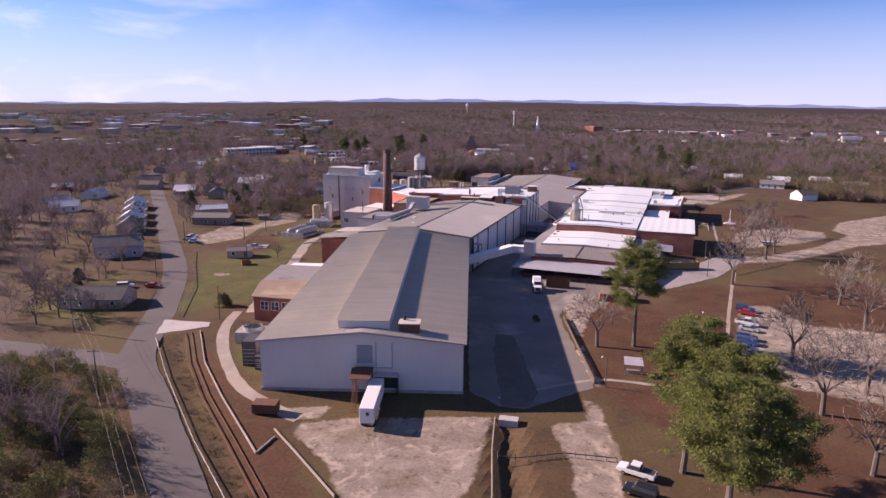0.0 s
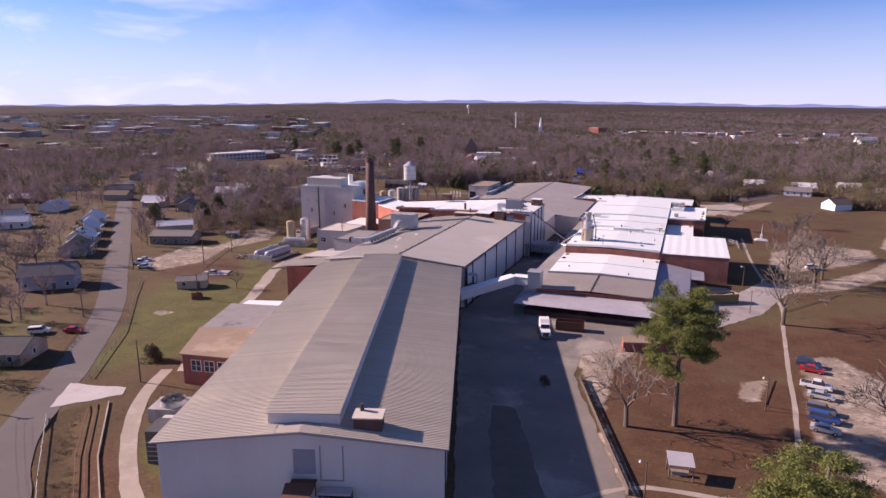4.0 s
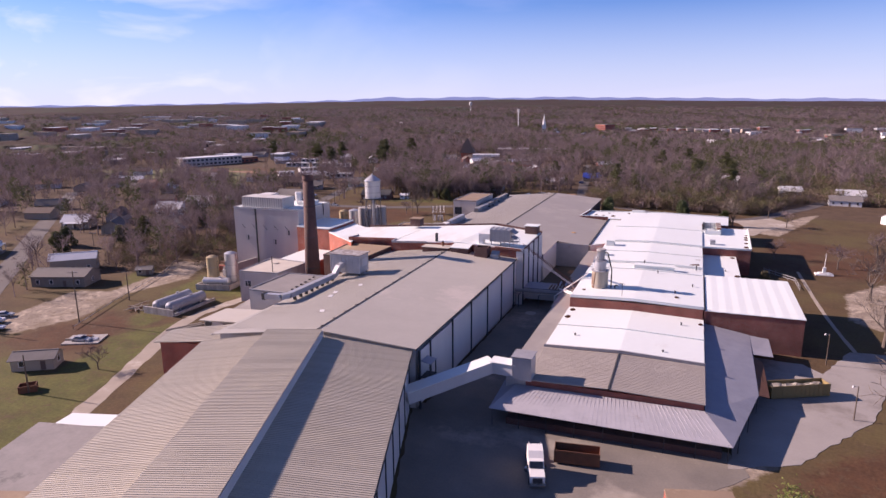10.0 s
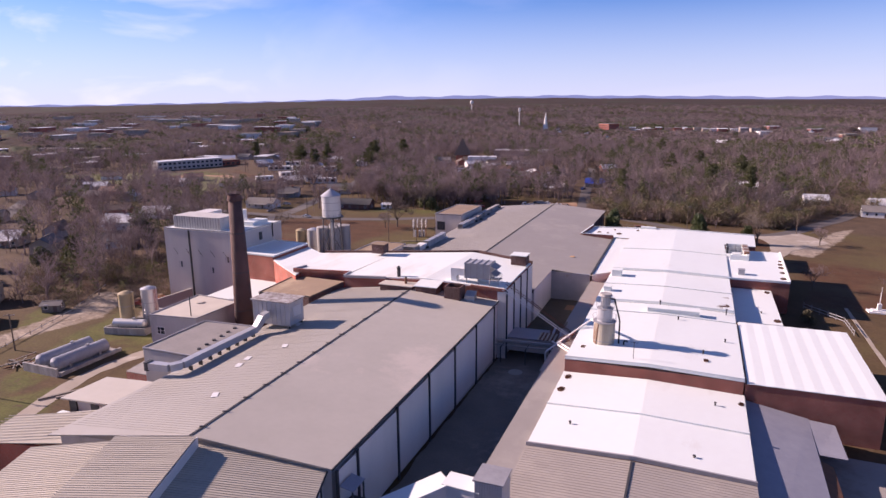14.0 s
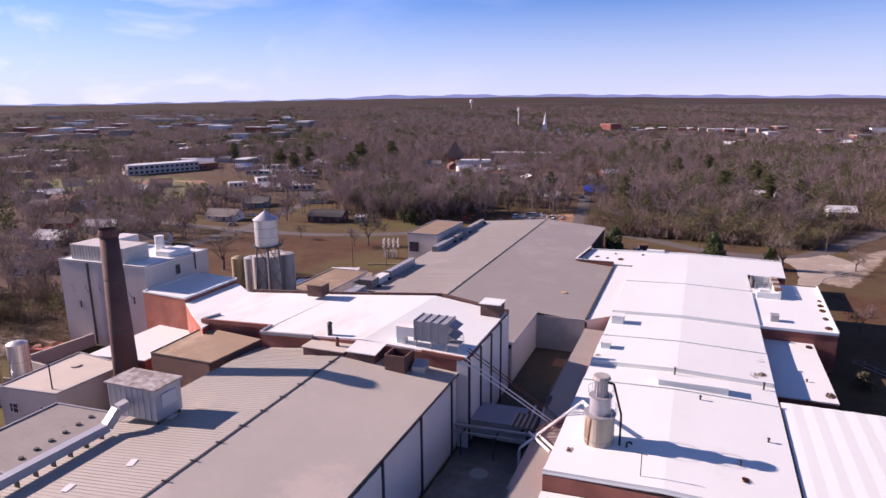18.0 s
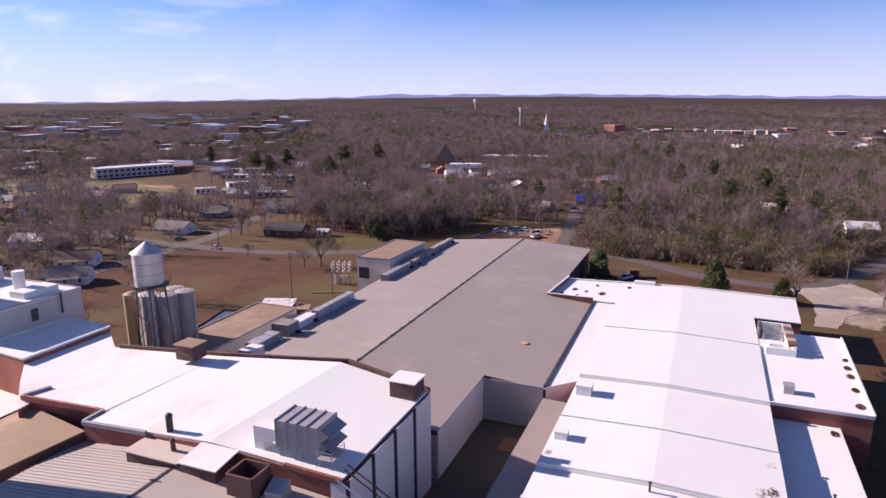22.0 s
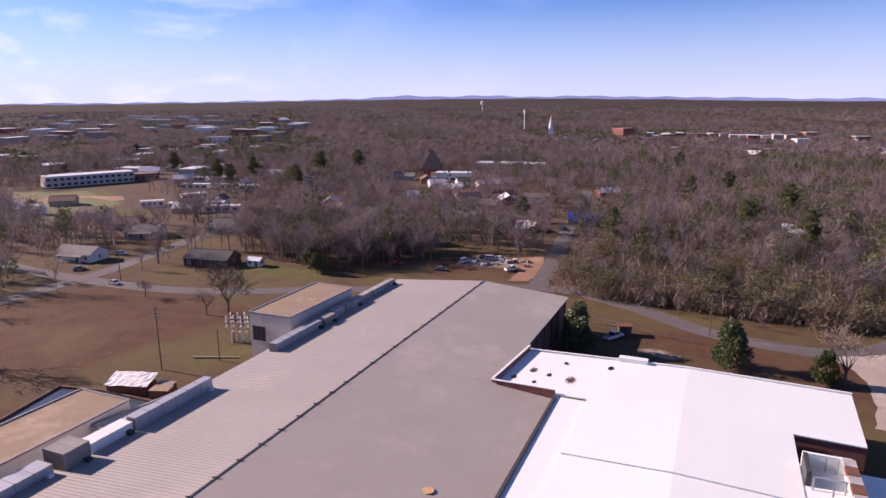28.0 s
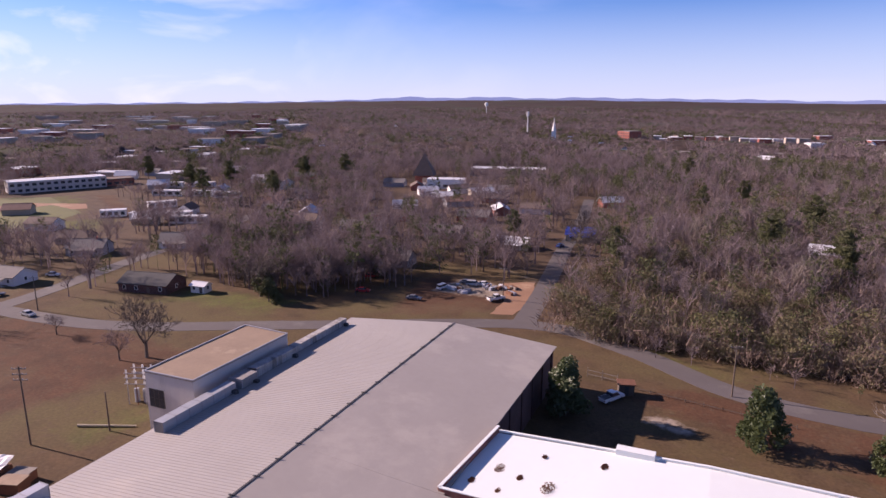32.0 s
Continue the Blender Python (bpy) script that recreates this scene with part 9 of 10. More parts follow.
def bare_tree(seed, h, label, depth=4, kids=4, spread=0.8, twig=TWIG, bark=BARK):
    rng = random.Random(seed)
    wood, twigs = ([], []), ([], [])
    trunk_h = h * 0.26
    limb(*wood, Vector((0, 0, -0.2)), Vector((rng.uniform(-0.2, 0.2), rng.uniform(-0.2, 0.2), trunk_h)), h * 0.028, h * 0.022, 8)
    for i in range(5):
        a = i * math.tau / 5 + rng.uniform(-0.4, 0.4)
        lean = rng.uniform(0.45, 0.95)
        grow(rng, Vector((0, 0, trunk_h * rng.uniform(0.8, 1.0))), Vector((math.cos(a) * lean, math.sin(a) * lean, 1.0)), h * rng.uniform(0.28, 0.36), h * 0.0145, depth - 1, wood, twigs, spread, kids)
    t = thing("bare_tree", label, "tree", 0, 0, 0)
    for nm, (vs, fs), m in (("trunk", wood, bark), ("crown", twigs, twig)):
        ob = new(nm, mesh_of(nm, vs, fs, m))
        ob.parent = t
    return t


def place(proto, spots, tint=None):
    first = True
    for x, y, s, a in spots:
        m = pose(x, y, 0, 0, 0, a) @ Matrix.Diagonal((s, s, s, 1))
        if first:
            proto.matrix_basis = m
            base = (s, s, s)
            first = False
        else:
            c = copy_thing(proto, Matrix.Identity(4))
            c.matrix_basis = m


place(bare_tree(1, 14, "large bare spreading oak with pale gray branches", 4, 4, 0.95, TWIG_PALE, BARK), [(-19.5, 147.6, 1.15, 10), (24.4, 131.7, 1.3, 80), (29.3, 112.7, 1.2, 140), (21, 157.5, 1.2, 310), (39.1, 188.2, 1.3, 20), (8.1, 219.5, 1.4, 150), (18.8, 262.0, 1.35, 30), (33, 145, 1.2, 260)])
place(bare_tree(2, 14, "tall bare oak with pale gray branches on the lawn", 4, 4, 0.8, TWIG_PALE, BARK), [(11.3, 268, 1.3, 0), (-197, 335, 1.15, 40), (14.2, 308.8, 1.2, 60), (22, 275, 1.2, 190), (-24, 412, 1.0, 240), (40, 128, 1.2, 20), (36, 210, 1.2, 10), (-42, 500, 1.15, 30), (-22, 478, 1.0, 70), (-72, 545, 1.2, 130), (-60, 470, 0.9, 200)])
place(bare_tree(3, 10, "small bare brown tree", 4, 4, 0.9), [(-142.4, 184.8, 0.6, 0), (-150, 107, 0.9, 0), (-158, 110, 1.0, 60), (-163, 119, 0.9, 20), (-143, 111, 0.8, 100), (-172, 115, 1.0, 200), (-176, 384, 0.8, 40), (-205, 387, 0.6, 80), (-98, 64, 0.9, 10), (-114, 70, 0.8, 60), (-150, 101, 0.8, 300), (-176, 118, 0.9, 40), (-188, 142, 0.8, 100), (-215, 150, 0.9, 60), (-210, 160, 1.0, 10), (-228, 178, 1.0, 200), (-245, 190, 1.0, 100), (10, 345, 0.9, 50), (-9, 352, 0.8, 140), (25, 372, 0.9, 200), (-2, 420, 0.8, 10), (-240, 300, 1.2, 60), (-226, 310, 1.2, 160)])


place(bare_tree(4, 15, "dark leaning bare tree beside the field", 5, 4, 0.85, BARK, BARK), [(-172, 388, 1.0, 200), (-183, 436, 0.9, 40), (-120, 556, 1.0, 70), (-112, 530, 1.0, 160)])


def leaf_cloud(rng, blobs, count, size, flat=1.0, shell=0.55):
    """Small leaf or needle triangles spread through overlapping clumps (x, y, z, r)."""
    verts, faces = [], []
    weights = [b[3] ** 2 for b in blobs]
    for _ in range(count):
        x, y, z, r = rng.choices(blobs, weights)[0]
        d = Vector((rng.gauss(0, 1), rng.gauss(0, 1), rng.gauss(0, 1) * flat)).normalized()
        k = r * (shell + (1 - shell) * rng.random())
        c = Vector((x, y, z)) + Vector((d.x, d.y, d.z * flat)) * k
        u = Vector((rng.gauss(0, 1), rng.gauss(0, 1), rng.gauss(0, 1))).normalized()
        w = u.orthogonal().normalized()
        s = size * rng.uniform(0.6, 1.4)
        o = len(verts)
        verts += [tuple(c + u * s), tuple(c - u * s * 0.6 + w * s * 0.55), tuple(c - u * s * 0.6 - w * s * 0.55)]
        faces.append((o, o + 1, o + 2))
    return verts, faces


def needle_tufts(rng, blobs, count, size):
    """Thin needle slivers fanning up and out of many small flat tufts (x, y, z, r)."""
    verts, faces = [], []
    weights = [b[3] ** 2 for b in blobs]
    for x, y, z, r in rng.choices(blobs, weights, k=count):
        c = Vector((x + rng.gauss(0, 0.5) * r, y + rng.gauss(0, 0.5) * r, z + rng.gauss(0, 0.28) * r))
        u = Vector((rng.gauss(0, 1), rng.gauss(0, 1), rng.gauss(0.45, 0.7))).normalized()
        w = u.cross(Vector((rng.gauss(0, 1), rng.gauss(0, 1), rng.gauss(0, 1)))).normalized()
        s = size * rng.uniform(0.6, 1.4)
        o = len(verts)
        verts += [tuple(c + u * s), tuple(c - u * s * 0.7 + w * s * 0.30), tuple(c - u * s * 0.7 - w * s * 0.30)]
        faces.append((o, o + 1, o + 2))
    return verts, faces


def pine(seed, h, label, crown_from=0.42, width=0.30, leaves=9000, needle=NEEDLE, gap=0.0, dome=0, size=0.34, mid=0.66, tall=0.30):
    """Tall pine: straight trunk, spreading limbs and many flat needle tufts with gaps between the boughs."""
    rng = random.Random(seed)
    wood = ([], [])
    lean = Vector((rng.uniform(-0.03, 0.03) * h, rng.uniform(-0.03, 0.03) * h, 0))
    for i in range(5):
        a, c = i / 5, (i + 1) / 5
        limb(*wood, lean * a + Vector((0, 0, h * a * 0.96 - (0.2 if not i else 0))), lean * c + Vector((0, 0, h * c * 0.96)), 0.020 * h * (1 - 0.75 * a), 0.020 * h * (1 - 0.75 * c), 8)
    blobs, boughs = [], []
    for i in range(30):
        f = crown_from + (1 - crown_from) * (i / 29) + rng.uniform(-0.03, 0.02)
        a = i * 2.4 + rng.uniform(-0.5, 0.5)
        e = (f - crown_from) / (1 - crown_from)
        if rng.random() < gap:
            continue
        reach = h * width * math.sqrt(max(0.04, 1 - (1.55 * e - 0.62) ** 2)) * rng.uniform(0.55, 1.12)
        p = lean * f + Vector((0, 0, h * f * 0.93))
        q = p + Vector((math.cos(a) * reach, math.sin(a) * reach, h * rng.uniform(-0.03, 0.09)))
        limb(*wood, p, q, 0.10, 0.03, 4)
        side = Vector((-math.sin(a), math.cos(a), 0))
        for s_ in (0.45, 0.6, 0.75, 0.88, 1.0):
            for k in (-1, 1):
                m = p.lerp(q, s_ * rng.uniform(0.9, 1.05)) + side * k * reach * 0.30 * s_ * rng.uniform(0.2, 1.2)
                w = m + Vector((0, 0, h * rng.uniform(0.0, 0.035)))
                limb(*wood, p.lerp(q, s_ * 0.8), w, 0.045, 0.02, 3)
                blobs.append((w.x, w.y, w.z, h * rng.uniform(0.030, 0.052)))
    for i in range(dome // 9):
        # boughs filling out a rounded crown, each with its own cluster of tufts
        z = rng.uniform(-0.70, 1.0)
        a, k = i * 2.4 + rng.uniform(-0.4, 0.4), rng.uniform(0.60, 0.98)
        rr = math.sqrt(max(0, 1 - z * z)) * h * width * k * (0.90 + 0.12 * math.sin(3 * a + seed))
        c = lean * 0.7 + Vector((math.cos(a) * rr, math.sin(a) * rr, h * (mid + tall * z * k)))
        limb(*wood, lean * 0.6 + Vector((0, 0, max(h * 0.4, c.z - rr * 0.5))), c, 0.09, 0.03, 4)
        for _ in range(9):
            w = c + Vector((rng.gauss(0, 0.045), rng.gauss(0, 0.045), rng.gauss(0, 0.020))) * h
            limb(*wood, c, w, 0.03, 0.015, 3)
            blobs.append((w.x, w.y, w.z, h * rng.uniform(0.024, 0.044)))
    t = thing("pine_tree", label, "tree")
    for nm, (vs, fs), mt in (("trunk", wood, BARK), ("crown", needle_tufts(rng, blobs, leaves, size), needle)):
        ob = new(nm, mesh_of(nm, vs, fs, mt))
        ob.parent = t
    return t


place(pine(21, 25, "tall pine with open green crown and bare trunk", 0.40, 0.26, 85000, gap=0.25, dome=360, size=0.17, mid=0.68, tall=0.28), [(-11.8, 151.5, 1.0, 0)])
place(pine(22, 24.5, "broad pine with dense yellow-green crown", 0.40, 0.25, 85000, gap=0.4, dome=330, size=0.17, mid=0.68, tall=0.28), [(3.0, 101.0, 1.03, 40), (9.4, 94.5, 0.98, 120)])
place(pine(24, 24.5, "large round pine with very dense green crown", 0.44, 0.35, 150000, gap=0.2, dome=900, size=0.165, mid=0.70, tall=0.25), [(9.2, 85.3, 0.97, 200)])


place(pine(23, 20, "tall pine with dark crown and bare trunk in the woods", 0.50, 0.19, 11000, NEEDLE_FAR, gap=0.35, dome=170, size=0.32, mid=0.74, tall=0.23), [(-29, 515, 1.05, 0), (-34, 601, 1.0, 60), (-48, 535, 1.0, 120), (-93, 507, 0.9, 200), (-107, 780, 1.0, 250), (-81, 632, 0.9, 30), (-139, 531, 0.8, 90), (-65, 666, 0.9, 310), (-437, 591, 1.1, 20), (-364, 565, 1.1, 70), (-345, 558, 1.0, 150), (-355, 589, 1.1, 220), (-342, 644, 1.1, 40), (-305, 573, 1.0, 80), (-327, 672, 1.1, 170), (-372, 572, 1.0, 100), (-350, 650, 1.0, 10), (-298, 566, 0.9, 30)])


def leafy(seed, h, r, label, material, count, size, name="magnolia_tree"):
    """Dense evergreen of overlapping leaf clumps, broad low down and tapering."""
    rng = random.Random(seed)
    blobs = []
    for i in range(40):
        f = rng.random()
        a = rng.uniform(0, math.tau)
        rr = r * (1 - 0.75 * f) * rng.uniform(0.4, 0.85)
        blobs.append((rr * math.cos(a), rr * math.sin(a), h * (0.14 + 0.76 * f), r * rng.uniform(0.2, 0.36)))
    t = thing(name, label, "tree" if name.endswith("tree") else "bush")
    wood = ([], [])
    limb(*wood, Vector((0, 0, -0.1)), Vector((0, 0, h * 0.75)), 0.035 * h, 0.01 * h, 8)
    for nm, (vs, fs), mt in (("trunk", wood, BARK), ("crown", leaf_cloud(rng, blobs, count, size, 1.0, 0.6), material)):
        ob = new(nm, mesh_of(nm, vs, fs, mt))
        ob.parent = t
    return t


place(leafy(31, 10, 4.6, "dense magnolia tree with glossy dark leaves", LEAF_GLOSS, 6500, 0.30), [(-78.6, 407.0, 1.12, 0), (-45.5, 411.5, 1.08, 120), (-27.5, 411.5, 0.75, 240)])
place(leafy(32, 3.2, 2.8, "round brown-green bush on the lawn", SHRUB, 2200, 0.2, "lawn_bush"), [(-119.3, 133.4, 1.0, 0), (-12.5, 318, 1.0, 40), (-37.5, 158.5, 0.0001 + 0.5, 10)])
place(leafy(33, 7, 4.2, "dark evergreen tree beside the street", NEEDLE_FAR, 3600, 0.32, "evergreen_tree"), [(-255, 252, 1.2, 0), (-266, 262, 1.1, 90), (-172, 128, 0.45, 10), (-180, 134, 0.5, 50), (-240, 268, 1.3, 20), (-197, 467, 1.4, 60), (-204, 474, 1.3, 160), (-245, 283, 1.4, 220), (-252, 318, 1.3, 30), (-177, 433, 1.0, 30), (-184, 438, 1.1, 100)])

# ---- woods as one mass each ----
def tri_mesh(name, V, F, material):
    me = bpy.data.meshes.new(name)
    me.vertices.add(len(V))
    me.vertices.foreach_set("co", V.astype(np.float32).ravel())
    me.loops.add(F.size)
    me.loops.foreach_set("vertex_index", F.astype(np.int32).ravel())
    k = F.shape[1]
    me.polygons.add(len(F))
    me.polygons.foreach_set("loop_start", np.arange(0, F.size, k, dtype=np.int32))
    me.materials.append(material)
    me.update(calc_edges=True)
    return me


def stamp(templates, spots, rs):
    """Many turned and scaled copies of small triangle templates as one vertex and face array."""
    Vs, Fs, o = [], [], 0
    which = rs.randint(0, len(templates), len(spots))
    for k, (tv, tf) in enumerate(templates):
        sel = spots[which == k]
        if not len(sel):
            continue
        a = rs.uniform(0, math.tau, len(sel))
        s = sel[:, 3] if sel.shape[1] > 3 else np.ones(len(sel))
        c, n_ = np.cos(a) * s, np.sin(a) * s
        V = np.empty((len(sel), len(tv), 3))
        V[:, :, 0] = c[:, None] * tv[None, :, 0] - n_[:, None] * tv[None, :, 1] + sel[:, 0:1]
        V[:, :, 1] = n_[:, None] * tv[None, :, 0] + c[:, None] * tv[None, :, 1] + sel[:, 1:2]
        V[:, :, 2] = s[:, None] * tv[None, :, 2] + sel[:, 2:3]
        F = tf[None] + (np.arange(len(sel)) * len(tv))[:, None, None] + o
        Vs.append(V.reshape(-1, 3))
        Fs.append(F.reshape(-1, 3))
        o += len(sel) * len(tv)
    return np.concatenate(Vs), np.concatenate(Fs)


def far_bare(rs, h=14.0, twigs=230, thin=1.0):
    """A distant leafless tree: trunk, rising limbs and forking twigs along them."""
    V, F = [], []

    def sliver(p, q, w):
        d = q - p
        s = np.cross(d, rs.normal(size=3))
        s = s / (np.linalg.norm(s) + 1e-9) * w
        o = len(V)
        V.extend([p - s, p + s, q])
        F.append((o, o + 1, o + 2))
    sliver(np.array([0, 0, -0.5]), np.array([0.1, 0.1, h * 0.80]), 0.26)
    sliver(np.array([0.1, 0, -0.5]), np.array([0.3, 0.2, h * 0.6]), 0.22)
    R = h * rs.uniform(0.30, 0.40)
    arms, tips = [], []
    for i in range(9):
        a = i * 2.4 + rs.uniform(-0.5, 0.5)
        z, k = h * rs.uniform(0.20, 0.55), R * rs.uniform(0.35, 0.85)
        p, q = np.array([0, 0, z]), np.array([math.cos(a) * k, math.sin(a) * k, min(h * 0.93, z + h * rs.uniform(0.22, 0.45))])
        sliver(p, q, 0.12)
        arms.append((p, q))
    for i in range(twigs):
        if i % 2 and tips:
            p, d0 = tips[rs.randint(len(tips))]
        else:
            p0, q0 = arms[rs.randint(len(arms))]
            p, d0 = p0 + (q0 - p0) * rs.uniform(0.3, 1.0), (q0 - p0) / np.linalg.norm(q0 - p0)
        d = d0 * 0.7 + np.array([0, 0, 0.25]) + rs.normal(size=3) * 0.55
        d = d / np.linalg.norm(d) * h * rs.uniform(0.08, 0.20)
        if not i % 2:
            tips.append((p + d * rs.uniform(0.4, 1.0), d / np.linalg.norm(d)))
        sliver(p, p + d, rs.uniform(0.05, 0.11) * thin)
    return np.array(V), np.array(F)


def far_leafy(rs, h, r, count, size, top=1.0, foot=0.1):
    """A distant evergreen or bush: leaf clumps of uneven size with gaps between them."""
    V, F, clumps = [], [], []
    for i in range(16):
        f, a = (i + rs.uniform(0, 1)) / 16, i * 2.4 + rs.uniform(-0.6, 0.6)
        k = r * (1 - 0.75 * f * top) * rs.uniform(0.25, 0.80)
        clumps.append((math.cos(a) * k, math.sin(a) * k, h * (foot + (0.93 - foot) * f), r * rs.uniform(0.22, 0.42)))
    for i in range(count):
        x, y, z, cr = clumps[rs.randint(len(clumps))]
        c = np.array([x, y, z]) + rs.normal(size=3) * cr * np.array([0.55, 0.55, 0.42])
        u, w = rs.normal(size=3), rs.normal(size=3)
        u, w = u / np.linalg.norm(u) * size * rs.uniform(0.5, 1.4), w / np.linalg.norm(w) * size * rs.uniform(0.4, 1.0)
        o = len(V)
        V.extend([c + u, c - u * 0.5 + w, c - u * 0.5 - w])
        F.append((o, o + 1, o + 2))
    if foot > 0.3:
        o = len(V)
        V.extend([np.array([-0.22, 0, -0.5]), np.array([0.22, 0, -0.5]), np.array([0, 0, h * 0.9])])
        F.append((o, o + 1, o + 2))
    return np.array(V), np.array(F)


def thicket(rs, h, twigs):
    """A bare many-stemmed thicket of thin upright shoots."""
    V, F = [], []
    for i in range(twigs):
        p = np.array([rs.normal() * 1.3, rs.normal() * 1.3, h * rs.uniform(0, 0.55)])
        d = np.array([p[0] * 0.25, p[1] * 0.25, 1.0]) + rs.normal(size=3) * 0.55
        d = d / np.linalg.norm(d) * h * rs.uniform(0.15, 0.45)
        s = np.cross(d, rs.normal(size=3))
        s = s / (np.linalg.norm(s) + 1e-9) * rs.uniform(0.04, 0.10)
        o = len(V)
        V.extend([p - s, p + s, p + d])
        F.append((o, o + 1, o + 2))
    return np.array(V), np.array(F)


def in_front(x, y, hx, hy, half, depth):
    """The open strip on a building's side that faces the mill."""
    d = Vector((-30 - hx, 200 - hy)).normalized()
    along, across = (x - hx) * d.x + (y - hy) * d.y, (x - hx) * d.y - (y - hy) * d.x
    return (along > -half) & (along < depth) & (np.abs(across) < half)


rs = np.random.RandomState(7)
BARES = [far_bare(rs, rs.uniform(11, 17), 120, 0.95) for _ in range(8)]
FINE = [far_bare(rs, rs.uniform(10, 17), 330, 0.52) for _ in range(8)]
GREENS = [far_leafy(rs, rs.uniform(12, 18), rs.uniform(2.8, 4.4), 330, 0.42, rs.uniform(0.35, 0.75), foot) for foot in (0.10, 0.45, 0.15, 0.5, 0.38)]
THICKETS = [thicket(rs, rs.uniform(3.5, 6.5), 150) for _ in range(5)]
rs2 = np.random.RandomState(19)
FINE_SCRUBS = [far_leafy(rs2, rs2.uniform(3.5, 6.0), rs2.uniform(2.6, 3.8), 800, 0.2, 0.6) for _ in range(4)]
SCRUBS = [far_leafy(rs, rs.uniform(3.5, 6.5), rs.uniform(2.4, 3.8), 360, 0.22, 0.6) for _ in range(6)]
CLEAR = [
    [(-70, 40), (60, 40), (75, 400), (75, 455), (-20, 440), (-60, 436), (-104, 462), (-160, 470), (-165, 450), (-215, 405), (-232, 385), (-232, 330), (-205, 305), (-200, 250), (-215, 235), (-205, 190), (-165, 150), (-110, 105)],
    [(-150, 452), (-108, 462), (-112, 486), (-150, 484)], [(-395, 480), (-335, 430), (-305, 470), (-330, 520), (-460, 566), (-470, 540)],
    [(-530, 560), (-430, 500), (-400, 620), (-500, 640)], [(-200, 402), (-232, 400), (-234, 436), (-206, 434), (-190, 436), (-160, 428)], [(-160, 580), (-145, 575), (-150, 600), (-175, 610)], [(-300, 660), (-230, 655), (-225, 720), (-300, 725)],
    [(-10, 470), (60, 490), (70, 545), (0, 545)],
    [(-292, 662), (-225, 657), (-205, 605), (-255, 600)], [(-150, 447), (-108, 462), (-114, 488), (-146, 486)], [(-262, 400), (-235, 395), (-258, 490), (-285, 485)],
]
CORNER = [(-24, 434), (-14, 446), (-8, 462), (-2, 480), (6, 496), (18, 505), (46, 496), (60, 470), (40, 430), (0, 420)]
CLEAR.insert(0, [(-345, 440), (-378, 503), (-450, 532), (-538, 474), (-478, 436), (-420, 466), (-372, 450)])
CLEAR.append(CORNER)
CLEAR.insert(0, [(-250, 243), (-226, 258), (-258, 286), (-290, 272)])
WAYS = [[(-60, 63), (-108, 95), (-134, 127), (-160.4, 154.5), (-246.4, 226.9), (-330, 296), (-420, 372)], [(-330, 395), (-241, 391), (-157, 421)], [(-104, 451), (-117, 519), (-132, 600), (-150, 680)], [(-238, 330), (-247, 412), (-268, 484), (-320, 620)], [(-127, 91), (-210, 70)]]
n_try = 27000
tx, ty = rs.uniform(-700, 150, n_try), rs.uniform(60, 900, n_try)
view = np.degrees(np.arctan2(-(tx - 6), ty - 7))
view2 = np.degrees(np.arctan2(-(tx + 47), ty - 300))
rad = np.hypot(tx + 55, ty - 220)
keep = (view > -16) & (view < 66) & (view2 > -25) & (rad < 700)
for poly in CLEAR:
    keep &= poly_weight(tx, ty, poly, 0.5) < 0.5
for way in WAYS:
    for (x0, y0), (x1, y1) in zip(way, way[1:]):
        dx, dy = x1 - x0, y1 - y0
        s = np.clip(((tx - x0) * dx + (ty - y0) * dy) / (dx * dx + dy * dy), 0, 1)
        keep &= np.hypot(tx - x0 - s * dx, ty - y0 - s * dy) > 7
for hx, hy, hr in HOUSES + TOWN:
    # the yard in front of a house, towards the mill, stays open too
    keep &= (np.hypot(tx - hx, ty - hy) > hr * 0.85) & ~in_front(tx, ty, hx, hy, hr * 0.7, hr * 0.6 + (34 if hx > -20 and hy > 480 else 2 if hy > 420 else 6 if hy > 300 else 10))
east = (tx > -104 - (ty - 452) * 0.16) & (ty > 440)
street = poly_weight(tx, ty, [(-60, 60), (-110, 105), (-165, 150), (-246, 226), (-330, 296), (-372, 290), (-330, 235), (-262, 168), (-205, 110), (-165, 80), (-110, 70)], 4)
dens = np.where(east, 0.74, np.where(ty > 620, 0.88, np.where(ty > 400, 0.80, 0.66))) * (1 - 0.70 * street) * (0.75 + 0.25 * np.sin(tx * 0.03) * np.cos(ty * 0.027))
keep &= rs.uniform(0, 1, n_try) < dens
tx, ty, east = tx[keep], ty[keep], east[keep]
kindr = rs.uniform(0, 1, len(tx))
grn = kindr < np.where(east, 0.21 + 0.10 * np.exp(-(ty - 445) / 60), 0.08) + 0.16 * (np.sin(tx * 0.021 + 2) * np.sin(ty * 0.024) > 0.45)
# a dense thicket of young trees behind the corner house
qx, qy = rs.uniform(-262, -146, 520), rs.uniform(436, 505, 520)
ok = poly_weight(qx, qy, [(-200, 437), (-162, 442), (-150, 468), (-165, 500), (-215, 500), (-246, 490), (-250, 474), (-225, 444)], 0.5) > 0.5
for hx, hy, hr in HOUSES:
    ok &= np.hypot(qx - hx, qy - hy) > hr * 0.8
tx, ty = np.concatenate([tx, qx[ok]]), np.concatenate([ty, qy[ok]])
grn = np.concatenate([grn, rs.uniform(0, 1, ok.sum()) < 0.06])
pts = np.stack([tx, ty, land(tx, ty), rs.uniform(0.62, 1.22, len(tx)) * np.where((ty > 440) & (tx > -110) & (ty < 480), np.clip(0.35 + (ty - 447 - np.abs(tx + 60) * 0.03) / 36, 0.35, 1), 1)], 1)
close = np.hypot(tx + 50, ty - 300) < 330
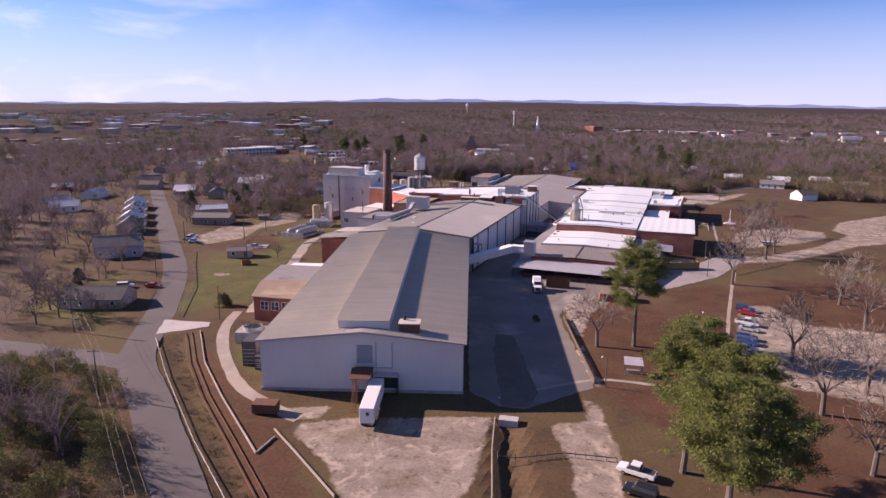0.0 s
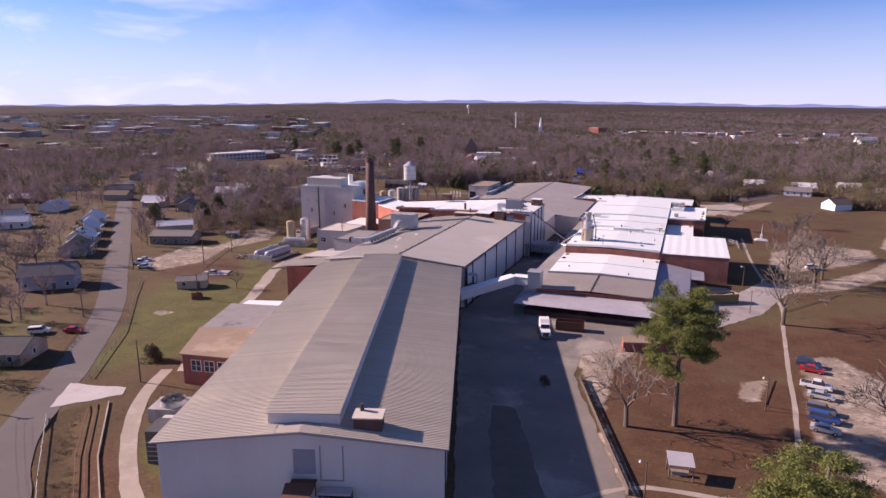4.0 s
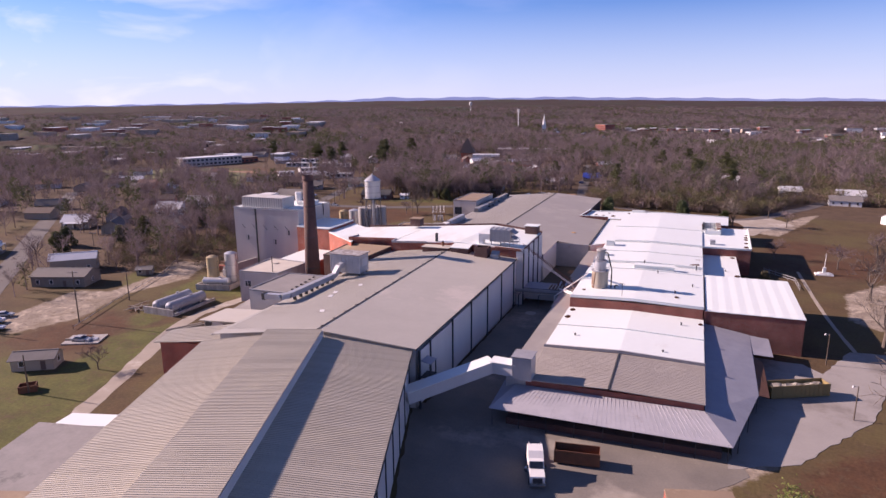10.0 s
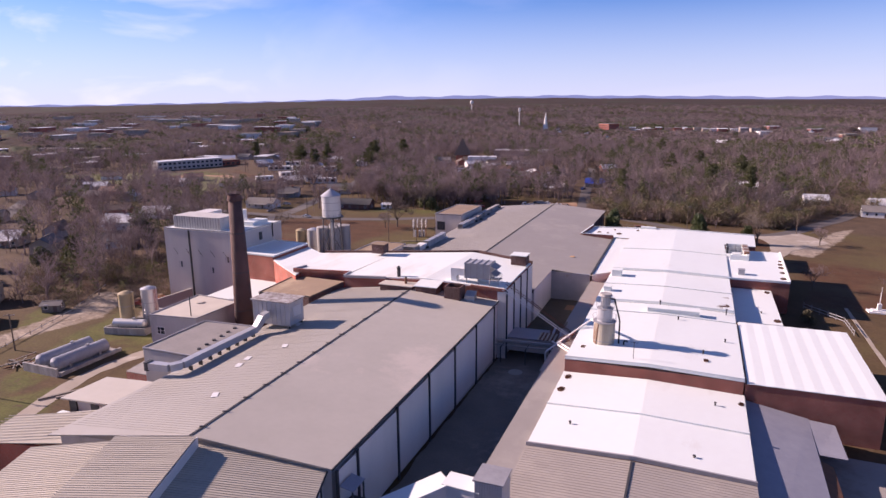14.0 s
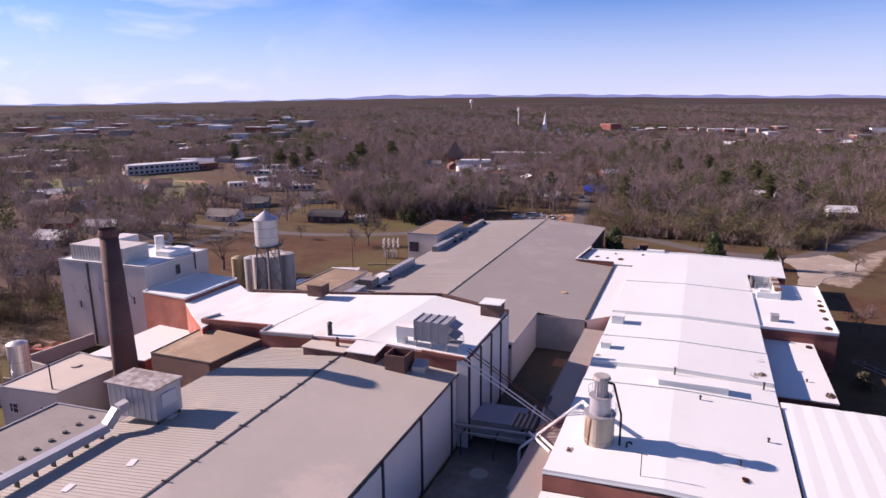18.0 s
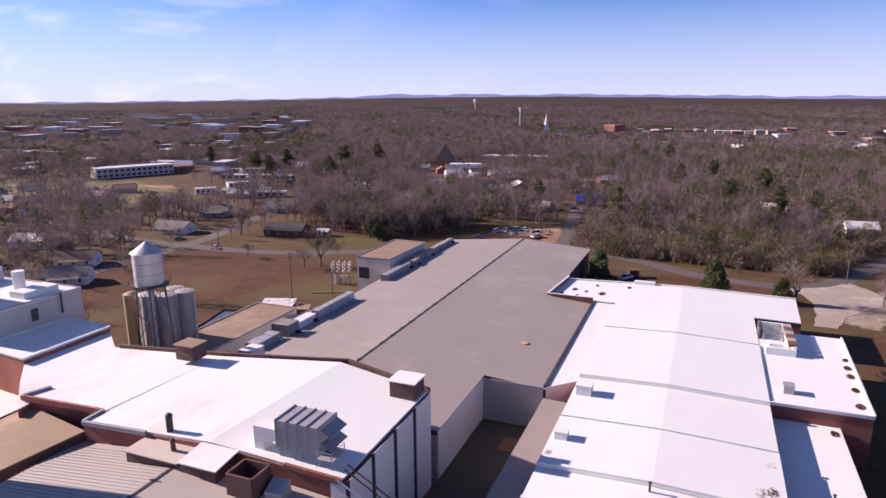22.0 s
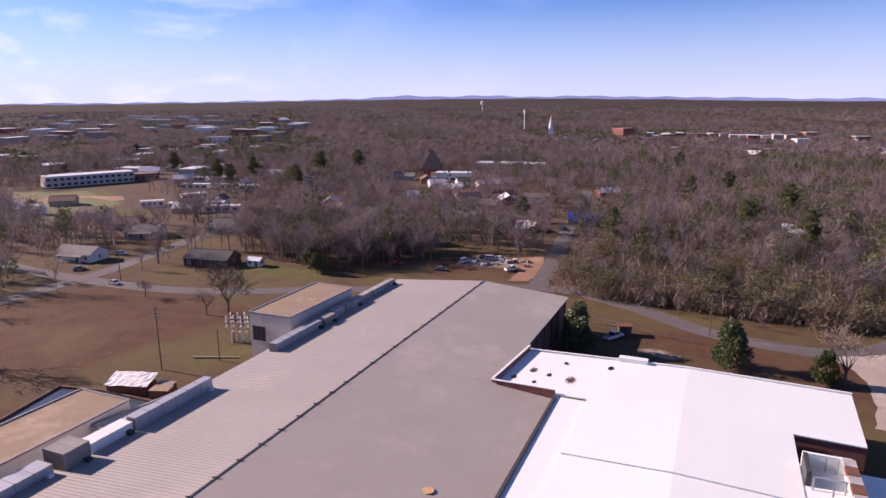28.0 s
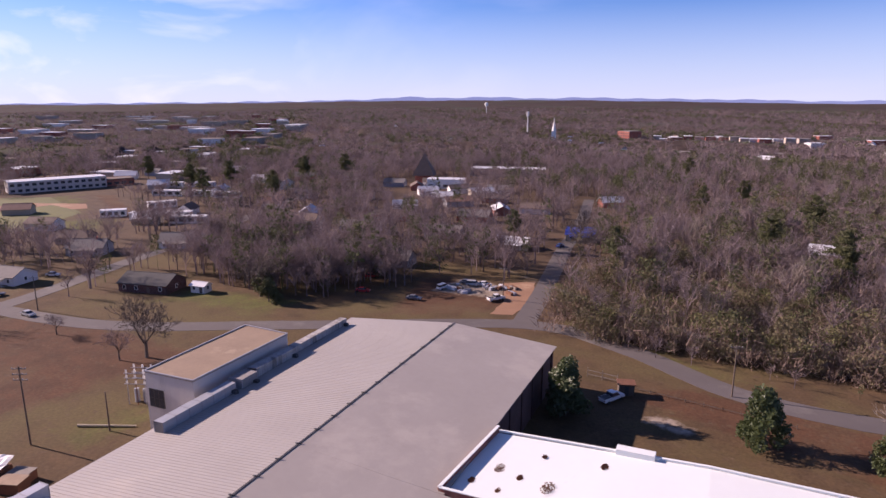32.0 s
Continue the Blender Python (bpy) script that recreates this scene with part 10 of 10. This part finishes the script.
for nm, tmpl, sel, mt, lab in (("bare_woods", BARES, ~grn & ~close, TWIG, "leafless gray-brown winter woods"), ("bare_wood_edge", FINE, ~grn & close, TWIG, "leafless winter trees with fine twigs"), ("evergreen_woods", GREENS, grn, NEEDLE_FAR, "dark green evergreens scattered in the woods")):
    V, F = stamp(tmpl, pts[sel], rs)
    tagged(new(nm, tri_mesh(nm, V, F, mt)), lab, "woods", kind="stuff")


# distant trees, coarser, out to the ridge
def coarse(rs, h, r, count, w0, w1, upright):
    V, F = [], []
    for i in range(count):
        a, f = rs.uniform(0, math.tau), rs.uniform(0.15, 1.0)
        k = r * math.sin(math.pi * min(1, f * 0.86 + 0.1)) ** 0.6 * rs.uniform(0.3, 1.0)
        p = np.array([math.cos(a) * k, math.sin(a) * k, h * f * 0.8])
        d = np.array([math.cos(a) * 0.6, math.sin(a) * 0.6, upright]) + rs.normal(size=3) * 0.5
        d = d / np.linalg.norm(d) * h * rs.uniform(0.18, 0.34)
        s_ = np.cross(d, rs.normal(size=3))
        s_ = s_ / (np.linalg.norm(s_) + 1e-9) * rs.uniform(w0, w1)
        o = len(V)
        V.extend([p - s_, p + s_, p + d])
        F.append((o, o + 1, o + 2))
    return np.array(V), np.array(F)


COARSE_BARE = [coarse(rs, rs.uniform(12, 16), rs.uniform(4.2, 5.6), 38, 0.10, 0.34, 0.9) for _ in range(6)]
COARSE_GREEN = [coarse(rs, rs.uniform(10, 15), rs.uniform(3.4, 4.8), 56, 0.35, 0.75, 0.2) for _ in range(4)]
n_far = 26000
fr, fa = rs.uniform(0, 1, n_far) ** 1.15 * 2100 + 680, np.radians(rs.uniform(-26, 62, n_far))
tx, ty = -55 - fr * np.sin(fa), 220 + fr * np.cos(fa)
keep = rs.uniform(0, 1, n_far) < 0.9
for hx, hy, hr in TOWN + HOUSES:
    keep &= ~in_front(tx, ty, hx, hy, hr * 0.6, 70)
tx, ty = tx[keep], ty[keep]
patch = np.sin(tx * 0.0083 + 0.7) * np.sin(ty * 0.0067 + 1.9) + 0.6 * np.sin(tx * 0.021 + ty * 0.017)
grn = rs.uniform(0, 1, len(tx)) < np.where(patch > 0.4, 0.55, 0.08)
pts = np.stack([tx, ty, land(tx, ty), rs.uniform(0.75, 1.2, len(tx))], 1)
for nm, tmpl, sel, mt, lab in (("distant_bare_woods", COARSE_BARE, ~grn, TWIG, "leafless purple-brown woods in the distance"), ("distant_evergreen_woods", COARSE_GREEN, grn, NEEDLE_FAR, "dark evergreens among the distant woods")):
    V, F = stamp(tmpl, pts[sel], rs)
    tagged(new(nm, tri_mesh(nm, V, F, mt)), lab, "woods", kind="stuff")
# undergrowth along the wood's edge and in the rough by the street
sx, sy = rs.uniform(-104, 110, 4600), rs.uniform(445, 560, 4600)
edge = 447 + np.abs(sx + 60) * 0.03
ok = (sy > edge + np.where(sx < -85, (-85 - sx) * 1.2, 0)) & (sx > -102 - (sy - 452) * 0.15) & (rs.uniform(0, 1, 4600) < 0.75 * np.exp(-(sy - 447) / 34))
for poly in CLEAR[-2:]:
    ok &= poly_weight(sx, sy, poly, 0.5) < 0.5
s1 = np.stack([sx[ok], sy[ok], 0 * sx[ok], rs.uniform(0.7, 1.5, ok.sum())], 1)
rx, ry = rs.uniform(-140, -62, 420), rs.uniform(45, 100, 420)
ok = poly_weight(rx, ry, [(-62, 50), (-74, 67), (-88, 77), (-99, 83.5), (-115, 88), (-130, 85), (-150, 78), (-150, 60), (-90, 35)], 0.5) > 0.5
s2 = np.stack([rx[ok], ry[ok], 0 * rx[ok], rs.uniform(0.5, 1.0, ok.sum())], 1)
bx, by = rs.uniform(-115, -40, 1200), rs.uniform(57, 112, 1200)
ok = poly_weight(bx, by, [(-44, 59), (-56, 67.4), (-70, 76.6), (-82, 84.6), (-97, 95), (-111, 106.5), (-109, 109.5), (-95, 98), (-80, 87), (-68, 78.5), (-54, 69.4), (-42, 61)], 0.4) > 0.5
s3 = np.stack([bx[ok], by[ok], 0 * bx[ok] - 0.75, rs.uniform(0.14, 0.27, ok.sum())], 1)
# thickets west of the plant and along the field
wx, wy = rs.uniform(-262, -150, 1500), rs.uniform(232, 335, 1500)
ok = poly_weight(wx, wy, [(-203, 240), (-184, 262), (-172, 280), (-190, 312), (-232, 322), (-256, 300), (-235, 248)], 6) > rs.uniform(0.3, 3.2, 1500)
for hx, hy, hr in HOUSES:
    ok &= ~in_front(wx, wy, hx, hy, hr * 0.8, hr + 6)
s1 = np.concatenate([s1, np.stack([wx[ok], wy[ok], 0 * wx[ok], rs.uniform(0.6, 1.25, ok.sum())], 1)])
# hedges and bushes in the house yards
yx, yy = rs.uniform(-340, -110, 700), rs.uniform(80, 300, 700)
ok = poly_weight(yx, yy, [(-110, 108), (-165, 153), (-246, 229), (-330, 299), (-352, 280), (-300, 215), (-240, 150), (-190, 105), (-150, 95)], 3) > rs.uniform(0.3, 2.2, 700)
for way in WAYS:
    for (x0, y0), (x1, y1) in zip(way, way[1:]):
        dx, dy = x1 - x0, y1 - y0
        s = np.clip(((yx - x0) * dx + (yy - y0) * dy) / (dx * dx + dy * dy), 0, 1)
        ok &= np.hypot(yx - x0 - s * dx, yy - y0 - s * dy) > 6.5
for hx, hy, hr in HOUSES:
    ok &= np.hypot(yx - hx, yy - hy) > hr - 2
s1 = np.concatenate([s1, np.stack([yx[ok], yy[ok], 0 * yx[ok] - 0.3, rs.uniform(0.2, 0.6, ok.sum())], 1)])
# evergreen understorey deep in the east woods
ux, uy = rs.uniform(-100, 110, 700), 450 + 190 * rs.uniform(0, 1, 700) ** 1.9
ok = (ux > -98 - (uy - 452) * 0.15) & (poly_weight(ux, uy, CORNER, 0.5) < 0.5)
s1 = np.concatenate([s1, np.stack([ux[ok], uy[ok], 0 * ux[ok], rs.uniform(0.9, 1.9, ok.sum())], 1)])
hedge = np.array([(-148 + 8.6 * k / 9, 113.0 + 7.0 * k / 9, -0.2, 0.42) for k in range(10)] + [(-137.2 - 13.5 * k / 12, 124.2 + 15.5 * k / 12, -0.3, 0.24) for k in range(13)])
half = rs.uniform(0, 1, len(s1)) < 0.42
V, F = stamp(SCRUBS, np.concatenate([s1[~half][::3], hedge]), rs)
tagged(new("green_scrub", tri_mesh("green_scrub", V, F, GREEN_SCRUB)), "green leafy scrub beside the street", "scrub", kind="stuff")
V, F = stamp(SCRUBS, np.concatenate([s1[half], s3[::2]]), rs)
tagged(new("undergrowth", tri_mesh("undergrowth", V, F, SHRUB)), "olive evergreen scrub at the wood's edge", "scrub", kind="stuff")
V, F = stamp(THICKETS, np.concatenate([s1[~half], s1[half][::3] + (1.5, 1.0, 0, 0), s3[1::2]]), rs)
tagged(new("dry_brush", tri_mesh("dry_brush", V, F, STRAW)), "dry brown winter brush", "scrub", kind="stuff")

# ---- distance ----
# canopy colour kept dark to carry the shade between crowns
CANOPY = mat("far winter canopy", (0.080, 0.058, 0.050), (0.045, 0.034, 0.030), rough=0.95, scale=0.012, fine=0.09, bump=0.0, contrast=1.3, spec=0.05, third=(0.062, 0.068, 0.045), third_at=0.56)
th = np.radians(np.arange(-34, 92, 0.32))
rr_ = [640.0]
while rr_[-1] < 4520:
    rr_.append(rr_[-1] + max(4.5, rr_[-1] * 0.0085))
rr_ = np.array(rr_)
TH, RR = np.meshgrid(th, rr_)
jit = rs.uniform(-0.5, 0.5, TH.shape)
TH2 = TH + jit * radians(0.16)
CX, CY = -55 - RR * np.sin(TH2), 200 + RR * np.cos(TH2)
crown = np.where(RR < 2700, 6.0, 10.0) + np.clip(1400 / RR, 0.6, 2.0) * 1.7 * rs.uniform(-1, 1, CX.shape) + 2.5 * np.sin(CX * 0.011) * np.cos(CY * 0.013)
mask = np.sin(CX * 0.0075 + 1.1) * np.sin(CY * 0.0068 + 0.3) + 0.5 * np.sin(CX * 0.017 + CY * 0.012)
crown = np.where((mask > 0.95) & (RR < 2600), -2.0, crown)
crown = crown * np.clip((RR - 640) / 120, 0.0, 1.0) - 2.0 * (RR < 700)
for hx, hy, hr in TOWN:
    crown = np.where(in_front(CX, CY, hx, hy, hr * 0.6, 70), -2.0, crown)
CZ = land(CX, CY) + crown
V = np.stack([CX.ravel(), CY.ravel(), CZ.ravel()], 1)
idx = np.arange(CX.size).reshape(CX.shape)
F = np.stack([idx[:-1, :-1].ravel(), idx[1:, :-1].ravel(), idx[1:, 1:].ravel(), idx[:-1, 1:].ravel()], 1)
fw = tri_mesh("far_woods", V, F, CANOPY)
fw.polygons.foreach_set("use_smooth", np.ones(len(F), bool))
tagged(new("far_woods", fw), "endless gray-brown winter woods to the horizon", "woods", kind="stuff")
# distance haze is painted into these hills as a pale blue glow
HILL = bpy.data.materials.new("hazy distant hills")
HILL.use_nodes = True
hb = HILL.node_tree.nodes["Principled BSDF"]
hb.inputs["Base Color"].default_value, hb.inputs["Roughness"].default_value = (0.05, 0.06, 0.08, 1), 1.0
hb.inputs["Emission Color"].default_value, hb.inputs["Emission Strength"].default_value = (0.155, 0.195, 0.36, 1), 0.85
hv_, hf_ = [], []
angs = np.radians(np.arange(-60, 120, 0.5))
for i, a in enumerate(angs):
    d = math.degrees(a)
    top = 57 + 36 * math.exp(-((d - 22) / 22) ** 2) + 2 * math.sin(d * 0.9) + 3 * math.sin(d * 2.3 + 1)
    for c, w, hh in ((31.0, 2.6, 15), (24.5, 3.0, 10), (14.0, 4.5, 8), (4.0, 5.0, 9), (-6.0, 4.0, 9)):
        top += hh * math.exp(-((d - c) / w) ** 2)
    x, y = -55 - 4560 * math.sin(a), 200 + 4560 * math.cos(a)
    hv_ += [(x, y, -20), (x, y, top)]
    if i:
        o = 2 * i
        hf_.append((o - 2, o, o + 1, o - 1))
tagged(new("backdrop", mesh_of("backdrop", hv_, hf_, HILL)), "low hills along the horizon with haze blue in their glow", "hills", kind="structure")
V, F = stamp(FINE_SCRUBS, s2[s2[:, 3] < 0.92], rs)
tagged(new("street_scrub", tri_mesh("street_scrub", V, F, GREEN_SCRUB)), "green leafy scrub on the bank beside the street", "scrub", kind="stuff")
V, F = stamp(FINE_SCRUBS, s2[s2[:, 3] >= 0.92] * (1, 1, 1, 0.7), rs)
tagged(new("dry_street_brush", tri_mesh("dry_street_brush", V, F, STRAW)), "dry brown brush on the bank beside the street", "scrub", kind="stuff")
